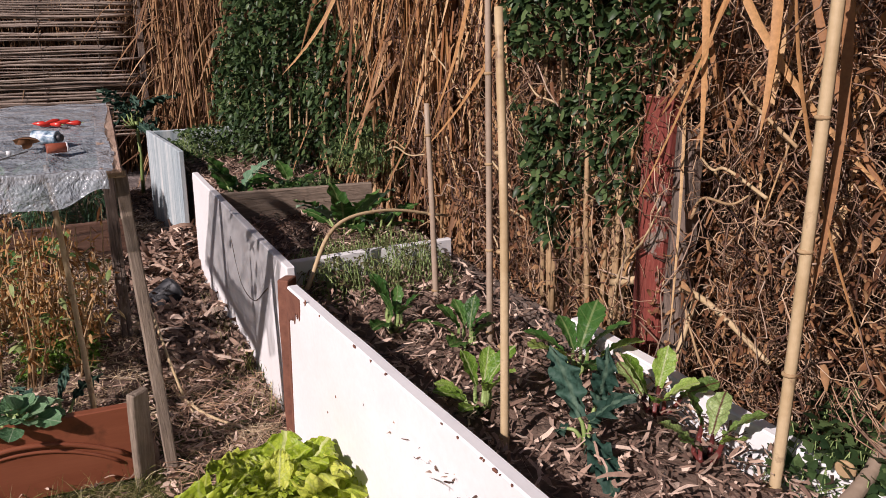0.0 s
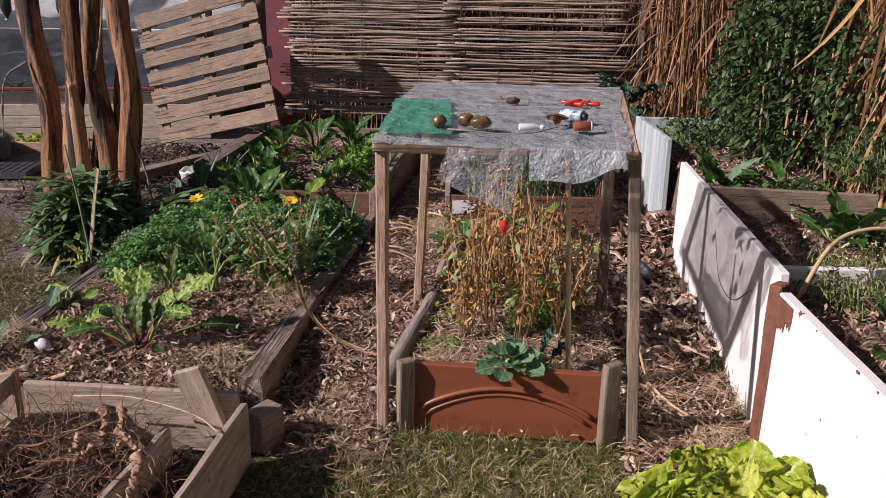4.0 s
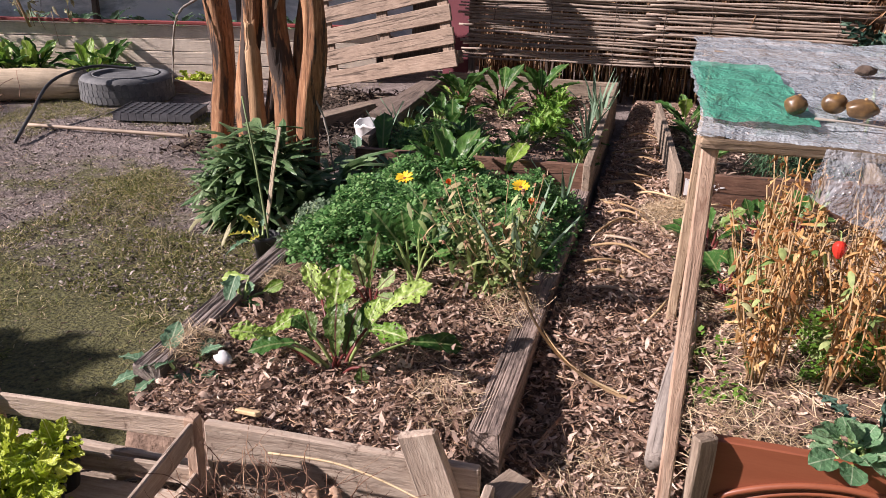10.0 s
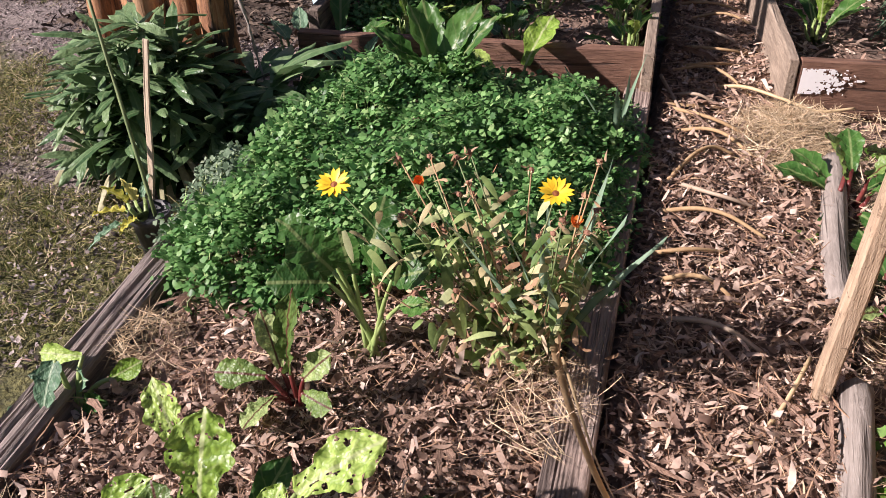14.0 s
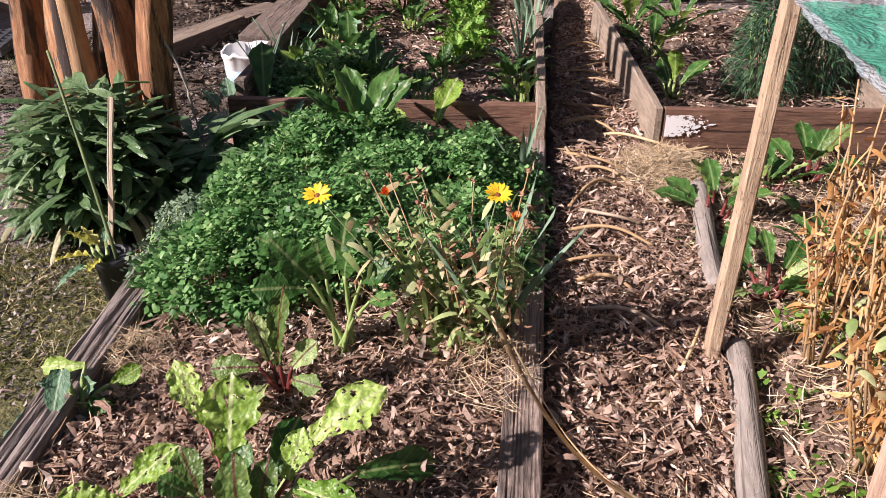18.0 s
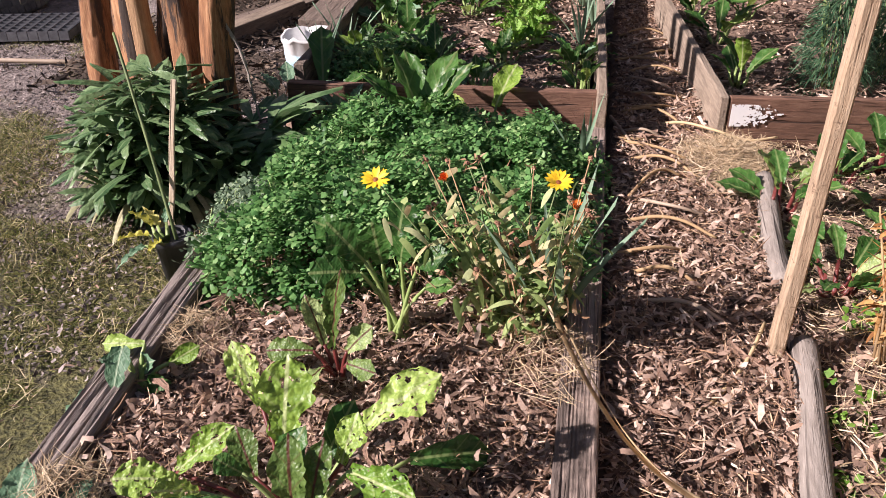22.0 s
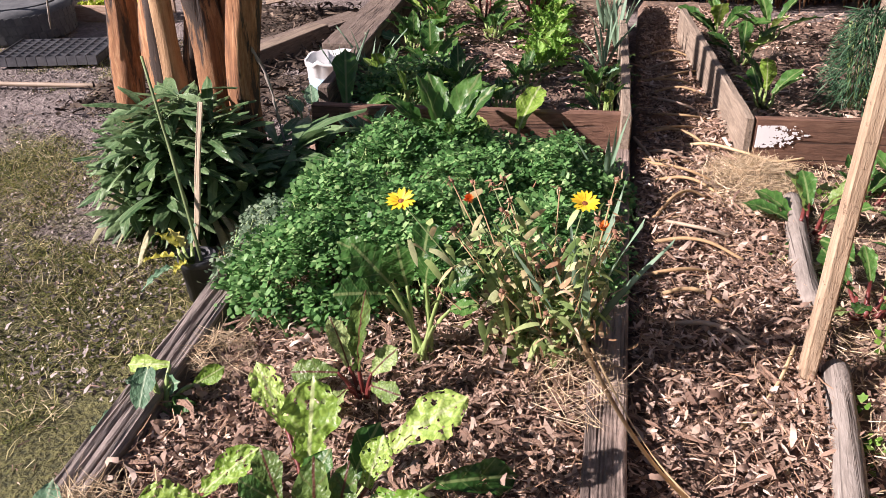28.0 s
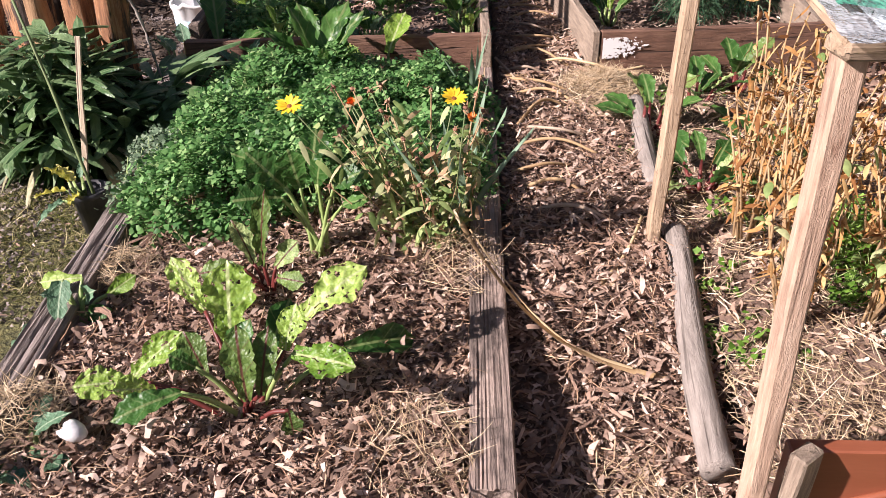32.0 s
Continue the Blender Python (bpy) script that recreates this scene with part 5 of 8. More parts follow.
M_CALENDULA = litter("calendula leaves", [(0.0, (0.13, 0.22, 0.06)), (0.5, (0.3, 0.39, 0.14)), (0.8, (0.49, 0.52, 0.27)), (1.0, (0.58, 0.41, 0.23))], 0.55, 0.3)
M_PETAL = surface("yellow petal", [(0.3, (0.75, 0.42, 0.01)), (0.7, (0.85, 0.6, 0.03))], 40.0, 0.5, 0.2, 0.002)
M_PETAL_ORANGE = surface("orange petal", [(0.3, (0.6, 0.14, 0.02)), (0.7, (0.75, 0.25, 0.04))], 40.0, 0.6, 0.2, 0.002)
M_FLOWER_EYE = surface("flower eye", [(0.3, (0.12, 0.03, 0.01)), (0.7, (0.3, 0.1, 0.02))], 200.0, 0.8, 0.6, 0.003)
M_DEADHEAD = surface("faded flower head", [(0.3, (0.16, 0.065, 0.04)), (0.7, (0.34, 0.18, 0.11))], 200.0, 0.9, 0.8, 0.004)
M_DRYSTEM = surface("dry stem", [(0.3, (0.28, 0.17, 0.08)), (0.7, (0.46, 0.32, 0.17))], 30.0, 0.8, 0.4, 0.003)
M_LEEK = leafy("leek leaf", [(0.25, (0.06, 0.13, 0.07)), (0.55, (0.11, 0.2, 0.12)), (0.8, (0.18, 0.28, 0.18))], (0.2, 0.3, 0.2), 0.5, 0.2, 2.0)
calendula()

LEEK = [leaf_mesh("leaf", 1, 0.06, M_LEEK, "strap", 0.04 + 0.1 * k, 0.6, 0.002, 0.0, 10, 2, 80 + k) for k in range(3)]
for x, y, s, n, sd in ((-0.155, 0.78, 0.4, 10, 1), (-0.135, 1.62, 0.33, 4, 2), (-0.2, 2.9, 0.3, 8, 3), (-0.15, 3.2, 0.32, 8, 4), (-0.22, 3.5, 0.33, 8, 5), (-1.2, 2.35, 0.28, 9, 6), (-1.18, 2.6, 0.28, 9, 7)):
    plant("leek", (x, y, 0.14), "leek with upright blue-green blades", "vegetable plant", LEEK, ring(n, 80, 89, 0.0, s, sd, 1.0), None, "leeks and onions", sd)


# withered pepper plants under the table
def withered_plants():
    r = random.Random(9)
    for k, (x, y) in enumerate(((0.57, 0.52), (0.64, 0.66), (0.56, 0.85), (0.72, 0.95), (0.82, 0.72), (0.92, 0.55), (0.95, 0.8), (0.84, 1.05), (0.66, 1.12), (0.76, 0.52))):
        t = thing("pepper_plant", pose(x, y, 0.08), "withered pepper plant with hanging yellow-brown leaves", "vegetable plant", "withered pepper plants")
        stems, tips = [], []
        for j in range(8):
            a, b = np.array((r.uniform(-0.02, 0.02), r.uniform(-0.02, 0.02), 0)), np.array((r.uniform(-0.1, 0.1), r.uniform(-0.1, 0.1), r.uniform(0.38, 0.6)))
            mid = (a + b) / 2 + np.array((r.uniform(-0.03, 0.03), r.uniform(-0.03, 0.03), 0))
            stems.append((a, mid, b))
            part("stem", stem_mesh("stem", [a, mid, b], 0.004, 0.002, M_DRYSTEM, 5), None, t)
        n = 210
        s = np.array(stems)[rng.integers(0, 8, n)]
        u = (0.25 + 0.75 * rng.random((n, 1)))
        P = np.where(u < 0.5, s[:, 0] + (s[:, 1] - s[:, 0]) * u * 2, s[:, 1] + (s[:, 2] - s[:, 1]) * (u * 2 - 1)) + rng.normal(0, 0.012, (n, 3))
        W = rng.normal(0, 1, (n, 3)) * [0.8, 0.8, 0.6] + [0, 0, -0.5]
        v, f = ribbons(P, W, rng.uniform(0.015, 0.045, n), rng.uniform(0.005, 0.013, n), rng.uniform(-0.3, 0.8, n), 4, 0.12, 0.3, sweep=rng.normal(0, 0.5, n))
        part("leaves", mesh_of("leaves", v, f, M_DRYGOLD), None, t, "hanging golden-brown dead leaves", "stuff")
        if k in (0, 3, 5, 6, 9):
            P = P[:22] + rng.normal(0, 0.02, (22, 3))
            v, f = ribbons(P, rng.normal(0, 1, (22, 3)) * [1, 1, 0.4], rng.uniform(0.03, 0.05, 22), 0.02, 0.5, 4, 0.15)
            part("green_leaves", mesh_of("green_leaves", v, f, M_CALENDULA), None, t, "last green leaves", "stuff")
    bm = bmesh.new()
    bmesh.ops.create_uvsphere(bm, u_segments=14, v_segments=10, radius=0.022)
    for v in bm.verts:
        v.co.z *= 1.5
        v.co.x *= 1 + 0.1 * math.sin(3 * math.atan2(v.co.y, v.co.x))
        v.co.xy *= 1.0 + 0.25 * (v.co.z / 0.03)
    p = thing("red_pepper", pose(0.70, 0.40, 0.58) @ Matrix.Scale(0.72, 4), "ripe red pepper hanging on a withered plant", "vegetable")
    part("fruit", bm, M_RED, p)
    part("stalk", stem_mesh("stalk", [(0, 0, 0.03), (0.004, 0.05, 0.05), (0.01, 0.12, 0.03)], 0.003, 0.002, M_STEM, 5), None, p)


M_DRYGOLD = litter("golden dead leaves", [(0.0, (0.25, 0.105, 0.036)), (0.5, (0.49, 0.26, 0.09)), (1.0, (0.68, 0.47, 0.22))], 0.75, 0.3)
M_RED = surface("glossy red skin", [(0.3, (0.5, 0.025, 0.015)), (0.7, (0.65, 0.05, 0.03))], 10.0, 0.25, 0.1, 0.002)
withered_plants()


# ---- table top: bubble wrap, green net and the things lying on it ----
def plastic(name, colour, clear, rough):
    m, nt, bsdf, out = nodes_of(name)
    v = coords(nt, shift=False)
    n = noise_node(nt, v, 13.0, 5, 0.65, 0.5)
    cells = nt.nodes.new("ShaderNodeTexVoronoi")
    cells.inputs["Scale"].default_value = 120.0
    nt.links.new(v, cells.inputs["Vector"])
    c = mix_node(nt, "MULTIPLY", 0.6, colour, ramp_node(nt, [(0.3, (0.6, 0.6, 0.6)), (0.7, (1.15, 1.15, 1.15))], n))
    nt.links.new(c, bsdf.inputs["Base Color"])
    bsdf.inputs["Roughness"].default_value = rough
    bump(nt, bsdf, math_node(nt, "ADD", math_node(nt, "MULTIPLY", n, 6.0), math_node(nt, "MULTIPLY", cells.outputs["Distance"], 0.5)), 0.8, 0.006)
    tr = nt.nodes.new("ShaderNodeBsdfTransparent")
    mx = nt.nodes.new("ShaderNodeMixShader")
    nt.links.new(ramp_node(nt, [(0.3, (clear * 0.5,) * 3), (0.7, (min(1, clear * 1.5),) * 3)], n), mx.inputs[0])
    nt.links.new(bsdf.outputs[0], mx.inputs[1])
    nt.links.new(tr.outputs[0], mx.inputs[2])
    nt.links.new(mx.outputs[0], out.inputs["Surface"])
    return m


M_WRAP = plastic("bubble wrap", (0.46, 0.51, 0.54), 0.34, 0.14)
M_FLAP = plastic("clear film", (0.5, 0.53, 0.56), 0.62, 0.12)
M_NET = plastic("green net", (0.06, 0.34, 0.22), 0.25, 0.5)


def table_z(y):
    return 0.925 + 0.062 * y


def sheet(name, outline_fn, nu, nv, material, parent, label, crinkle=0.006, seed=0):
    """A crumpled film: outline_fn(u, v) gives its flat place; it has a few millimetres of thickness by folding."""
    V, F = [], []
    for j in range(nv + 1):
        for i in range(nu + 1):
            p = Vector(outline_fn(i / nu, j / nv))
            n = noise.noise_vector(p * 14 + Vector((seed, seed, seed)))
            n2 = noise.noise_vector(p * 45 + Vector((0, seed, 3)))
            p += n * crinkle + n2 * crinkle * 0.5
            V.append(tuple(p))
    for j in range(nv):
        for i in range(nu):
            F.append((j * (nu + 1) + i, j * (nu + 1) + i + 1, (j + 1) * (nu + 1) + i + 1, (j + 1) * (nu + 1) + i))
    return part(name, mesh_of(name, V, F, material), None, parent, label)


def table_cover():
    t = thing("bubble_wrap_cover", pose(0, 0, 0), "crumpled clear bubble wrap spread over the rough table", "plastic sheet")

    def top(u, v):
        y = -0.04 + 1.06 * v
        x0, x1 = 0.325 - 0.03 * v, 1.055 + 0.045 * v
        return (x0 + (x1 - x0) * u + 0.008 * math.sin(9 * v), y + 0.01 * math.sin(11 * u), table_z(y) + 0.008)

    sheet("top_sheet", top, 70, 80, M_WRAP, t, "clear crumpled bubble wrap", 0.007, 1)

    def flap(u, v):
        x = (0.555 + 0.225 * u) * (1 - v) + (0.528 + 0.205 * u) * v
        low = 0.843 - 0.092 * u
        return (x, -0.045 - 0.035 * v, 0.93 + (low - 0.93) * v)

    sheet("hanging_flap", flap, 30, 24, M_FLAP, t, "clear film hanging over the front edge", 0.006, 2)

    def flap2(u, v):
        x = 0.785 + 0.26 * u
        low = 0.848 + 0.012 * math.sin(9 * u) * u + 0.065 * max(0, u - 0.45)
        return (x, -0.05 - 0.02 * v, 0.937 + (low - 0.937) * v)

    sheet("hanging_flap", flap2, 30, 16, M_WRAP, t, "clear film hanging over the front edge", 0.006, 3)
    net = thing("green_net", pose(0, 0, 0), "folded piece of green shade net on the bubble wrap", "net")

    def green(u, v):
        y = 0.05 + 0.54 * v
        return (0.335 + (0.22 - 0.03 * v) * u - 0.035 * v, y, table_z(y) + 0.022)

    sheet("net", green, 20, 40, M_NET, net, "", 0.007, 5)


table_cover()
M_LOGSTICK = surface("grey weathered stick", [(0.3, (0.17, 0.15, 0.125)), (0.7, (0.36, 0.32, 0.27))], 14.0, 0.85, 0.5, 0.003)
M_SKIN = surface("brown fruit skin", [(0.3, (0.06, 0.035, 0.018)), (0.55, (0.16, 0.09, 0.035)), (0.75, (0.38, 0.22, 0.06))], 30.0, 0.35, 0.3, 0.003)
M_TIN = surface("blue and white printed tin", [(0.4, (0.04, 0.09, 0.15)), (0.5, (0.3, 0.42, 0.5)), (0.62, (0.75, 0.76, 0.76))], 25.0, 0.35, 0.1, 0.002)
M_BLACK = surface("black plastic", [(0.3, (0.012, 0.013, 0.015)), (0.7, (0.035, 0.036, 0.04))], 12.0, 0.5, 0.3, 0.004)
M_TRAY = surface("dusty black plastic", [(0.3, (0.06, 0.062, 0.07)), (0.7, (0.2, 0.2, 0.21))], 18.0, 0.5, 0.3, 0.003)
M_RUBBER = surface("dusty tyre rubber", [(0.3, (0.05, 0.055, 0.06)), (0.7, (0.16, 0.162, 0.162))], 9.0, 0.75, 0.4, 0.005)
M_WHITEPLASTIC = surface("white plastic", [(0.3, (0.6, 0.61, 0.6)), (0.7, (0.8, 0.8, 0.79))], 14.0, 0.4, 0.2, 0.003)
M_BRICK = surface("orange brick", [(0.3, (0.17, 0.075, 0.045)), (0.7, (0.32, 0.17, 0.11))], 20.0, 0.9, 0.6, 0.008)


def lathe(profile, segs, axis_wobble=0.0):
    """A turned form from (radius, height) pairs."""
    bm = bmesh.new()
    rows = [[bm.verts.new((r * math.cos(2 * math.pi * k / segs), r * math.sin(2 * math.pi * k / segs), z)) for k in range(segs)] for r, z in profile]
    for a, b in zip(rows, rows[1:]):
        for k in range(segs):
            f = bm.faces.new((a[k], a[(k + 1) % segs], b[(k + 1) % segs], b[k]))
            f.smooth = True
    for row, flip in ((rows[0], True), (rows[-1], False)):
        if profile[0 if flip else -1][0] > 1e-4:
            bm.faces.new(row[::-1] if flip else row)
    return bm


def lump(r, sx, sy, sz, rough, seed):
    bm = bmesh.new()
    bmesh.ops.create_icosphere(bm, subdivisions=3, radius=r)
    for v in bm.verts:
        k = 1 + rough * noise.noise(v.co * (1.6 / r) + Vector((seed, seed, 0)))
        v.co = Vector((v.co.x * sx, v.co.y * sy, v.co.z * sz)) * k
    for f in bm.faces:
        f.smooth = True
    return bm


def table_items():
    for x, y, r, sx, sd in ((0.509, 0.12, 0.022, 1.0, 1), (0.585, 0.155, 0.0225, 1.1, 2), (0.632, 0.125, 0.022, 1.4, 3)):
        o = thing("fruit", pose(x, y, table_z(y) + 0.022 + r * 0.9), "ripe brown and yellow fruit on bubble wrap", "fruit", "fruit on the table")
        part("body", lump(r, sx, 1, 0.92, 0.16, sd), M_SKIN, o)
        part("stub", lathe([(0.004, -0.003), (0.003, 0.003)], 7), M_DRYSTEM, o, at=pose(0.004, 0, r * 0.86, 10, 0, 0))
    o = thing("tin_can", pose(0.905, 0.30, table_z(0.3) + 0.036, 90, 0, 55) @ Matrix.Scale(0.7, 4), "blue and white printed tin lying on its side", "can")
    part("body", lathe([(0.026, -0.055), (0.028, -0.052), (0.0275, 0.05), (0.026, 0.054)], 24), M_TIN, o)
    part("cap", lathe([(0.015, 0.0), (0.017, 0.004), (0.016, 0.018), (0.012, 0.021)], 16), M_BLACK, o, at=pose(0, 0, 0.053))
    o = thing("tin_can", pose(0.93, 0.175, table_z(0.175) + 0.03, 90, 0, 100) @ Matrix.Scale(0.66, 4), "small rust-red can lying on the table", "can")
    part("body", lathe([(0.019, -0.038), (0.021, -0.036), (0.021, 0.036), (0.019, 0.038)], 20), M_REDTIN, o)
    part("lid", lathe([(0.0215, 0.0), (0.0215, 0.006), (0.017, 0.008)], 20), M_WHITEPLASTIC, o, at=pose(0, 0, 0.037))
    for k, (x, y, a) in enumerate(((0.885, 0.6, 70), (0.925, 0.63, 110), (0.955, 0.61, 95), (0.93, 0.575, 60), (0.985, 0.585, 80), (0.9, 0.58, 120))):
        o = thing("chilli", pose(x, y, table_z(y) + 0.02, 90, 0, a) @ Matrix.Scale(0.48, 4), "dried red chilli pod on the table", "vegetable", "chillies on the table")
        part("pod", lathe([(0.001, -0.05), (0.009, -0.03), (0.016, 0.0), (0.017, 0.025), (0.012, 0.04), (0.003, 0.044)], 12), M_RED, o)
        part("stalk", lathe([(0.003, 0.043), (0.002, 0.062)], 6), M_STEM, o)
    o = thing("bottle", pose(0.775, 0.155, table_z(0.155) + 0.026, 90, 0, 100) @ Matrix.Scale(0.64, 4), "small white plastic bottle lying on its side", "bottle")
    part("body", lathe([(0.015, -0.05), (0.017, -0.045), (0.017, 0.025), (0.009, 0.042), (0.009, 0.05)], 18), M_WHITEPLASTIC, o)
    part("cap", lathe([(0.011, 0.05), (0.011, 0.068), (0.008, 0.07)], 14), M_WHITEPLASTIC, o)
    o = thing("stone", pose(0.706, 0.56, table_z(0.56) + 0.028), "small dark stone on bubble wrap", "stone")
    part("body", lump(0.018, 1.4, 1, 0.7, 0.3, 6), M_SOIL, o)
    o = thing("twig", pose(0, 0, 0), "bent dry twig along the table's front edge", "twig")
    part("wood", stem_mesh("wood", [(0.54, 0.06, 0.962), (0.60, 0.075, 0.957), (0.68, 0.05, 0.955), (0.78, 0.06, 0.957), (0.86, 0.13, 0.968)], 0.0028, 0.0015, M_LOGSTICK, 6), None, o)
    for k, (a, b) in enumerate((((0.82, 0.26), (0.9, 0.2)), ((0.84, 0.2), (0.88, 0.32)))):
        o = thing("dry_leaf", pose(0, 0, 0), "curled dry leaf on the table", "leaf")
        v, f = ribbons(np.array([[a[0], a[1], table_z(a[1]) + 0.033]]), np.array([[b[0] - a[0], b[1] - a[1], 0.02]]), 0.09, 0.035, 0.1, 5, 0.4)
        part("blade", mesh_of("blade", v, f, M_DRYLEAF), None, o)


M_REDTIN = surface("rust-red tin", [(0.3, (0.22, 0.05, 0.025)), (0.7, (0.36, 0.1, 0.05))], 30.0, 0.4, 0.1, 0.002)
table_items()


# ---- planter box and crate at the near end of the left bed ----
def near_box():
    b = thing("planter_box", pose(0, 0, 0), "long low planter box of weathered boards with dried roots", "planter")
    plank("front_board", (-1.75, -0.87, 0.1), (-0.17, -0.775, 0.1), 0.022, 0.2, M_BOX, b, cuts=14)
    plank("back_board", (-0.68, -0.245, 0.115), (-0.03, -0.215, 0.115), 0.022, 0.2, M_BOX, b, cuts=8)
    plank("back_board", (-1.75, -0.32, 0.06), (-0.685, -0.265, 0.06), 0.022, 0.1, M_BOX, b, cuts=10)
    plank("side_board", (0.01, -0.92, 0.1), (0.0, -0.25, 0.1), 0.022, 0.2, M_BOX, b)
    plank("divider", (-0.175, -0.95, 0.1), (-0.165, -0.40, 0.1), 0.022, 0.19, M_BOX, b)
    plank("front_board", (-0.175, -0.94, 0.09), (0.0, -0.92, 0.09), 0.022, 0.17, M_BOX, b)
    plank("divider", (-0.665, -0.70, 0.07), (-0.65, -0.30, 0.07), 0.03, 0.13, M_BOX, b)
    plank("stub_board", (-0.165, -0.25, 0.295), (-0.095, -0.25, 0.09), 0.088, 0.025, M_BOX, b, roll=90, label="rough offcut nailed on aslant")
    mound("soil", -1.74, -0.02, -0.755, -0.3, 0.06, 0.03, 0.04, M_SOIL, b, label="dark soil")
    plank("corner_block", (0.0, -0.19, 0.065), (0.04, -0.1, 0.065), 0.07, 0.13, M_WOOD, b)
    c = thing("crate", pose(0, 0, 0), "open wooden vegetable crate standing on the planter box", "crate")
    corners = [(-1.125, -0.40), (-0.635, -0.355), (-0.59, -0.735), (-1.09, -0.79)]
    for z, h in ((0.27, 0.055), (0.145, 0.05)):
        for k in range(4):
            p, q = corners[k], corners[(k + 1) % 4]
            plank("slat", (*p, z), (*q, z), 0.012, h, M_BOX, c, wear=0.002)
    for x, y in corners:
        plank("corner_post", (x * 0.99 - 0.008, y * 0.985 - 0.007, 0.09), (x * 0.99 - 0.008, y * 0.985 - 0.007, 0.305), 0.03, 0.03, M_WOOD_BROWN, c, wear=0.001)
    for y in (-0.45, -0.58, -0.7):
        plank("bottom_slat", (-1.13, y, 0.11), (-0.6, y + 0.03, 0.11), 0.09, 0.01, M_BOX, c)
    for k, (x, y, s) in enumerate(((-1.02, -0.5, 0.085), (-0.88, -0.55, 0.075), (-1.0, -0.66, 0.08), (-0.82, -0.62, 0.06), (-0.93, -0.44, 0.065), (-0.95, -0.58, 0.08))):
        pot = thing("plant_pot", pose(x, y, 0.115), "small black nursery pot in the crate", "pot", "pots in the crate")
        part("body", lathe([(0.035, 0.0), (0.045, 0.075), (0.049, 0.078), (0.048, 0.088), (0.042, 0.086), (0.04, 0.07), (0.0, 0.068)], 18), M_BLACK, pot)
        plant("lettuce", (x, y, 0.185), "young yellow-green lettuce in a pot", "vegetable plant", LETTUCE, ring(7, 15, 50, 0.02, s, 50 + k, 0.75) + ring(6, 50, 85, 0.03, s * 0.9, 60 + k, 0.75), None, "lettuces in the crate", k)
    for k, (az, x, y, s) in enumerate(((175, -0.83, -0.785, 0.125), (195, -0.735, -0.775, 0.1), (165, -0.92, -0.795, 0.1), (180, -0.65, -0.765, 0.115), (150, -0.99, -0.8, 0.1), (200, -0.7, -0.77, 0.08))):
        plant("lettuce", (x, y, 0.24), "yellowing lettuce leaf hanging through the crate's slats", "vegetable plant", [LIMP[k % 2]], [(az, -52, 0.02, s, 0.95)], None, "lettuces in the crate", 70 + k)
    h = thing("root_heap", pose(-0.36, -0.55, 0.12), "tangled heap of dried stalks and knobbly tubers", "plant waste")
    n, k = 500, 14
    P = np.concatenate([rng.normal(0, 1, (230, 3)) * [0.075, 0.05, 0.028] + [-0.06, 0.06, 0.075], rng.normal(0, 1, (170, 3)) * [0.07, 0.09, 0.03] + [0.13, -0.04, 0.05], np.array([[-0.09, -0.19, 0.085]]) + rng.normal(0, 1, (100, 1)) * [[0.05, 0.075, 0.0]] + rng.normal(0, 0.012, (100, 3))])
    turn = rng.normal(0, 1, (n, 1, 3)) * [1, 1, 0.6]
    W = turn + np.cumsum(rng.normal(0, 0.55, (n, k, 3)), axis=1)
    W /= np.linalg.norm(W, axis=2, keepdims=True)
    Q = P[:, None, :] + np.cumsum(W * rng.uniform(0.006, 0.016, (n, 1, 1)), axis=1)
    Q[:, :, 2] = np.maximum(Q[:, :, 2], -0.02 + 0.02 * rng.random((n, 1)))
    v, f = tubes(Q, rng.uniform(0.0007, 0.0019, (n, 1)) * np.linspace(1, 0.4, k), 4)
    part("tangle", mesh_of("tangle", v, f, M_FIBRE), None, h, kind="stuff")
    for k, (x, y, z, dx, dy, dz, r0) in enumerate(((0.04, 0.1, 0.13, 0.03, -0.05, -0.055, 0.017), (0.09, 0.11, 0.13, 0.02, -0.06, -0.05, 0.014), (0.02, 0.02, 0.1, 0.0, -0.06, -0.04, 0.016), (0.11, 0.04, 0.1, 0.06, -0.03, -0.02, 0.013), (0.21, -0.04, 0.085, 0.025, -0.1, -0.03, 0.017), (-0.04, 0.0, 0.085, 0.06, 0.02, -0.03, 0.014), (0.08, -0.02, 0.085, -0.05, -0.05, -0.02, 0.015))):
        z, r0 = z + 0.012, r0 * 0.8
        pts = [(x, y, z), (x + dx * 0.5 + 0.008, y + dy * 0.5, z + dz * 0.4), (x + dx, y + dy, z + dz), (x + dx * 1.5, y + dy * 1.4, z + dz * 1.3)]
        part("tuber", gnarled("tuber", pts, r0, r0 * 0.35, M_TUBER, k * 3.3, 0.5), None, h, "knobbly tan tuber")
    part("root", gnarled("root", [(0.06, 0.0, 0.075), (-0.02, -0.1, 0.08), (-0.06, -0.16, 0.088), (-0.11, -0.21, 0.09), (-0.16, -0.27, 0.085), (-0.185, -0.325, 0.07)], 0.009, 0.005, M_FIBRE_TAN, 2.0, 0.6), None, h, "long thick root lying over the front board")
    part("stalk", gnarled("stalk", [(0.09, 0.14, 0.12), (0.05, 0.08, 0.12), (-0.05, -0.02, 0.1), (-0.12, -0.03, 0.09)], 0.004, 0.003, M_FIBRE_TAN, 5.0, 0.3), None, h, "thin dry stalk")
    s = thing("reed_stalk", pose(0, 0, 0), "long dry reed lying across the planter box", "stalk")
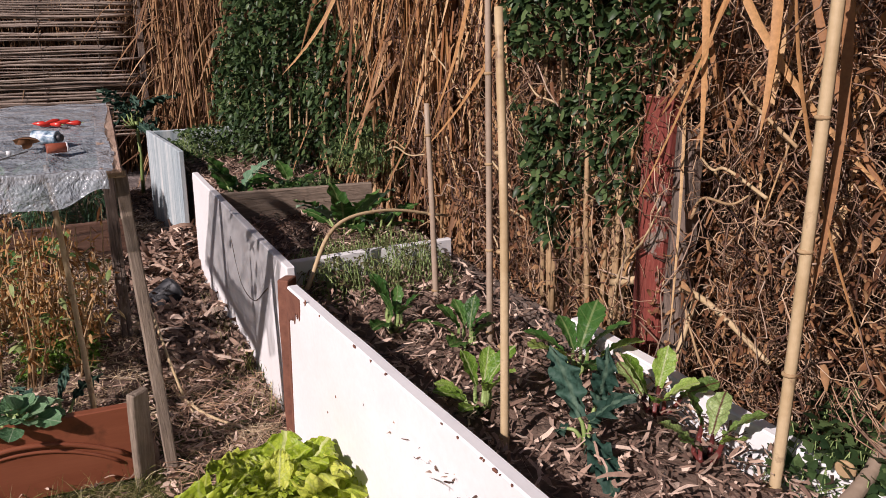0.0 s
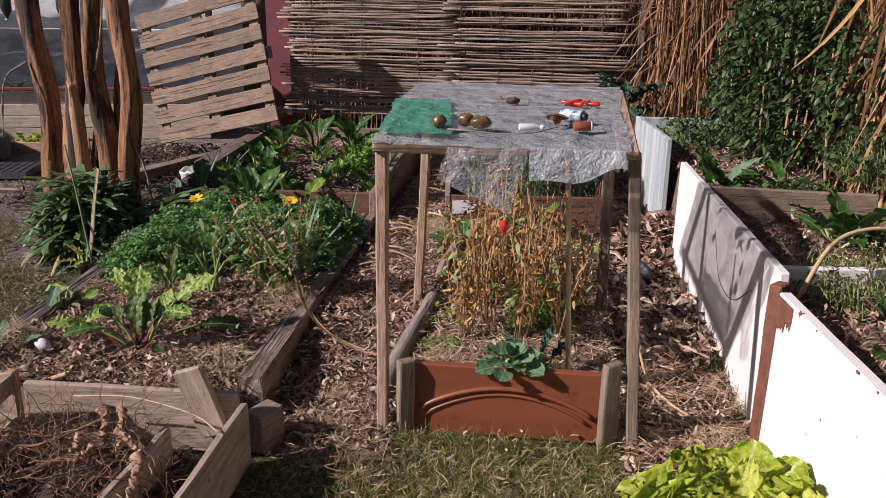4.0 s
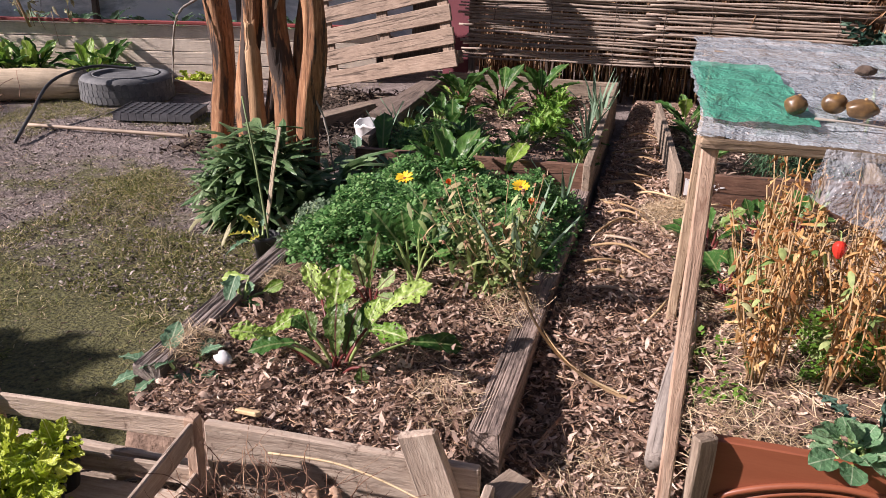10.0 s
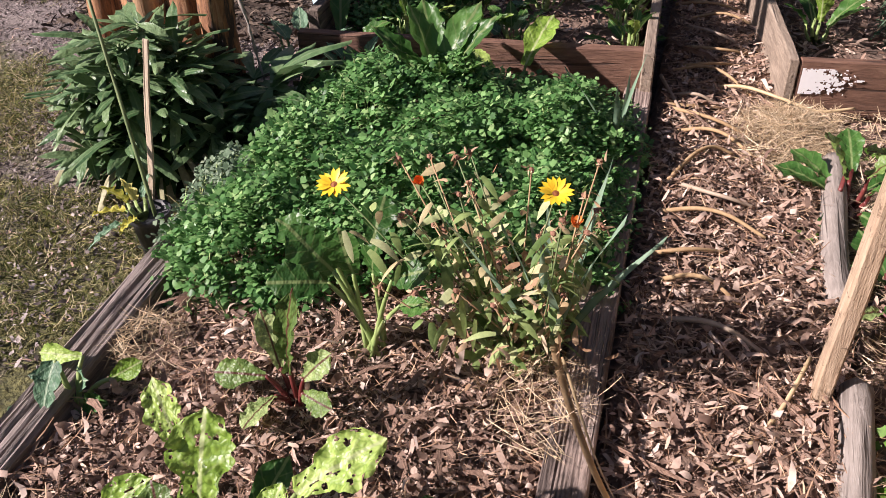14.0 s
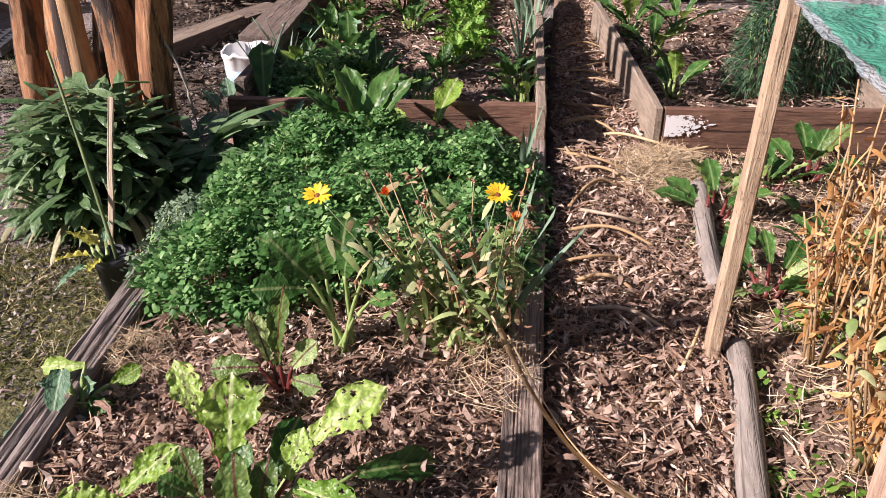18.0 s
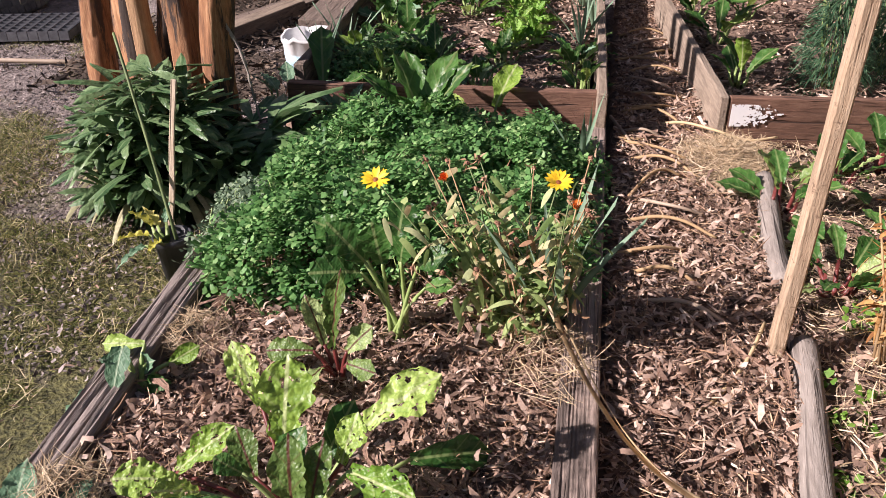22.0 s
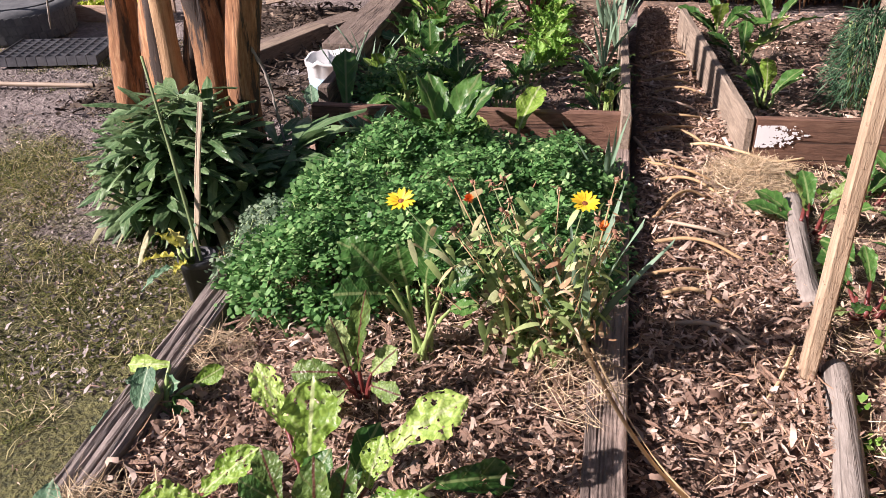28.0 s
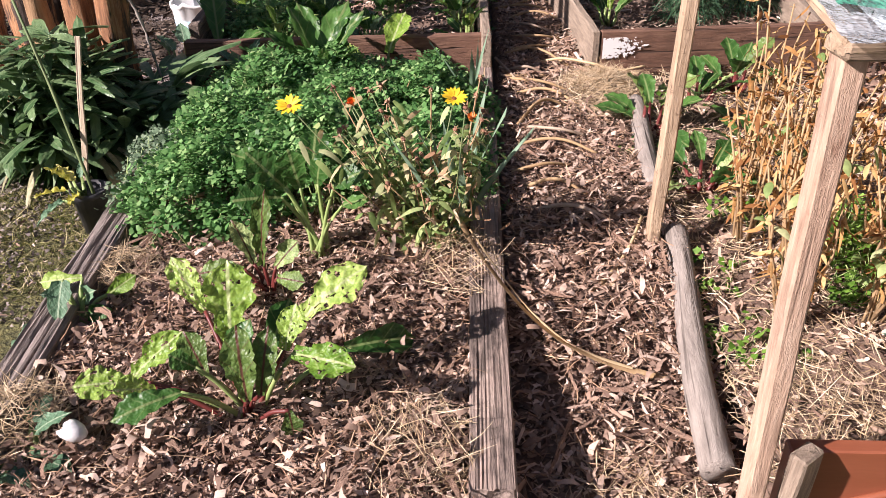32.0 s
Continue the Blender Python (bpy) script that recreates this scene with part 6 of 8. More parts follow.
    part("stem", stem_mesh("stem", smooth_line([(-0.48, -0.32, 0.22), (-0.3, -0.33, 0.235), (-0.1, -0.38, 0.225), (0.0, -0.44, 0.21)]), 0.0028, 0.0022, M_CANE, 6), None, s)
    s = thing("wood_sliver", pose(-0.62, -0.16, 0.19, 0, 25, 140), "pale sliver of wood on the bed's edge", "wood")
    part("body", board(0.16, 0.018, 0.012, 0.002, 4.0, 5, 0.003), M_CANE, s)


M_FIBRE = litter("dry root fibres", [(0.0, (0.1, 0.05, 0.035)), (0.5, (0.25, 0.14, 0.09)), (1.0, (0.46, 0.31, 0.2))])
M_FIBRE_TAN = surface("tan stalk", [(0.3, (0.16, 0.085, 0.05)), (0.7, (0.34, 0.21, 0.13))], 40.0, 0.85, 0.4, 0.003)
M_LIMP = leafy("yellowing leaf", [(0.25, (0.4, 0.42, 0.06)), (0.55, (0.6, 0.55, 0.1)), (0.8, (0.72, 0.66, 0.25))], (0.66, 0.66, 0.3), 0.5, 0.35, 14.0, (0.2, 0.12, 0.05))
LIMP = [leaf_mesh("leaf", 1, 0.7, M_LIMP, "oval", 0.15, 0.3, 0.06, 0.0, 14, 10, 180 + k) for k in range(2)]
M_TUBER = surface("tan knobbly root", [(0.3, (0.17, 0.095, 0.06)), (0.55, (0.4, 0.255, 0.165)), (0.75, (0.62, 0.46, 0.34))], 40.0, 0.9, 0.8, 0.006)
near_box()

def broken_egg():
    """Half an eggshell with a jagged rim."""
    bm = lathe([(0.0, -0.027), (0.011, -0.022), (0.019, -0.009), (0.0215, 0.006), (0.0208, 0.018), (0.0195, 0.018), (0.0202, 0.006), (0.0178, -0.008), (0.0, -0.022)], 22)
    for v in bm.verts:
        if v.co.z > 0.012:
            v.co.z += 0.012 * noise.noise((v.co.x * 110, v.co.y * 110, 0.5))
    return bm


egg = thing("eggshell", pose(-0.822, 0.075, 0.182, 75, 15, 250) @ Matrix.Scale(0.92, 4), "white eggshell lying on the mulch", "eggshell")
part("shell", broken_egg(), M_WHITEPLASTIC, egg)

# loose canes, log edging and sticks
def worn_log(pts, r0, r1, material, seed):
    """A log with its own x axis along it: lumpy, with split ends."""
    a, b = Vector(pts[0]), Vector(pts[-1])
    L = (b - a).length
    k, sides = 26, 16
    V = []
    for i in range(k + 1):
        u = i / k
        for j in range(sides):
            w = 2 * math.pi * j / sides
            q = (r0 + (r1 - r0) * u) * (1 + 0.10 * noise.noise((u * L * 6, math.cos(w) + seed, math.sin(w))) + 0.08 * noise.noise((u * L * 3 + seed, 3 * math.cos(w), 3 * math.sin(w))))
            x = (u - 0.5) * L + (0.25 * r0 * noise.noise((math.cos(w) * 2, math.sin(w) * 2, seed)) if i in (0, k) else 0)
            V.append((x, q * math.cos(w) + 0.2 * r0 * math.sin(u * 5 + seed), q * math.sin(w)))
    F = [(i * sides + j, i * sides + (j + 1) % sides, (i + 1) * sides + (j + 1) % sides, (i + 1) * sides + j) for i in range(k) for j in range(sides)]
    F += [tuple(range(sides))[::-1], tuple(k * sides + j for j in range(sides))]
    return mesh_of("trunk", V, F, material), along(a, b)


def stick(name, pts, r0, r1, material, label, category="stick", nodes=0):
    if name == "log":
        me, m = worn_log(pts, r0, r1, material, pts[0][0] * 3)
        t = thing(name, m, label, category)
        part("trunk", me, None, t)
        return t
    t = thing(name, pose(0, 0, 0), label, category)
    part("stem", stem_mesh("stem", smooth_line(pts, 6 if len(pts) > 3 else 4), r0, r1, material, 8), None, t)
    a, b = Vector(pts[0]), Vector(pts[-1])
    for k in range(nodes):
        u = (k + 0.6) / nodes
        p = a.lerp(b, u)
        part("node", lathe([(r0 * 0.98, -0.004), (r0 * 1.22, -0.001), (r0 * 1.22, 0.002), (r0 * 0.98, 0.005)], 10), M_DRYSTEM, t, at=Matrix.Translation(p) @ (b - a).to_track_quat("Z", "X").to_matrix().to_4x4())
    return t


reed = thing("reed_leaf", pose(0, 0, 0), "long dry brown reed leaf fallen from the bed across the path", "leaf")
reed_line = [(-0.17, 0.87, 0.26), (-0.135, 0.72, 0.225), (-0.034, 0.505, 0.195), (0.05, 0.415, 0.155), (0.13, 0.375, 0.13), (0.21, 0.365, 0.105), (0.29, 0.345, 0.095)]
part("blade", blade("blade", reed_line, 0.026, M_DRYSTEM, 1.6), None, reed)
part("torn_strip", blade("torn_strip", [(x + 0.012, y - 0.004, z + 0.004) for x, y, z in reed_line[1:6]], 0.011, M_CANE, 2.4), None, reed)
stick("log", [(0.395, 0.86, 0.14), (0.39, 0.7, 0.135), (0.365, 0.4, 0.12), (0.34, 0.1, 0.09)], 0.03, 0.033, M_LOG, "grey weathered log edging the mulched bed", "log")
stick("log", [(0.42, 1.72, 0.14), (0.39, 1.5, 0.14), (0.385, 1.3, 0.14), (0.40, 1.12, 0.13)], 0.031, 0.031, M_LOG, "grey weathered log edging the mulched bed", "log")
stick("log", [(1.0, 1.5, 0.05), (1.06, 1.3, 0.05), (1.13, 1.12, 0.05)], 0.03, 0.03, M_CANE, "pale thick cane lying at the bed's edge", "log")
stick("support_cane", [(0.944, 0.283, 0.05), (0.92, 0.29, 0.5), (0.895, 0.3, 0.9)], 0.009, 0.008, M_CANE, "upright cane holding a withered plant", "cane", 3)
stick("support_cane", [(1.765, -0.895, 0.3), (1.772, -0.85, 0.9), (1.78, -0.79, 1.34)], 0.0105, 0.0095, M_CANE, "pale upright bamboo cane in the white bed", "cane", 5)
stick("support_cane", [(2.0, -0.375, 0.3), (2.0, -0.345, 0.9), (2.0, -0.30, 1.75)], 0.010, 0.009, M_CANE_GREY, "greyish upright cane in the white bed", "cane", 6)
stick("support_cane", [(2.0, 0.0, 0.3), (2.0, 0.04, 0.7), (2.0, 0.085, 1.05)], 0.011, 0.009, M_CANE_GREY, "short grey cane in the white bed", "cane", 3)
stick("support_cane", [(2.19, -1.255, 0.25), (2.2, -1.248, 0.9), (2.21, -1.235, 1.75)], 0.0125, 0.012, M_CANE, "thick pale bamboo cane at the bed's back", "cane", 6)
stick("support_cane", [(2.6, -1.22, 0.55), (2.3, -1.38, 0.48), (1.95, -1.48, 0.43)], 0.017, 0.016, M_CANE_GREY, "thick grey bamboo pole lying across the white bed", "cane", 3)
stick("bent_reed", [(1.62, 0.2, 0.45), (1.75, 0.3, 0.62), (1.95, 0.35, 0.65), (2.2, 0.38, 0.6)], 0.008, 0.005, M_CANE, "pale arching reed over the white bed", "stalk")
stick("bent_reed", [(2.38, -0.42, 0.56), (2.38, -0.6, 0.62), (2.38, -0.8, 0.63), (2.36, -1.05, 0.56)], 0.014, 0.006, M_CANE, "broad arching dry reed in front of the thicket", "stalk")
stick("bent_reed", [(2.28, -0.78, 0.3), (2.33, -0.77, 0.45), (2.38, -0.77, 0.62)], 0.008, 0.007, M_CANE, "dry upright reed behind the white board", "stalk")
sliver = thing("stick", pose(0, 0, 0), "pale split stick stuck among strap leaves", "stick")
plank("wood", (-1.27, 1.13, 0.08), (-1.21, 1.205, 0.545), 0.017, 0.006, M_LOG_PALE, sliver, roll=35, wear=0.004, cuts=14)
stick("stick", [(-1.215, 1.08, 0.1), (-1.318, 1.19, 0.4), (-1.42, 1.3, 0.63)], 0.0055, 0.004, M_STEM_DARK, "grey-green stick leaning out of the black pot")
pot = thing("plant_pot", pose(-1.225, 1.075, 0.0), "black nursery pot with yellowing leaves beside the timber", "pot")
part("body", lathe([(0.04, 0.0), (0.05, 0.12), (0.055, 0.122), (0.055, 0.14), (0.05, 0.14), (0.046, 0.12), (0.0, 0.118)], 20), M_BLACK, pot)
plant("seedling", (-1.24, 1.07, 0.12), "yellowing limp seedling in the black pot", "vegetable plant", [LIMP[0], BROCCOLI[0], LIMP[1]], [(100, 20, 0.05, 0.09, 0.5), (140, 5, 0.06, 0.1, 0.45), (60, 40, 0.05, 0.08, 0.5), (180, 30, 0.04, 0.08, 0.5), (20, 55, 0.05, 0.07, 0.5), (120, 60, 0.06, 0.08, 0.5)], STALK_GREEN)
sheath = thing("reed_leaf", pose(0, 0, 0), "flat brown reed sheath lying across the path", "leaf")
part("blade", blade("blade", [(-0.03, 1.98, 0.14), (0.06, 1.985, 0.135), (0.14, 2.0, 0.13), (0.22, 2.01, 0.125)], 0.034, M_DRYSTEM, 0.6), None, sheath)
stick("bent_reed", [(-0.05, 2.2, 0.13), (0.0, 2.02, 0.14), (0.08, 1.8, 0.135), (0.2, 1.66, 0.13), (0.34, 1.6, 0.14)], 0.006, 0.004, M_CANE_GREY, "long curved dry reed lying on the path", "stalk")
stick("bent_reed", [(0.12, 2.15, 0.13), (0.2, 2.08, 0.17), (0.3, 2.0, 0.18), (0.4, 1.98, 0.16), (0.5, 2.0, 0.17)], 0.006, 0.004, M_CANE, "pale bent reed on the straw heap", "stalk")
stick("bent_reed", [(0.02, 1.18, 0.125), (0.1, 1.2, 0.13), (0.21, 1.26, 0.125)], 0.006, 0.005, M_CANE_GREY, "grey stalk lying on the path", "stalk")
stick("bent_reed", [(0.0, 0.75, 0.115), (0.07, 0.76, 0.125), (0.13, 0.756, 0.115)], 0.007, 0.005, M_CANE_GREY, "grey stalk lying on the path", "stalk")
stick("bent_reed", [(0.14, 0.605, 0.11), (0.21, 0.68, 0.125), (0.27, 0.78, 0.14), (0.32, 0.905, 0.16)], 0.0055, 0.004, M_CANE, "pale curved branch lying against the post", "stalk")
for pts in (((0.02, 1.55, 0.11), (0.12, 1.6, 0.125), (0.25, 1.62, 0.11)), ((0.0, 1.75, 0.115), (0.12, 1.72, 0.13), (0.27, 1.7, 0.115)), ((0.0, 1.25, 0.11), (0.15, 1.2, 0.12), (0.3, 1.21, 0.11)),
            ((0.27, 0.5, 0.095), (0.26, 0.58, 0.11), (0.22, 0.66, 0.1)), ((0.14, 0.66, 0.105), (0.22, 0.655, 0.115), (0.3, 0.66, 0.1)), ((1.2, 0.5, 0.03), (1.28, 0.25, 0.04), (1.4, 0.1, 0.03)), ((1.18, 0.9, 0.2), (1.22, 0.5, 0.05), (1.24, 0.3, 0.03))):
    stick("stick", pts, 0.006, 0.004, M_CANE, "dry pale stick lying in the mulch")
rnd_reed = random.Random(61)
for k in range(18):
    y, half, bend = 0.95 + k * 0.135, rnd_reed.uniform(0.06, 0.13), rnd_reed.uniform(-0.05, 0.05)
    x, slope = rnd_reed.uniform(0.06, 0.17), rnd_reed.uniform(-0.09, 0.09)
    stick("bent_reed", [(x - half, y - slope, 0.135), (x - half * 0.3, y + bend - slope * 0.3, 0.158), (x + half * 0.3, y + bend + slope * 0.3, 0.16), (x + half, y + slope, 0.137)], 0.0062, 0.0042,
          M_CANE_GREY if k % 4 == 0 else M_DRYSTEM, "dry broken reed lying across the mulched path", "stalk")
pot = thing("plant_pot", pose(1.22, 1.4, 0.05, 75, 0, 120), "black plastic pot lying on its side", "pot")
part("body", lathe([(0.05, 0.0), (0.065, 0.11), (0.07, 0.112), (0.07, 0.128), (0.062, 0.127), (0.058, 0.11), (0.045, 0.01), (0.0, 0.008)], 20), M_BLACK, pot)
for k, (x, y, a, b) in enumerate(((1.34, 1.98, 35, 12), (1.22, 1.05, 50, 5))):
    o = thing("brick", pose(x, y, 0.0, b, 0, a), "broken orange brick on the mulch", "brick", "broken bricks")
    part("body", board(0.13, 0.08, 0.05, 0.012, k * 2.0, 5, 0.01), M_BRICK, o)


# ---- trunks, pallet, planks, bucket and tyre ----
def trunk_cluster():
    t = thing("trunk_cluster", pose(0, 0, 0), "clump of bare peeling reddish trunks", "tree")
    r = random.Random(3)
    for x, y, rad, h, lean in ((-1.92, 1.96, 0.05, 2.2, (-0.05, 0.05)), (-1.73, 1.92, 0.042, 2.2, (0.03, 0.06)), (-1.50, 1.8, 0.047, 2.2, (-0.0, 0.05)), (-1.325, 1.72, 0.044, 2.2, (-0.03, 0.08)), (-1.62, 1.8, 0.034, 0.86, (-0.08, 0.0)), (-1.64, 1.97, 0.036, 2.2, (0.02, 0.03)), (-1.41, 1.86, 0.03, 2.2, (0.03, 0.03))):
        k, sides = 26, 20
        V, F = [], []
        for i in range(k + 1):
            u = i / k
            cx, cy = lean[0] * u * h / 2, lean[1] * u * h / 2
            for j in range(sides):
                a = 2 * math.pi * j / sides
                n = noise.noise((math.cos(a) * 1.5 + x * 9, math.sin(a) * 1.5 + y * 9, u * h * 1.3))
                n2 = noise.noise((math.cos(a) * 5 + x * 9, math.sin(a) * 5, u * h * 3))
                q = rad * (1.12 - 0.22 * u) * (1 + 0.34 * n + 0.3 * n2)
                if h < 1 and u > 0.85:
                    q *= 0.6 + 0.5 * n2
                V.append((cx + 0.025 * (math.sin(u * 7 + x * 20) + 0.5 * math.sin(u * 17 + y * 30) if h > 1 else 0.3) + q * math.cos(a), cy + q * math.sin(a), u * h + (0.05 * n2 if i == k else 0)))
        F = [(i * sides + j, i * sides + (j + 1) % sides, (i + 1) * sides + (j + 1) % sides, (i + 1) * sides + j) for i in range(k) for j in range(sides)]
        F.append(tuple(k * sides + j for j in range(sides)))
        V2 = [(z, px, py) for px, py, z in V]
        stem = part("trunk", mesh_of("trunk", V2, F, M_BARK_PALE if h < 1 else M_BARK), None, t, at=Matrix.Translation((x, y, 0)) @ Matrix(((0, 1, 0, 0), (0, 0, 1, 0), (1, 0, 0, 0), (0, 0, 0, 1))))
    for pts in (((-1.97, 1.93, 0.95), (-2.06, 1.85, 0.85), (-2.1, 1.83, 0.55)), ((-1.52, 1.8, 0.9), (-1.45, 1.78, 1.1), (-1.4, 1.8, 1.5)), ((-1.33, 1.73, 0.6), (-1.25, 1.72, 0.45), (-1.2, 1.7, 0.2))):
        part("branch", gnarled("branch", pts, 0.007, 0.003, M_LOGSTICK, pts[0][0], 0.3, 6), None, t)


M_BARK_PALE = wood("pale broken trunk", (0.22, 0.11, 0.05), (0.42, 0.26, 0.14), (0.58, 0.41, 0.25), 0.5)
trunk_cluster()


def pallet():
    X = Vector((1.17, -0.30, 0.29)).normalized()
    U = Vector((-0.26, 0.16, 0.95))
    U = (U - X * U.dot(X)).normalized()
    N = X.cross(U)
    m = Matrix.Translation((-2.36, 4.38, 0.08)) @ Matrix((X, U, N)).transposed().to_4x4()
    p = thing("pallet", m, "weathered wooden pallet leaning askew against the fence", "pallet")
    for k in range(7):
        y = 0.05 + k * 0.158
        part("slat", board(1.2, 0.118, 0.02, 0.004, k * 1.9, 8), M_PALLET, p, at=pose(0.6, y, 0.09))
    for x in (0.07, 0.6, 1.13):
        part("stringer", board(1.08, 0.09, 0.02, 0.003, x, 6), M_PALLET, p, at=pose(x, 0.53, 0.068, 0, 0, 90))
        for y in (0.06, 0.53, 1.0):
            part("block", board(0.13, 0.09, 0.066, 0.003, x + y, 2), M_PALLET, p, at=pose(x, y, 0.0))


pallet()
plank_group = "planks behind the trunks"
for a, b, w, h, m in (((-2.1, 3.3, 0.05), (-1.75, 4.2, 0.05), 0.16, 0.04, M_WOOD_GREY), ((-1.42, 2.95, 0.2), (-1.47, 4.3, 0.2), 0.2, 0.05, M_WOOD_GREY), ((-2.05, 2.95, 0.06), (-1.82, 3.75, 0.06), 0.1, 0.1, M_WOOD)):
    o = thing("plank", along(a, b), "grey weathered plank lying beside the far bed", "plank", plank_group)
    part("board", board((Vector(b) - Vector(a)).length, w, h, 0.006, a[0] * 3, 8), m, o, at=pose(0, 0, -h / 2))

b = thing("bucket", pose(-1.42, 2.78, 0.0) @ Matrix.Diagonal((1.08, 1.08, 0.95, 1)), "torn white plastic bucket beside the bed", "bucket")
bm = lathe([(0.085, 0.0), (0.09, 0.02), (0.105, 0.2), (0.11, 0.205), (0.11, 0.22), (0.1, 0.218), (0.085, 0.03), (0.0, 0.025)], 28)
for v in bm.verts:
    if v.co.z > 0.19:
        v.co.z += 0.03 * noise.noise((v.co.x * 25, v.co.y * 25, 0))
part("body", bm, M_WHITEPLASTIC, b)
part("band", lathe([(0.0935, 0.05), (0.102, 0.14)], 28), M_BAND, b, "faded blue label band")


def tyre():
    t = thing("tyre", pose(-3.72, 3.62, 0.0), "old black car tyre lying on the ground", "tyre")
    prof = [(0.19, 0.03), (0.2, 0.008), (0.25, 0.0), (0.3, 0.008), (0.328, 0.03), (0.334, 0.06), (0.334, 0.15), (0.328, 0.18), (0.305, 0.202), (0.27, 0.21), (0.235, 0.2), (0.225, 0.18), (0.235, 0.16), (0.26, 0.14), (0.27, 0.1), (0.26, 0.05), (0.2, 0.04), (0.19, 0.03)]
    part("carcass", lathe(prof, 56), M_RUBBER, t)
    blk = bmesh.new()
    bmesh.ops.create_cube(blk, size=1.0)
    bmesh.ops.scale(blk, vec=(0.003, 0.036, 0.044), verts=blk.verts)
    me = bpy.data.meshes.new("tread_block")
    blk.to_mesh(me)
    blk.free()
    me.materials.append(M_RUBBER)
    for k in range(48):
        for z in (0.055, 0.105, 0.155):
            part("tread_block", me, None, t, at=pose(0, 0, z, 0, 0, k * 7.5 + (z > 0.1) * 3.5) @ pose(0.334, 0, 0, 12, 0, 0))
    part("rim_bead", lathe([(0.222, 0.185), (0.228, 0.207), (0.24, 0.211), (0.234, 0.2), (0.224, 0.18)], 48), M_RUBBER, t)


tyre()
plank_box = thing("planter_box", pose(-3.28, 3.98, 0.0), "shallow reddish planter with yellow-green seedlings", "planter")
plank("front_board", (-0.3, 0, 0.06), (0.3, 0.05, 0.06), 0.02, 0.1, M_WOOD_BROWN, plank_box)
plank("back_board", (-0.35, 0.25, 0.06), (0.25, 0.3, 0.06), 0.02, 0.1, M_WOOD_BROWN, plank_box)
for k in range(4):
    plant("lettuce", (-3.5 + 0.13 * k, 4.1, 0.05), "yellow-green seedling in the shallow planter", "vegetable plant", LETTUCE, ring(8, 30, 75, 0.03, 0.1, 120 + k, 0.7), None, "seedlings by the tyre", k)


def seed_tray():
    t = thing("seed_tray", pose(-3.15, 3.2, 0.02, 0, 0, 14), "black plastic seedling tray with square cells", "tray")
    cell = bmesh.new()
    bmesh.ops.create_cube(cell, size=1.0)
    top = [f for f in cell.faces if f.normal.z > 0.9]
    bmesh.ops.scale(cell, vec=(0.05, 0.05, 0.05), verts=cell.verts)
    r = bmesh.ops.inset_region(cell, faces=top, thickness=0.005)
    bmesh.ops.translate(cell, vec=(0, 0, -0.04), verts=top[0].verts)
    me = bpy.data.meshes.new("cell")
    cell.to_mesh(me)
    cell.free()
    me.materials.append(M_TRAY)
    for i in range(10):
        for j in range(7):
            part("cell", me, None, t, at=pose((i - 4.5) * 0.053, (j - 3) * 0.053, 0.025))
    for sx in (-1, 1):
        part("rim", board(0.38, 0.012, 0.008, 0.0, 1.0, 2, 0.002), M_BLACK, t, at=pose(sx * 0.272, 0, 0.046, 0, 0, 90))


seed_tray()
stick("hose", [(-3.52, 2.25, 0.02), (-3.7, 2.6, 0.1), (-3.85, 3.0, 0.24), (-3.75, 3.3, 0.3), (-3.5, 3.45, 0.28)], 0.011, 0.011, M_BLACK, "black hose running over the tyre", "hose")
stick("pipe", [(-3.8, 2.65, 0.02), (-3.3, 2.66, 0.03), (-2.5, 2.75, 0.025)], 0.012, 0.012, M_CANE_GREY, "grey pole lying on the ground", "pipe")
stick("log", [(-5.9, 2.75, 0.12), (-5.0, 3.15, 0.13), (-4.02, 3.52, 0.12)], 0.13, 0.115, M_LOG_PALE, "pale barkless log lying by the tyre", "log")
for k, (x, y) in enumerate(((-5.55, 3.95), (-5.2, 4.05), (-4.95, 4.12), (-4.4, 4.28), (-4.55, 4.2), (-5.35, 3.98), (-5.05, 4.08), (-4.42, 4.16))):
    plant("chard_plant", (x, y, 0.02), "green chard in front of the boarded bed", "vegetable plant", CHARD[:2] + CHARD_DARK, ring(10, 40, 84, 0.06, 0.29, 90 + k, 0.55), STALK_GREEN, "chard by the log", k)


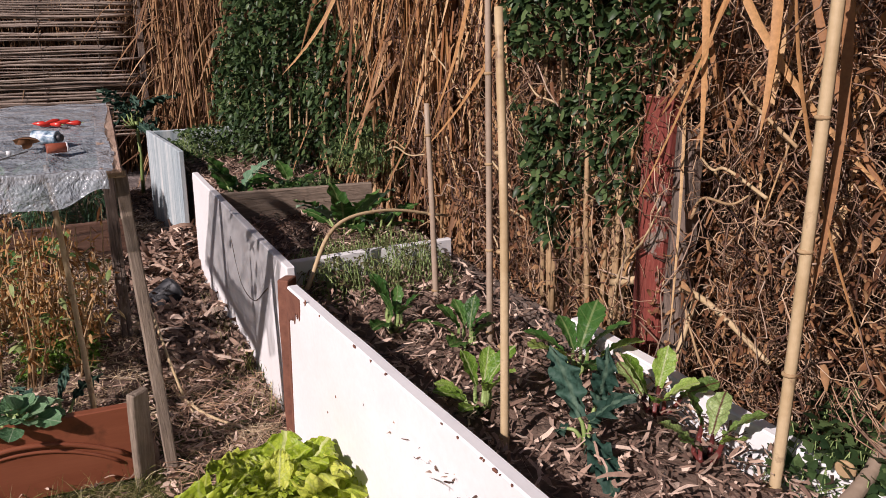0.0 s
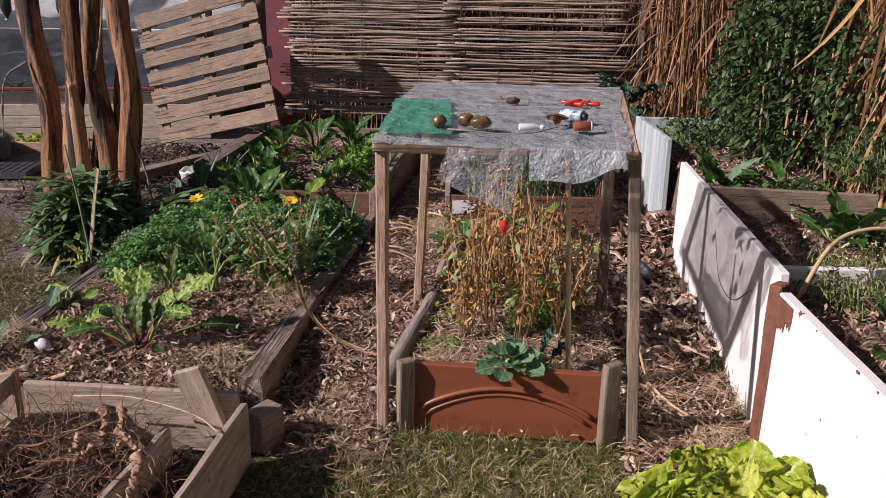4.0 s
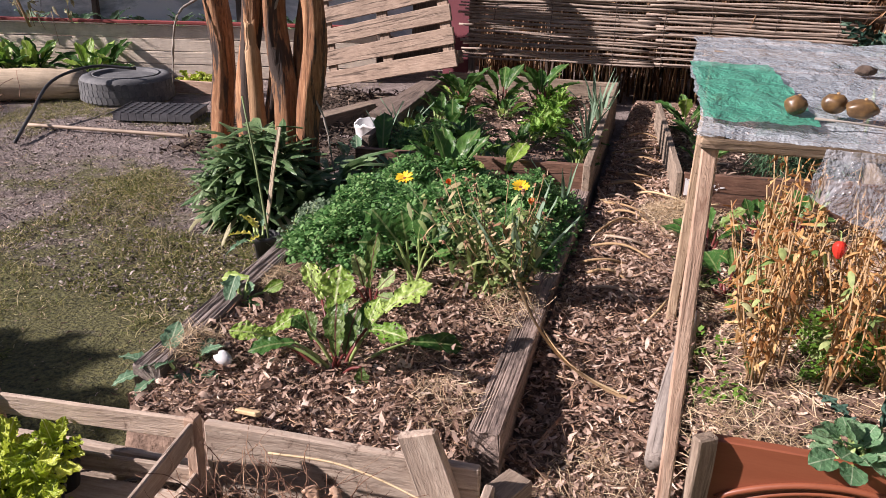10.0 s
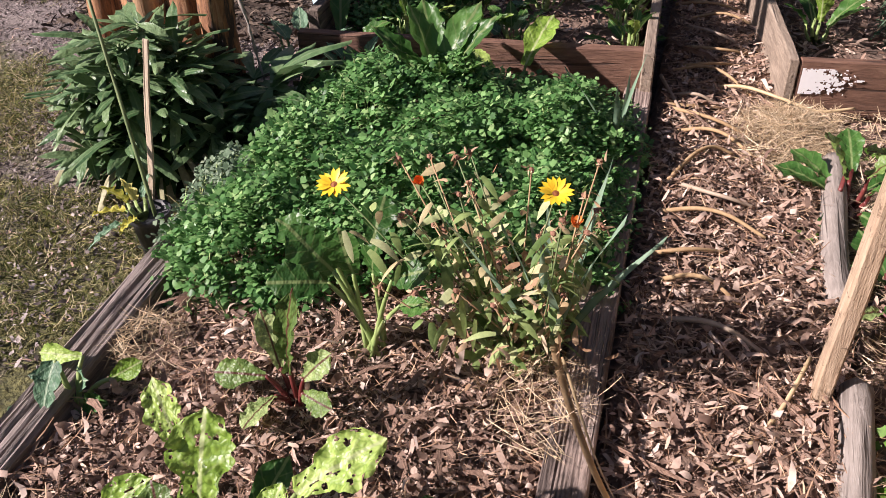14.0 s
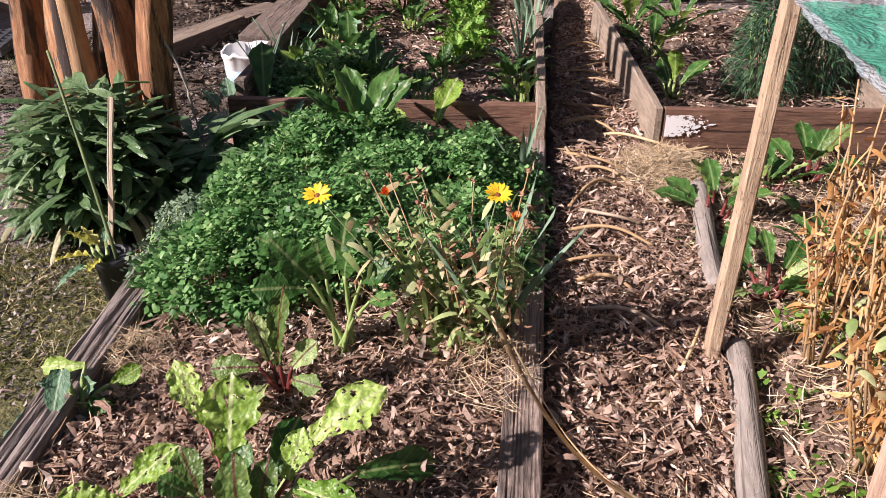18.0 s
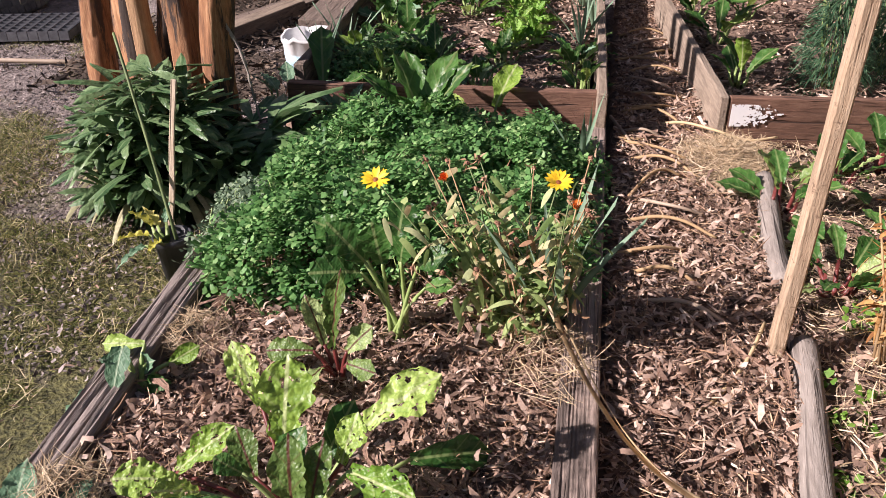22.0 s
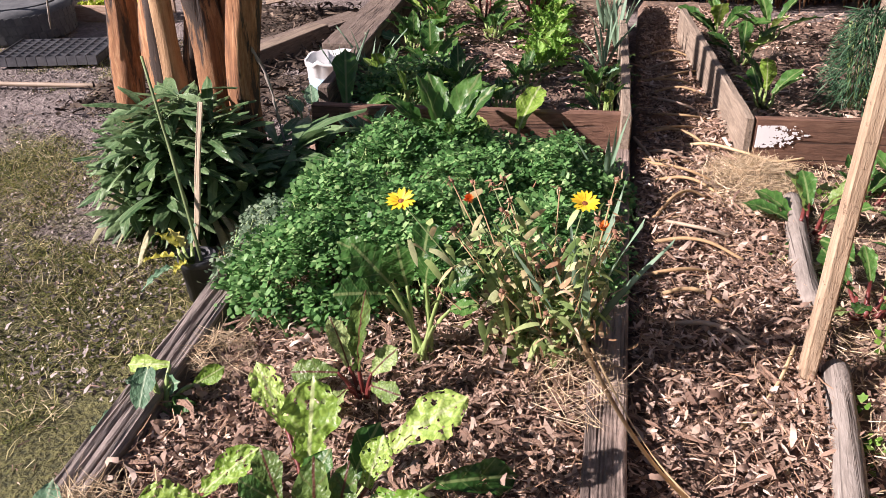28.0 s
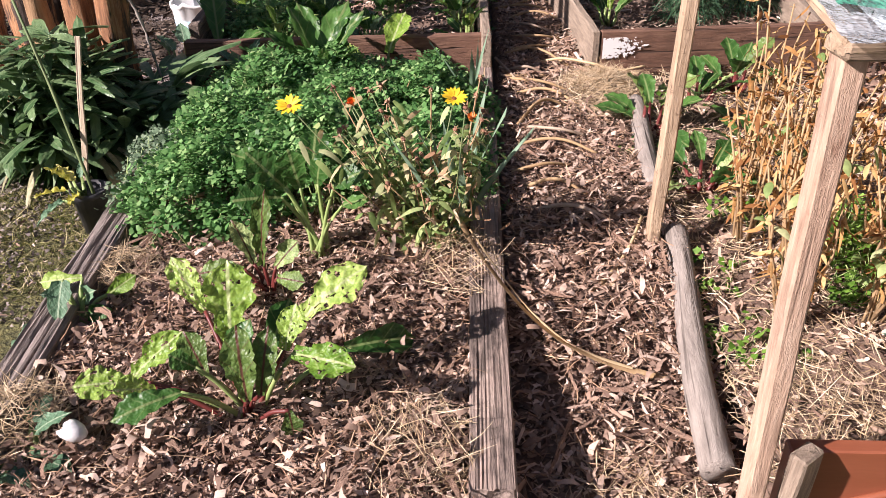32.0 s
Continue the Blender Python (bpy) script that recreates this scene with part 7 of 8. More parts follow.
# ---- boarded bed with a red rail, and the film house behind it ----
def back_left():
    A, e = Vector((-2.6, 4.95, 0)), Vector((-0.97, -0.245, 0)).normalized()
    n = Vector((e.y, -e.x, 0))
    if n.y > 0:
        n = -n

    def at(s, z, out=0.0):
        return A + e * s + n * out + Vector((0, 0, z))

    bed = thing("raised_bed", pose(0, 0, 0), "raised bed clad in pale boards with a red top rail", "garden bed")
    for k in range(4):
        plank("cladding_board", at(-0.35, 0.06 + k * 0.108), at(5.6, 0.06 + k * 0.108), 0.02, 0.104, M_CLAD, bed, cuts=20)
    plank("top_rail", at(-0.35, 0.465, 0.02), at(5.6, 0.465, 0.02), 0.05, 0.025, M_REDPAINT, bed, label="red painted top rail")
    mound_z = 0.38
    V = [tuple(at(s, mound_z, -o)) for o in (0.02, 0.6) for s in (-0.3, 5.5)]
    part("soil", mesh_of("soil", V, [(0, 1, 3, 2)], M_SOIL), None, bed)
    for s in (0.4, 1.1, 1.4, 1.75, 2.0, 2.3, 2.7, 3.3):
        p = at(s, mound_z, -0.2)
        plant("broccoli_plant", tuple(p), "leafy plant in the boarded bed behind the rail", "vegetable plant", BROCCOLI, ring(7, 25, 75, 0.06, 0.16, int(s * 100), 0.8), STALK_GREEN, "plants behind the red rail", int(s * 10))
    house = thing("film_house", pose(0, 0, 0), "low greenhouse of cloudy plastic film on a frame", "greenhouse")
    V, F = [], []
    nu, nv = 40, 14
    for j in range(nv + 1):
        for i in range(nu + 1):
            p = at(-0.6 + 6.6 * i / nu, 0.3 + 1.6 * j / nv, -0.75 - 0.25 * (j / nv) ** 2)
            p += noise.noise_vector(p * 3.0) * 0.04
            V.append(tuple(p))
    F = [(j * (nu + 1) + i, j * (nu + 1) + i + 1, (j + 1) * (nu + 1) + i + 1, (j + 1) * (nu + 1) + i) for j in range(nv) for i in range(nu)]
    part("film", mesh_of("film", V, F, M_FILM), None, house, "cloudy blue-grey film")
    for z, o in ((0.95, -0.62), (1.3, -0.66)):
        plank("shelf", at(-0.3, z, o), at(5.4, z, o), 0.14, 0.02, M_WOOD_GREY if z > 1 else M_WHITE, house)
    for s in (-0.3, 1.0, 2.35, 3.7, 5.0):
        plank("post", at(s, 0.0, -0.7), at(s, 1.8, -0.7), 0.05, 0.05, M_WOOD_GREY, house)
    bottle = lathe([(0.04, 0.0), (0.048, 0.02), (0.048, 0.11), (0.04, 0.14), (0.016, 0.18), (0.016, 0.21)], 16)
    me = bpy.data.meshes.new("body")
    bottle.to_mesh(me)
    bottle.free()
    me.materials.append(M_DARKGLASS)
    for k in range(12):
        s = 1.0 + 0.245 * k
        o = thing("bottle", Matrix.Translation(at(s, 1.25, -0.5)) @ pose(0, 0, 0, 180, 0, 0), "dark plastic bottle hung upside down in a row", "bottle", "hanging bottles")
        part("body", me, None, o)
        part("neck_ring", lathe([(0.019, 0.2), (0.021, 0.205), (0.019, 0.215)], 12), M_WHITEPLASTIC, o)
    jar = lathe([(0.055, 0.0), (0.062, 0.02), (0.065, 0.16), (0.06, 0.165), (0.056, 0.15), (0.0, 0.14)], 16)
    me2 = bpy.data.meshes.new("body")
    jar.to_mesh(me2)
    jar.free()
    me2.materials.append(M_DARKGLASS)
    for s in (0.9, 1.3, 1.73, 2.02, 2.28, 2.54, 2.95):
        o = thing("plant_pot", Matrix.Translation(at(s, 0.66, -0.5)), "dark pot hanging on the film house", "pot", "hanging pots")
        part("body", me2, None, o)
        part("hanger", stem_mesh("hanger", [(0.06, 0, 0.15), (0.0, 0, 0.3), (-0.06, 0, 0.15)], 0.002, 0.002, M_BLACK, 4), None, o)
    wall = new("wall_north_west", None)
    wall.empty_display_size = 0.1
    tagged(wall, "maroon painted wall behind the pallet", "wall", kind="structure")
    plank("wall_board", (-1.63, 4.93, 1.1), (-1.40, 4.88, 1.1), 0.05, 2.2, M_MAROON, wall, wear=0.002)
    stick("twiggy_shrub", [at(2.6, 0.4, 0.05), at(2.75, 0.9, 0.1), at(2.95, 1.35, 0.1)], 0.012, 0.005, M_DRYSTEM, "bare twiggy shrub in the boarded bed", "shrub")
    n2 = 160
    P0 = np.array([tuple(at(2.2 + 1.1 * rng.random(), 0.5 + 0.7 * rng.random(), 0.1 * rng.random())) for _ in range(n2)])
    D = rng.normal(0, 1, (n2, 3)) * [0.6, 0.3, 1]
    v, f = tubes(np.stack([P0, P0 + D * 0.06, P0 + D * 0.12 + [0, 0, 0.02]], 1), 0.003, 3)
    v2, f2 = ribbons(P0, D, 0.07, 0.03, 0.3, 2)
    ob = new("shrub_twigs", mesh_of("shrub_twigs", v, f, M_TWIG))
    tagged(ob, "thin bare twigs of the shrub by the film house", "twigs", kind="stuff")
    ob = new("shrub_leaves", mesh_of("shrub_leaves", v2, f2, M_STRAWPALE))
    tagged(ob, "sparse pale leaves of the shrub by the film house", "leaves", kind="stuff")


def film():
    m, nt, bsdf, out = nodes_of("cloudy film")
    n = noise_node(nt, coords(nt, (1, 1, 2.2), False), 2.6, 5, 0.65, 0.4)
    nt.links.new(ramp_node(nt, [(0.32, (0.32, 0.36, 0.38)), (0.45, (0.56, 0.61, 0.64)), (0.58, (0.88, 0.9, 0.92))], n), bsdf.inputs["Base Color"])
    bsdf.inputs["Roughness"].default_value = 0.25
    bump(nt, bsdf, n, 0.3, 0.03)
    return m


M_FILM = film()
back_left()


# ---- mulch, straw and grass ----
# dark soil patch: real dirt, with the planks' shade put into its colour
mound("dirt", -2.65, -1.47, 2.45, 4.6, 0.012, 0.02, 0.06, M_SOIL, None, "structure", "dark dirt between the planks, its tone standing for shade too", seed=4.0)

def stuff(name, sets, material, label, category):
    v, f = sets if isinstance(sets, tuple) else joined(*sets)
    ob = new(name, mesh_of(name, v, f, material))
    return tagged(ob, label, category, kind="stuff")


def scatter(n, x0, x1, y0, y1, keep=None):
    P = np.stack([rng.uniform(x0, x1, n), rng.uniform(y0, y1, n)], 1)
    return P[keep(P[:, 0], P[:, 1])] if keep is not None else P


def shards(p0, ways, length, width, curl):
    """Many split flakes of bark and wood: ragged strips with skewed ends, slightly curled."""
    n = len(p0)
    ways = ways / np.linalg.norm(ways, axis=1)[:, None]
    side = np.cross(ways, np.array([[0, 0, 1.0]]))
    side /= np.linalg.norm(side, axis=1)[:, None]
    nor = np.cross(side, ways)
    roll = rng.normal(0, 0.55, n)
    c, s = np.cos(roll)[:, None], np.sin(roll)[:, None]
    side, nor = side * c + nor * s, nor * c - side * s
    bend = rng.normal(0, 0.12, n)
    V = np.empty((n, 4, 2, 3))
    for k, u in enumerate((0.0, 0.35, 0.7, 1.0)):
        for j, e in enumerate((-0.5, 0.5)):
            w = width * rng.uniform(0.65, 1.15, n) * (rng.uniform(0.2, 1.0, n) if k in (0, 3) else 1)
            skew = rng.normal(0, 0.35, n) * width if k in (0, 3) else 0
            a = length * u + skew
            V[:, k, j] = p0 + ways * a[..., None] + side * (e * w + bend * length * 4 * u * (1 - u))[:, None] + nor * (curl * length * 4 * u * (1 - u))[:, None]
    o = (np.arange(n) * 8)[:, None, None]
    F = o + np.array([(0, 1, 3, 2), (2, 3, 5, 4), (4, 5, 7, 6)])[None]
    return V.reshape(-1, 3), F.reshape(-1, 4)


def chips(P, z, spread, l0, l1, w0, w1, lift=0.25, droop=0.15):
    n = len(P)
    zz = (z if isinstance(z, np.ndarray) else np.full(n, z)) + rng.uniform(0, spread, n)
    a = rng.uniform(0, 2 * np.pi, n)
    D = np.stack([np.cos(a), np.sin(a), rng.normal(0, lift, n)], 1)
    L = l0 + (l1 - l0) * rng.random(n) ** 2.2
    p0 = np.stack([P[:, 0], P[:, 1], zz], 1) - D * (L / 2)[:, None]
    if w1 < 0.005:
        return ribbons(p0, D, L, rng.uniform(w0, w1, n), rng.uniform(-droop, droop, n), 3, 0.22, 0.45, sweep=rng.normal(0, 0.25, n))
    return shards(p0, D, L, rng.uniform(w0, w1, n), rng.uniform(-droop, droop, n) * 0.8)


M_CRUMB = litter("dry earth crumbs", [(0.0, (0.06, 0.048, 0.042)), (0.5, (0.2, 0.165, 0.148)), (1.0, (0.46, 0.4, 0.36))], 0.95)
# low-toned scraps; between the planks the tone also replaces shade
M_DARKBITS = litter("dark plant litter", [(0.0, (0.03, 0.022, 0.016)), (0.6, (0.09, 0.065, 0.048)), (1.0, (0.24, 0.18, 0.13))])


def bed_z(P, z, amp, crown, x0, x1, seed):
    out = []
    for x, y in P:
        i = min(1, max(0, (x - x0) / (x1 - x0)))
        out.append(z + crown * 4 * i * (1 - i) + amp * noise.noise((x * 5 + seed, y * 5, seed)) + amp * 0.6 * noise.noise((x * 17, y * 17, seed)))
    return np.array(out)


P = scatter(9000, -0.97, -0.1, -0.15, 1.0)
stuff("wood_chips", chips(P, bed_z(P, 0.13, 0.03, 0.02, -1.05, -0.1, 0.0), 0.016, 0.01, 0.055, 0.003, 0.0085, 0.3), M_CHIP, "thin brown splinters over the bed", "mulch")
P = scatter(6500, -0.97, -0.1, -0.15, 1.0)
stuff("wood_chips", chips(P, bed_z(P, 0.13, 0.03, 0.02, -1.05, -0.1, 0.0), 0.02, 0.012, 0.045, 0.004, 0.012, 0.5, 0.4), M_CURLED, "brown wood chips and dry leaves over the bed", "mulch")
P = scatter(14000, -0.03, 0.40, -0.15, 4.3)
stuff("wood_chips", chips(P, np.array([path_z(y) for y in P[:, 1]]), 0.02, 0.012, 0.07, 0.003, 0.009, 0.28), M_CHIP, "thin trodden splinters on the path", "mulch")
P = scatter(9000, -0.03, 0.40, -0.15, 4.3)
stuff("wood_chips", chips(P, np.array([path_z(y) for y in P[:, 1]]), 0.026, 0.014, 0.055, 0.004, 0.012, 0.4, 0.35), M_CURLED, "trodden wood chips and bark strips on the path", "mulch")
P = scatter(5200, 0.40, 1.12, 0.06, 2.1)
stuff("straw", chips(P, bed_z(P, 0.10, 0.03, 0.02, 0.40, 1.12, 3.0), 0.022, 0.03, 0.11, 0.0016, 0.0034), M_STRAW, "golden straw spread under the table", "straw")
P = scatter(4200, 0.40, 1.12, 0.06, 2.1)
stuff("wood_chips", chips(P, bed_z(P, 0.10, 0.03, 0.02, 0.40, 1.12, 3.0), 0.015, 0.012, 0.05, 0.005, 0.012), M_CHIP, "brown wood chips among the straw", "mulch")
P = scatter(8500, 1.1, 1.58, -0.3, 4.2)
stuff("wood_chips", chips(P, 0.01, 0.03, 0.02, 0.09, 0.005, 0.013), M_CHIP, "wood chips and dry leaves beside the white panels", "mulch")
P = scatter(1500, 1.15, 1.52, 0.6, 2.4)
hump = 0.16 * np.clip(1 - np.abs(P[:, 1] - 2.05) / 0.5, 0, 1) * np.clip((P[:, 0] - 1.15) / 0.3, 0, 1)
stuff("dead_leaves", chips(P, 0.03 + hump, 0.05, 0.05, 0.17, 0.01, 0.03, 0.4, 0.3), M_CHIP, "large curled dead leaves heaped beside the white panels", "mulch")
# dark scraps deepen the painted shade round the planks
P = scatter(3800, -2.6, -1.42, 2.35, 4.5)
stuff("dead_leaves", chips(P, 0.015, 0.05, 0.02, 0.1, 0.005, 0.02, 0.3), M_DARKBITS, "dark litter between the planks, its tone standing for shade too", "mulch")
P = np.concatenate([scatter(700, -1.7, -0.05, -0.74, -0.3), scatter(450, -0.155, -0.02, -0.9, -0.35)])
stuff("dead_leaves", chips(P, 0.075, 0.03, 0.02, 0.08, 0.003, 0.012, 0.35), M_DARKBITS, "dry scraps on the planter box's soil", "mulch")
n, k = 260, 8
P = rng.normal(0, 1, (n, 3)) * [0.22, 0.1, 0.04] + [-4.75, 2.95, 0.06]
W = rng.normal(0, 1, (n, 1, 3)) * [1, 1, 0.5] + np.cumsum(rng.normal(0, 0.4, (n, k, 3)), axis=1)
W /= np.linalg.norm(W, axis=2, keepdims=True)
Q = P[:, None, :] + np.cumsum(W * 0.03, axis=1)
Q[:, :, 2] = np.abs(Q[:, :, 2])
stuff("brushwood", tubes(Q, 0.003, 3), M_TWIG, "heap of thin dry brushwood in front of the log", "brushwood")
P = scatter(5000, -1.28, -0.14, 2.07, 4.06)
stuff("wood_chips", chips(P, 0.18, 0.03, 0.015, 0.06, 0.005, 0.014), M_CHIP, "brown mulch on the far bed", "mulch")
P = scatter(3600, 0.25, 1.18, 2.25, 4.1)
stuff("wood_chips", chips(P, 0.15, 0.03, 0.015, 0.08, 0.004, 0.012), M_CHIP, "straw and chips behind the table", "mulch")
P = scatter(11000, 1.57, 2.26, -1.85, 3.25)
stuff("dead_leaves", chips(P, 0.40, 0.05, 0.015, 0.08, 0.003, 0.012, 0.5), M_CHIP, "dead leaves and stalks on the white bed's soil", "mulch")
P = scatter(2600, -0.97, -0.1, -0.15, 1.0)
stuff("plant_shreds", chips(P, bed_z(P, 0.14, 0.03, 0.02, -1.05, -0.1, 0.0), 0.02, 0.02, 0.09, 0.0012, 0.0032, 0.3), M_SHRED, "thin pale shreds of stalk over the bed", "mulch")
P = scatter(3600, -0.03, 0.42, -0.35, 4.3)
stuff("plant_shreds", chips(P, np.array([path_z(y) for y in P[:, 1]]) + 0.012, 0.02, 0.025, 0.12, 0.0012, 0.0034, 0.25), M_SHRED, "thin pale shreds of stalk on the path", "mulch")
P = scatter(3500, 1.12, 1.52, -0.2, 3.0)
stuff("plant_shreds", chips(P, 0.03, 0.03, 0.025, 0.12, 0.0012, 0.0034, 0.3), M_SHRED, "thin pale shreds beside the white panels", "mulch")
P = scatter(500, -0.97, -0.1, -0.15, 1.05)
stuff("dead_leaves", chips(P, bed_z(P, 0.15, 0.03, 0.02, -1.05, -0.1, 0.0), 0.02, 0.022, 0.05, 0.008, 0.017, 0.5, 0.7), M_CURLED, "curled pale dead leaves over the bed", "mulch")
P = scatter(420, -0.03, 0.4, -0.15, 3.0)
stuff("dead_leaves", chips(P, np.array([path_z(y) for y in P[:, 1]]) + 0.015, 0.02, 0.02, 0.05, 0.008, 0.017, 0.5, 0.7), M_CURLED, "curled pale dead leaves on the path", "mulch")
# loose straw heaps
for x, y, z, r, n in ((0.33, 1.84, 0.12, 0.17, 3400), (-0.2, 0.08, 0.15, 0.11, 230), (-0.93, 0.62, 0.15, 0.07, 300), (-0.95, 0.12, 0.16, 0.08, 420), (0.2, 0.05, 0.02, 0.16, 400), (0.55, 0.25, 0.1, 0.16, 500), (1.4, -0.02, 0.02, 0.12, 350), (-0.15, 0.66, 0.16, 0.1, 300)):
    a, q = rng.uniform(0, 6.28, n), rng.random(n) ** 0.6 * r
    P = np.stack([x + q * np.cos(a), y + q * np.sin(a) * 1.3], 1)
    stuff("straw_heap", chips(P, z + 0.06 * (1 - q / r), 0.025, 0.03, 0.11, 0.001, 0.0026 if n > 3000 else 0.002, 0.35, 0.4), M_STRAW, "small tangled heap of pale straw", "straw")


def lawn(n, x0, x1, y0, y1, h, keep, label, density=0.45, soft=0.5):
    P = scatter(n, x0, x1, y0, y1, keep)
    d = np.array([noise.noise((x * 1.1, y * 1.1, 5.0)) + 0.5 * noise.noise((x * 4, y * 4, 1.0)) + 0.25 * noise.noise((x * 11, y * 11, 3.0)) for x, y in P])
    P = P[d + rng.uniform(-soft, soft, len(P)) - 0.28 * np.clip(P[:, 1] - 1.2, 0, 1.5) > -density]
    m = len(P)
    z = np.array([ground_height(x, y) for x, y in P])
    D = np.stack([rng.normal(0, 0.75, m), rng.normal(0, 0.75, m), rng.uniform(0.25, 1, m)], 1)
    stuff("grass", ribbons(np.column_stack([P, z - 0.003]), D, rng.uniform(0.4, 1.3, m) * h, rng.uniform(0.0016, 0.0036, m), rng.uniform(0.1, 1.0, m), 3, 0.2, 0.1, sweep=rng.normal(0, 0.6, m)), M_GRASS, label, "grass")


lawn(210000, -4.2, -1.1, -1.3, 3.4, 0.05, lambda x, y: ~((x > -2.0) & (y > 1.3) & (y < 2.2)) & ((x < -1.09) & ((y > -0.2) | (x < -1.8))), "short patchy green and straw-coloured grass", 0.14, 0.16)
lawn(95000, 0.02, 1.6, -1.3, 0.02, 0.065, lambda x, y: (x > 0.06) & ((y < -0.03) | (x > 1.2)), "trampled dull green grass in front of the beds", 0.3)
lawn(20000, -7, -2.2, 2.6, 5.0, 0.05, lambda x, y: (y < 3.9) | (x > -3), "tufts of grass round the tyre and log", 0.1)
lawn(34000, -3.4, -1.09, 0.3, 2.3, 0.085, lambda x, y: ~((x > -1.95) & (y > 1.3)), "taller yellow-green tufts of grass", -0.18)
P = scatter(1100, 0.05, 1.5, -1.1, 0.05)
stuff("fallen_leaves", chips(P, 0.012, 0.02, 0.01, 0.04, 0.003, 0.009), M_CHIP, "dry leaves and chips in the grass", "mulch")
P = scatter(20000, -4.2, -1.15, 0.6, 3.4)
stuff("dirt_crumbs", chips(P, 0.002, 0.01, 0.006, 0.022, 0.005, 0.012, 0.5, 0.4), M_CRUMB, "crumbs of grey dry earth on the trodden ground", "earth")
P = scatter(3500, -4.2, -1.15, -0.2, 3.4)
stuff("fallen_leaves", chips(P, 0.004, 0.012, 0.006, 0.03, 0.002, 0.0065), M_CHIP, "dry bits lying on the bare ground", "mulch")
lawn(110000, -2.4, 0.1, -1.9, -0.78, 0.055, lambda x, y: (y < -0.9 + 0.06 * (x + 1.7)) | (x < -1.78) | (x > 0.03), "trampled dull green grass round the planter box", 0.7)
n = 520
P = np.stack([rng.uniform(0.36, 1.14, n), rng.normal(-0.03, 0.018, n) - 0.01, np.zeros(n)], 1)
stuff("grass", ribbons(P, np.stack([rng.normal(0, 0.6, n), rng.normal(-0.1, 0.3, n), np.ones(n)], 1), rng.uniform(0.04, 0.12, n), rng.uniform(0.0015, 0.003, n), rng.uniform(0.2, 1.0, n), 5, sweep=rng.normal(0, 0.7, n)), M_GRASS, "longer dry grass at the foot of the door panel", "grass")
# grass along the foot of the white panel
n = 260
P = np.stack([1.5 + 0.03 * rng.normal(0, 1, n) - 0.02, rng.uniform(0.2, 1.6, n), np.zeros(n)], 1)
stuff("grass", ribbons(P, np.stack([rng.normal(0, 0.3, n), rng.normal(0, 0.3, n), np.ones(n)], 1), rng.uniform(0.06, 0.16, n), 0.004, 0.2, 3), M_GRASS, "thin grass along the foot of the white panel", "grass")


lawn(9000, -2.7, -1.42, 2.3, 4.5, 0.09, lambda x, y: y < 4.6, "ragged grass tufts between the planks", 0.0)
stick("vine", [(1.512, 0.98, 0.5), (1.508, 0.9, 0.44), (1.51, 0.84, 0.36), (1.512, 0.74, 0.3), (1.515, 0.55, 0.31), (1.522, 0.35, 0.42)], 0.0022, 0.0014, M_WIRE, "thin dark vine hanging on the white panel", "vine")


# ---- thicket of dry reeds, vines and evergreen shrubs along the right ----
def stems(n, x0, x1, y0, y1, h0, h1, r0, r1, lean, k=8):
    """Tall slightly leaning reed stems: their lines and tubes."""
    x, y = rng.uniform(x0, x1, n), rng.uniform(y0, y1, n)
    tip = np.stack([rng.normal(0.0, lean * 0.6, n), rng.normal(0.13, lean, n)], 1)
    H = rng.uniform(h0, h1, n)
    u = np.linspace(0, 1, k)
    bow = rng.normal(0, lean * 0.7, (n, 1))
    Q = np.empty((n, k, 3))
    Q[:, :, 0] = x[:, None] + tip[:, :1] * u * H[:, None]
    Q[:, :, 1] = y[:, None] + tip[:, 1:] * u * H[:, None] + bow * u ** 2 * H[:, None]
    Q[:, :, 2] = u * H[:, None]
    return Q, tubes(Q, rng.uniform(r0, r1, (n, 1)) * (1 - 0.35 * u), 5)


def hanging(Q, m, l0, l1, w0, w1, fall=(-1.1, 0.2)):
    s, j = rng.integers(0, len(Q), m), rng.integers(2, Q.shape[1], m)
    D = np.stack([rng.normal(-0.12, 0.25, m), rng.normal(-0.1, 0.3, m), rng.uniform(*fall, m)], 1)
    return ribbons(Q[s, j], D, rng.uniform(l0, l1, m), rng.uniform(w0, w1, m), rng.uniform(0.1, 0.6, m), 5, 0.2, 0.1)


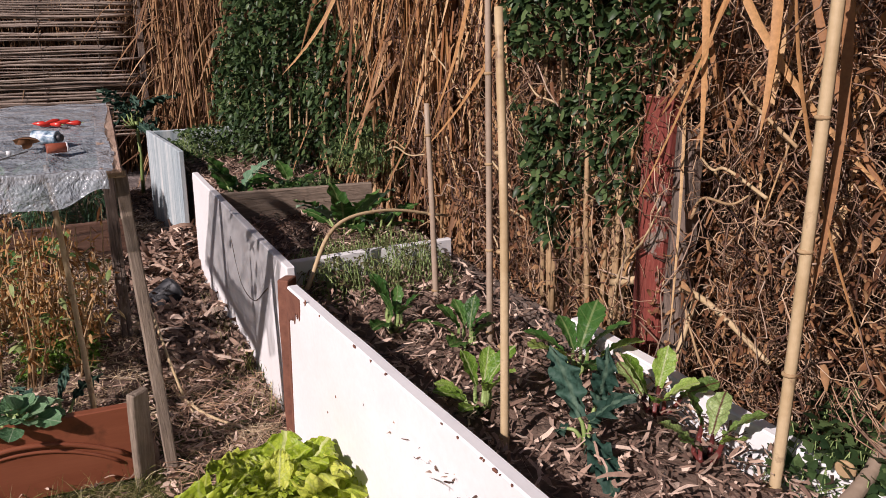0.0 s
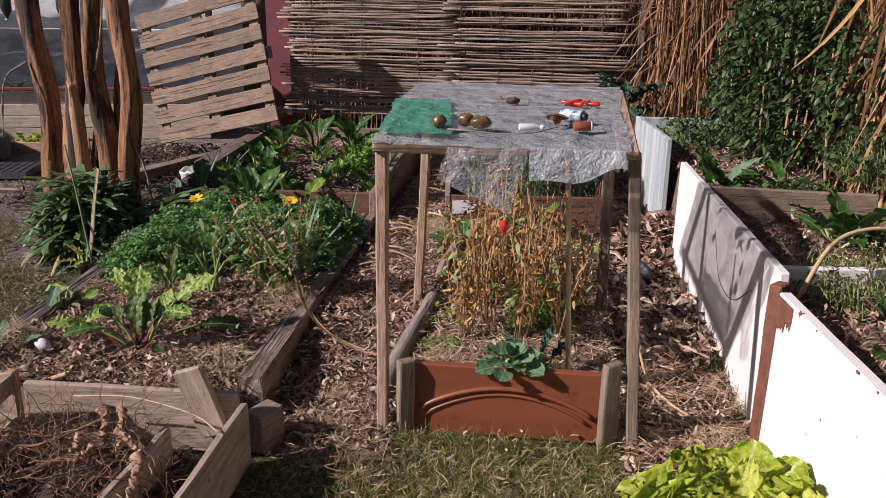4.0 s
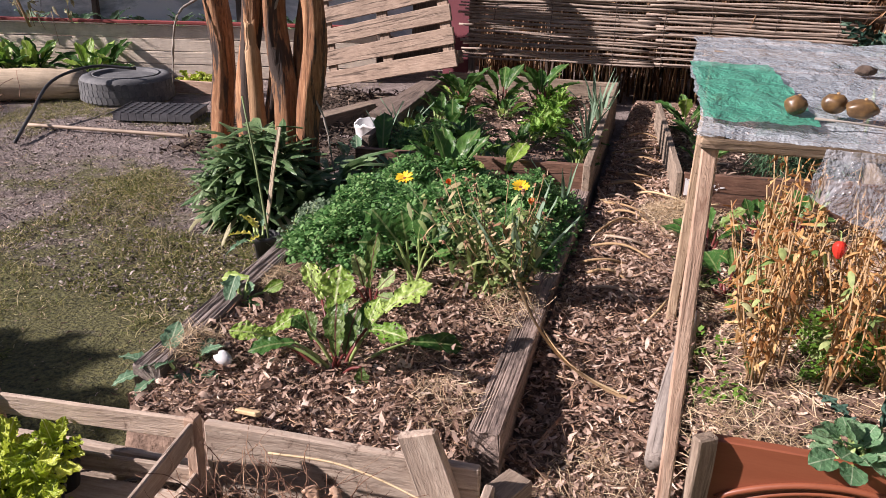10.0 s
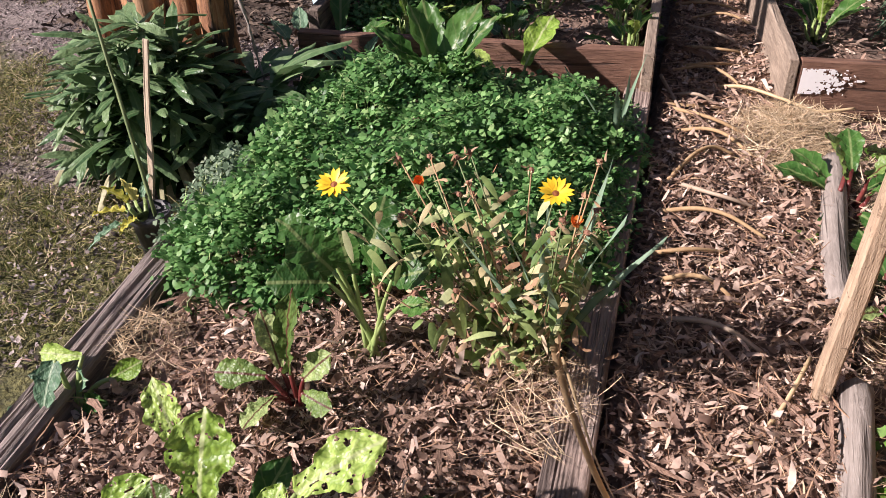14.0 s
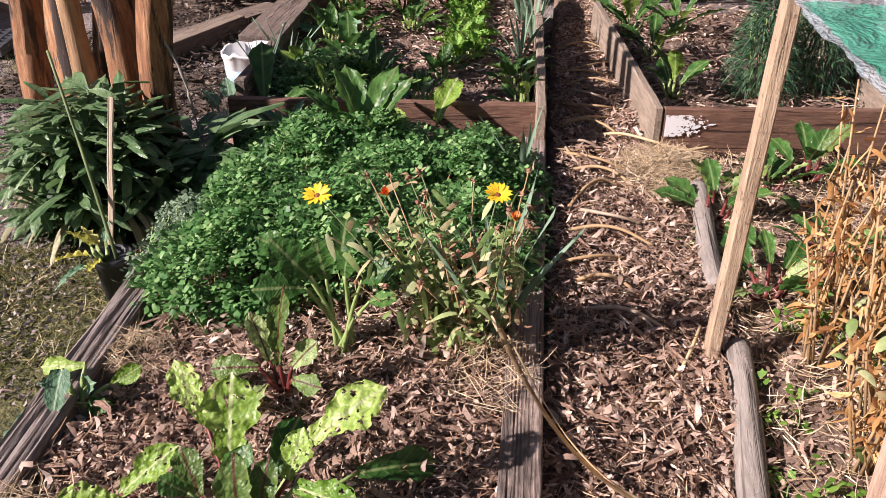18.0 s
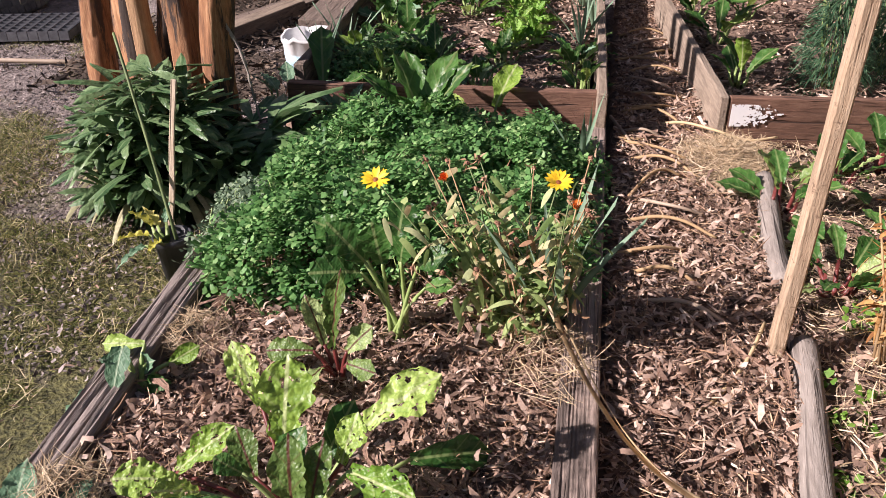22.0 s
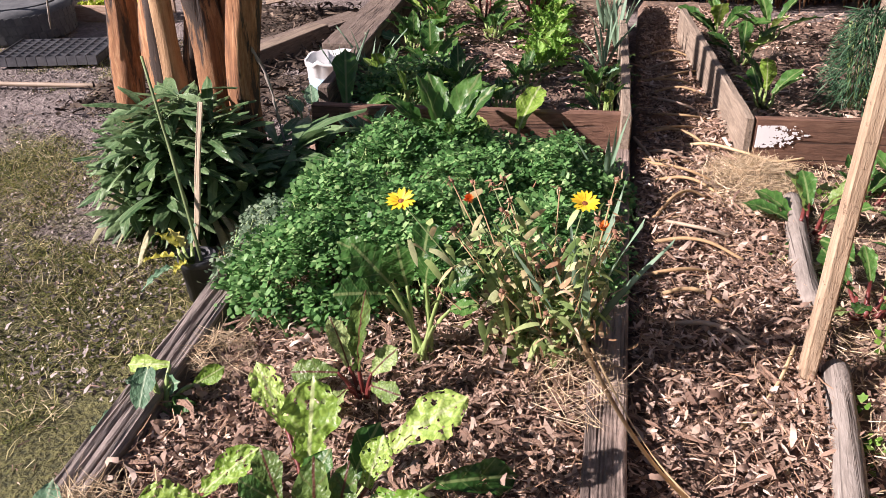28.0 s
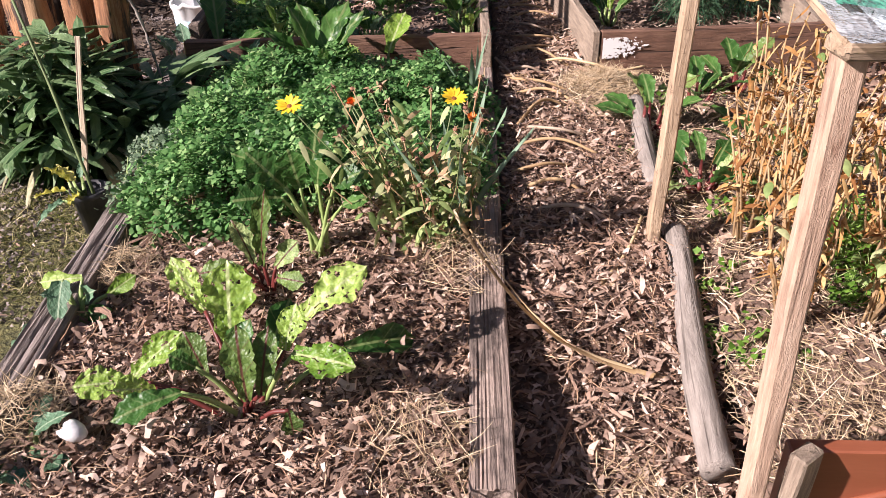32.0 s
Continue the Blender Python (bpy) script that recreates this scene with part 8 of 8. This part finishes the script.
def thicket():
    Q, t = stems(560, 2.66, 3.3, 0.1, 5.3, 1.5, 2.6, 0.004, 0.009, 0.08)
    stuff("reed_stems", t, M_REED, "dense stand of tall dry reed stems", "reeds")
    stuff("reed_leaves", hanging(Q, 3800, 0.15, 0.5, 0.005, 0.014), M_REED, "long hanging dry reed leaves", "reeds")
    Q, t = stems(170, 2.7, 3.3, -2.4, 0.1, 1.2, 2.4, 0.004, 0.008, 0.16)
    stuff("reed_stems", t, M_TWIG, "sparse leaning dead stems among the vines", "reeds")
    stuff("reed_leaves", hanging(Q, 1500, 0.15, 0.45, 0.008, 0.02), M_REED, "dry reed leaves caught in the vines", "reeds")
    Q, t = stems(190, 2.40, 2.68, 0.62, 2.15, 1.5, 2.5, 0.005, 0.011, 0.07)
    stuff("reed_stems", t, M_REEDGOLD, "golden upright reed stems in a bunch", "reeds")
    stuff("reed_leaves", hanging(Q, 900, 0.25, 0.75, 0.008, 0.024, (-1.3, -0.5)), M_REEDGOLD, "broad golden reed leaves hanging down", "reeds")
    Q, t = stems(230, 1.62, 2.5, 3.75, 5.0, 1.4, 2.4, 0.004, 0.010, 0.09)
    stuff("reed_stems", t, M_REEDGOLD, "brown reeds beside the cane screen", "reeds")
    stuff("reed_leaves", hanging(Q, 1100, 0.2, 0.7, 0.006, 0.018), M_REED, "dry reed leaves beside the cane screen", "reeds")
    # added stand of reeds that keeps the gaps between the canes dark
    Q, t = stems(520, -1.45, 1.7, 4.95, 5.7, 1.3, 2.3, 0.005, 0.010, 0.09)
    stuff("reed_stems", t, M_REED, "reeds added behind the cane screen to darken its gaps", "reeds")
    stuff("reed_leaves", hanging(Q, 2200, 0.15, 0.5, 0.008, 0.02), M_REED, "dry reed leaves added behind the cane screen to darken its gaps", "reeds")
    sets = []
    for cy, cx, cz, q in ((-0.85, 2.33, 1.62, 7), (-0.98, 2.34, 1.6, 5), (-1.15, 2.36, 1.6, 3), (0.9, 2.42, 1.75, 20), (1.4, 2.42, 1.8, 16), (-1.02, 2.5, 1.6, 5), (0.55, 2.46, 1.6, 10), (0.75, 2.38, 1.55, 14), (1.15, 2.36, 1.6, 16), (1.7, 2.38, 1.6, 12), (-0.7, 2.42, 1.5, 3), (0.35, 2.4, 1.5, 8)):
        P = np.array([[cx, cy, cz]]) + rng.normal(0, 1, (q, 3)) * [0.04, 0.08, 0.12]
        D = np.stack([rng.normal(-0.05, 0.08, q), rng.normal(0, 0.2, q), np.full(q, -1.0)], 1)
        sets.append(ribbons(P, D, rng.uniform(0.4, 0.85, q), rng.uniform(0.01, 0.024, q), 0.05, 8, 0.15, 0.15, sweep=rng.normal(0, 0.22, q)))
    stuff("reed_sheaths", sets, M_REEDPALE, "broad golden reed leaves hanging in bunches", "reeds")
    n, k = 5200, 8
    y, x = rng.uniform(-2.0, 4.2, n), 2.33 + 0.5 * rng.random(n)
    z = rng.random(n) ** 1.25 * 1.45 + 0.04
    turn = rng.normal(0, 1, (n, 1, 3)) * [0.4, 1.0, 1.0]
    step = np.cumsum(turn * 0.03 + rng.normal(0, 1, (n, k, 3)) * [0.014, 0.026, 0.026], axis=1)
    Q = np.stack([x, y, z], 1)[:, None, :] + step
    Q[:, :, 2] = np.maximum(Q[:, :, 2], 0.02)
    Q[:, :, 0] = np.maximum(Q[:, :, 0], 2.30)
    stuff("dead_vines", tubes(Q, rng.uniform(0.0012, 0.0034, (n, 1)) * np.ones((1, k)), 3), M_TWIG, "tangle of dead vines and thin twigs", "vines")
    n, k = 4200, 10
    y, x = rng.uniform(-2.0, 0.4, n), 2.34 + 0.3 * rng.random(n)
    z = rng.random(n) ** 1.1 * 1.5 + 0.04
    turn = rng.normal(0, 1, (n, 1, 3)) * [0.4, 1.0, 1.0]
    Q = np.stack([x, y, z], 1)[:, None, :] + np.cumsum(turn * 0.018 + rng.normal(0, 1, (n, k, 3)) * [0.012, 0.02, 0.02], axis=1)
    Q[:, :, 2] = np.maximum(Q[:, :, 2], 0.02)
    Q[:, :, 0] = np.maximum(Q[:, :, 0], 2.31)
    stuff("dead_vines", tubes(Q, rng.uniform(0.0008, 0.002, (n, 1)) * np.ones((1, k)), 3), M_SHRED, "mesh of fine pale dead tendrils", "vines")
    m = 15000
    y, x = rng.uniform(-2.0, 4.2, m), rng.uniform(2.34, 2.85, m)
    z = rng.random(m) ** 1.5 * 1.4 + 0.03
    D = rng.normal(0, 1, (m, 3)) * [0.8, 1, 0.7] - [0, 0, 0.4]
    stuff("withered_leaves", ribbons(np.stack([x, y, z], 1), D, rng.uniform(0.012, 0.042, m), rng.uniform(0.007, 0.02, m), rng.uniform(0, 0.9, m), 3, 0.4, 0.35), M_DRYLEAF, "withered brown leaves hanging in the thicket", "leaves")
    m = 7000
    P = np.stack([rng.uniform(2.32, 2.5, m), rng.uniform(-1.7, 0.7, m), rng.random(m) ** 0.9 * 1.2 + 0.08], 1)
    clump = np.array([noise.noise((p[1] * 5, p[2] * 5, 9.0)) for p in P])
    P = P[clump > -0.1]
    m = len(P)
    stuff("withered_leaves", ribbons(P, rng.normal(0, 1, (m, 3)) * [0.7, 1, 0.8] - [0.3, 0, 0.4], rng.uniform(0.012, 0.032, m), rng.uniform(0.006, 0.016, m), rng.uniform(-0.5, 1.2, m), 4, 0.3, 0.35, sweep=rng.normal(0, 0.5, m)), M_DRYLEAF, "crumpled brown leaves caught in the vines", "leaves")
    for k in range(26):
        yy = rng.uniform(-1.5, 1.6)
        P = np.array([2.33 + 0.05 * rng.random(), yy, rng.uniform(0.1, 1.1)])
        d = np.array([rng.normal(0, 0.05), rng.normal(0, 1), rng.normal(0.6, 0.8)])
        d /= np.linalg.norm(d)
        L = rng.uniform(0.2, 0.6)
        stick("vine", [tuple(P), tuple(P + d * L * 0.4 + [0, 0.04, 0.02]), tuple(P + d * L * 0.75 + [-0.03, -0.02, 0.0]), tuple(np.maximum(P + d * L, [2.3, -9, 0.05]))], 0.0045, 0.0025, M_CANE if k % 2 else M_DRYSTEM, "pale bare vine in front of the thicket", "vine")


M_REEDPALE = litter("golden reed leaves", [(0.0, (0.28, 0.125, 0.05)), (0.5, (0.5, 0.27, 0.11)), (1.0, (0.68, 0.46, 0.24))], 0.6, 0.15)
thicket()


def shrub(name, label, blobs, n, size, seed, wide=0.5):
    """An evergreen shrub: woody stems, and small leaves in clumps with gaps."""
    t = thing(name, pose(0, 0, 0), label, "shrub")
    P = []
    tot = sum(b[3] * b[4] * b[5] for b in blobs)
    for cx, cy, cz, rx, ry, rz in blobs:
        k = int(n * rx * ry * rz / tot)
        d = rng.normal(0, 1, (k, 3))
        d /= np.linalg.norm(d, axis=1)[:, None]
        q = rng.uniform(0.65, 1.08, (k, 1))
        P.append(np.array([cx, cy, cz]) + d * q * [rx, ry, rz])
    P = np.concatenate(P)
    d = np.array([noise.noise((p[0] * 5 + seed, p[1] * 5, p[2] * 5)) for p in P])
    P = P[(d > -0.22) & (P[:, 2] > 0.05)]
    m = len(P)
    D = np.stack([rng.normal(-0.4, 0.6, m), rng.normal(-0.1, 0.7, m), rng.normal(-0.25, 0.6, m)], 1)
    v, f = ribbons(P, D, rng.uniform(0.7, 1.3, m) * size, size * wide, rng.uniform(0, 0.4, m), 3, 0.15, 0.1)
    part("leaves", mesh_of("leaves", v, f, M_IVY), None, t, kind="stuff")
    for cx, cy, cz, rx, ry, rz in blobs:
        for k in range(4):
            a = rng.uniform(-0.5, 0.5, 3) * [rx, ry, rz]
            part("stem", stem_mesh("stem", [(cx + a[0] * 0.3, cy + a[1] * 0.3, 0.0), (cx + a[0], cy + a[1], cz * 0.6), (cx + a[0] * 1.3, cy + a[1] * 1.2, cz + rz * 0.6)], 0.012, 0.004, M_DRYSTEM, 6), None, t)


shrub("evergreen_shrub", "dense dark evergreen shrub behind the white bed", [(2.15, 2.6, 0.95, 0.35, 0.62, 0.62), (2.3, 2.9, 1.5, 0.4, 0.5, 0.5), (2.35, 1.9, 0.9, 0.25, 0.35, 0.35), (2.2, 3.3, 0.7, 0.35, 0.5, 0.4)], 15000, 0.042, 2.0)
shrub("ivy", "dark green ivy climbing through the dry reeds", [(2.38, -0.08, 1.3, 0.13, 0.28, 0.42), (2.38, -0.38, 1.3, 0.12, 0.22, 0.36), (2.4, -0.12, 0.85, 0.12, 0.22, 0.26), (2.42, -0.25, 1.65, 0.16, 0.45, 0.25), (2.42, -0.4, 0.95, 0.1, 0.16, 0.22), (2.4, -0.62, 1.4, 0.1, 0.14, 0.2)], 9500, 0.029, 5.0, 0.75)
for cx, cy, cz in ((2.0, 1.55, 0.5), (2.3, 1.5, 0.75), (1.75, 3.1, 0.55), (2.4, -1.3, 0.5)):
    herb_patch("weed_clump", "green weeds creeping out of the thicket", cx - 0.2, cx + 0.2, cy - 0.2, cy + 0.2, cz - 0.15, cz + 0.05, 260, 0.03, M_IVY, "weed", seed=cx * 3)
tall_kale = plant("kale_plant", (1.42, 4.0, 0.5), "tall dark kale against the cane screen", "vegetable plant", KALE, ring(14, 10, 75, 0.12, 0.26, 77, 1.0), STALK_GREEN)

part("stem", stem_mesh("stem", [(0, 0, -0.5), (0.01, 0, -0.2), (0, 0, 0.05)], 0.014, 0.012, M_STEM, 7), None, tall_kale)
post = thing("post", pose(2.375, -0.6, 0), "weathered post with peeling red paint in the thicket", "post")
plank("red_face", (0, 0, 0), (0, 0.01, 1.12), 0.11, 0.03, M_REDFLAKE, post, roll=90)
plank("wood_face", (0.02, -0.09, 0), (0.02, -0.085, 1.05), 0.06, 0.05, M_WOOD_GREY, post, roll=90)

# added bush, out of view, shaped to throw the lawn's dappled shadow
shrub("hedge_bush", "unseen leafy bush added to cast shade on the lawn", [(-3.7, -0.88, 0.8, 0.3, 0.34, 0.8), (-3.65, -1.2, 0.9, 0.3, 0.35, 0.85), (-3.65, -1.52, 0.85, 0.3, 0.32, 0.8)], 11000, 0.07, 7.0, 0.7)
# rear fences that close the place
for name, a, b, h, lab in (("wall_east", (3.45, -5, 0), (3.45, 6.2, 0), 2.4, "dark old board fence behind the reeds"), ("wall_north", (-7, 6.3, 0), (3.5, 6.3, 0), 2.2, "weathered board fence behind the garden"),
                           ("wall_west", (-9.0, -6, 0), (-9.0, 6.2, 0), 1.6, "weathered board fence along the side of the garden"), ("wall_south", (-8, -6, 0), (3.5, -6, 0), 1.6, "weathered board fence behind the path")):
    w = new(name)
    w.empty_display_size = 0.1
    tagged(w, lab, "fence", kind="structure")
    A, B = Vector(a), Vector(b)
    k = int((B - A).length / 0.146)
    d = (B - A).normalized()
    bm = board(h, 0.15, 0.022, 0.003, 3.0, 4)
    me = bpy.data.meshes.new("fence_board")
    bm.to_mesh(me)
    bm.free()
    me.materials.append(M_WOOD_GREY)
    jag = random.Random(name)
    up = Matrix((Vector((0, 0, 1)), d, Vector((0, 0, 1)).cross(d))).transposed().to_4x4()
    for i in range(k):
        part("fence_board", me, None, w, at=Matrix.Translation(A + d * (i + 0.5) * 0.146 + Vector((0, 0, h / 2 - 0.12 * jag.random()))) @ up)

# bark strips and long chips that lie loose on the path and on the bed
def loose_pieces(name, owner, count, x0, x1, y0, y1, height, l0, l1, w0, w1, material, seed):
    r = random.Random(seed)
    kinds = []
    for q in range(10):
        v, f = shards(np.zeros((1, 3)) - [[0.5, 0, 0]], np.array([[1.0, 0.0, 0.0001]]), np.array([1.0]), np.array([r.uniform(0.08, 0.2)]), np.array([r.uniform(-0.14, 0.14)]))
        kinds.append(mesh_of(name, v, f, material, False))
    for k in range(count):
        x, y, L = r.uniform(x0, x1), r.uniform(y0, y1), l0 + (l1 - l0) * r.random() ** 1.8
        part(name, kinds[k % 10], None, owner, at=pose(x, y, height(x, y) + r.uniform(0.012, 0.03), r.uniform(-25, 25), r.uniform(-9, 9), r.uniform(0, 360)) @ Matrix.Diagonal((L, r.uniform(w0, w1) * 7, L, 1)))


M_STRIP = wood("dry bark strip", (0.13, 0.075, 0.052), (0.3, 0.19, 0.135), (0.54, 0.39, 0.29), 0.5, 0.85)
loose_pieces("bark_strip", bpy.data.objects["path"], 280, -0.01, 0.36, 0.0, 3.6, lambda x, y: path_z(y), 0.05, 0.22, 0.006, 0.013, M_STRIP, 31)
left_soil = [o for o in bpy.data.objects if o.name.startswith("soil") and o.parent and o.parent.name == "raised_bed"][0]
loose_pieces("wood_chip", left_soil, 200, -0.95, -0.13, -0.1, 0.85, lambda x, y: 0.155, 0.03, 0.1, 0.006, 0.014, M_STRIP, 32)
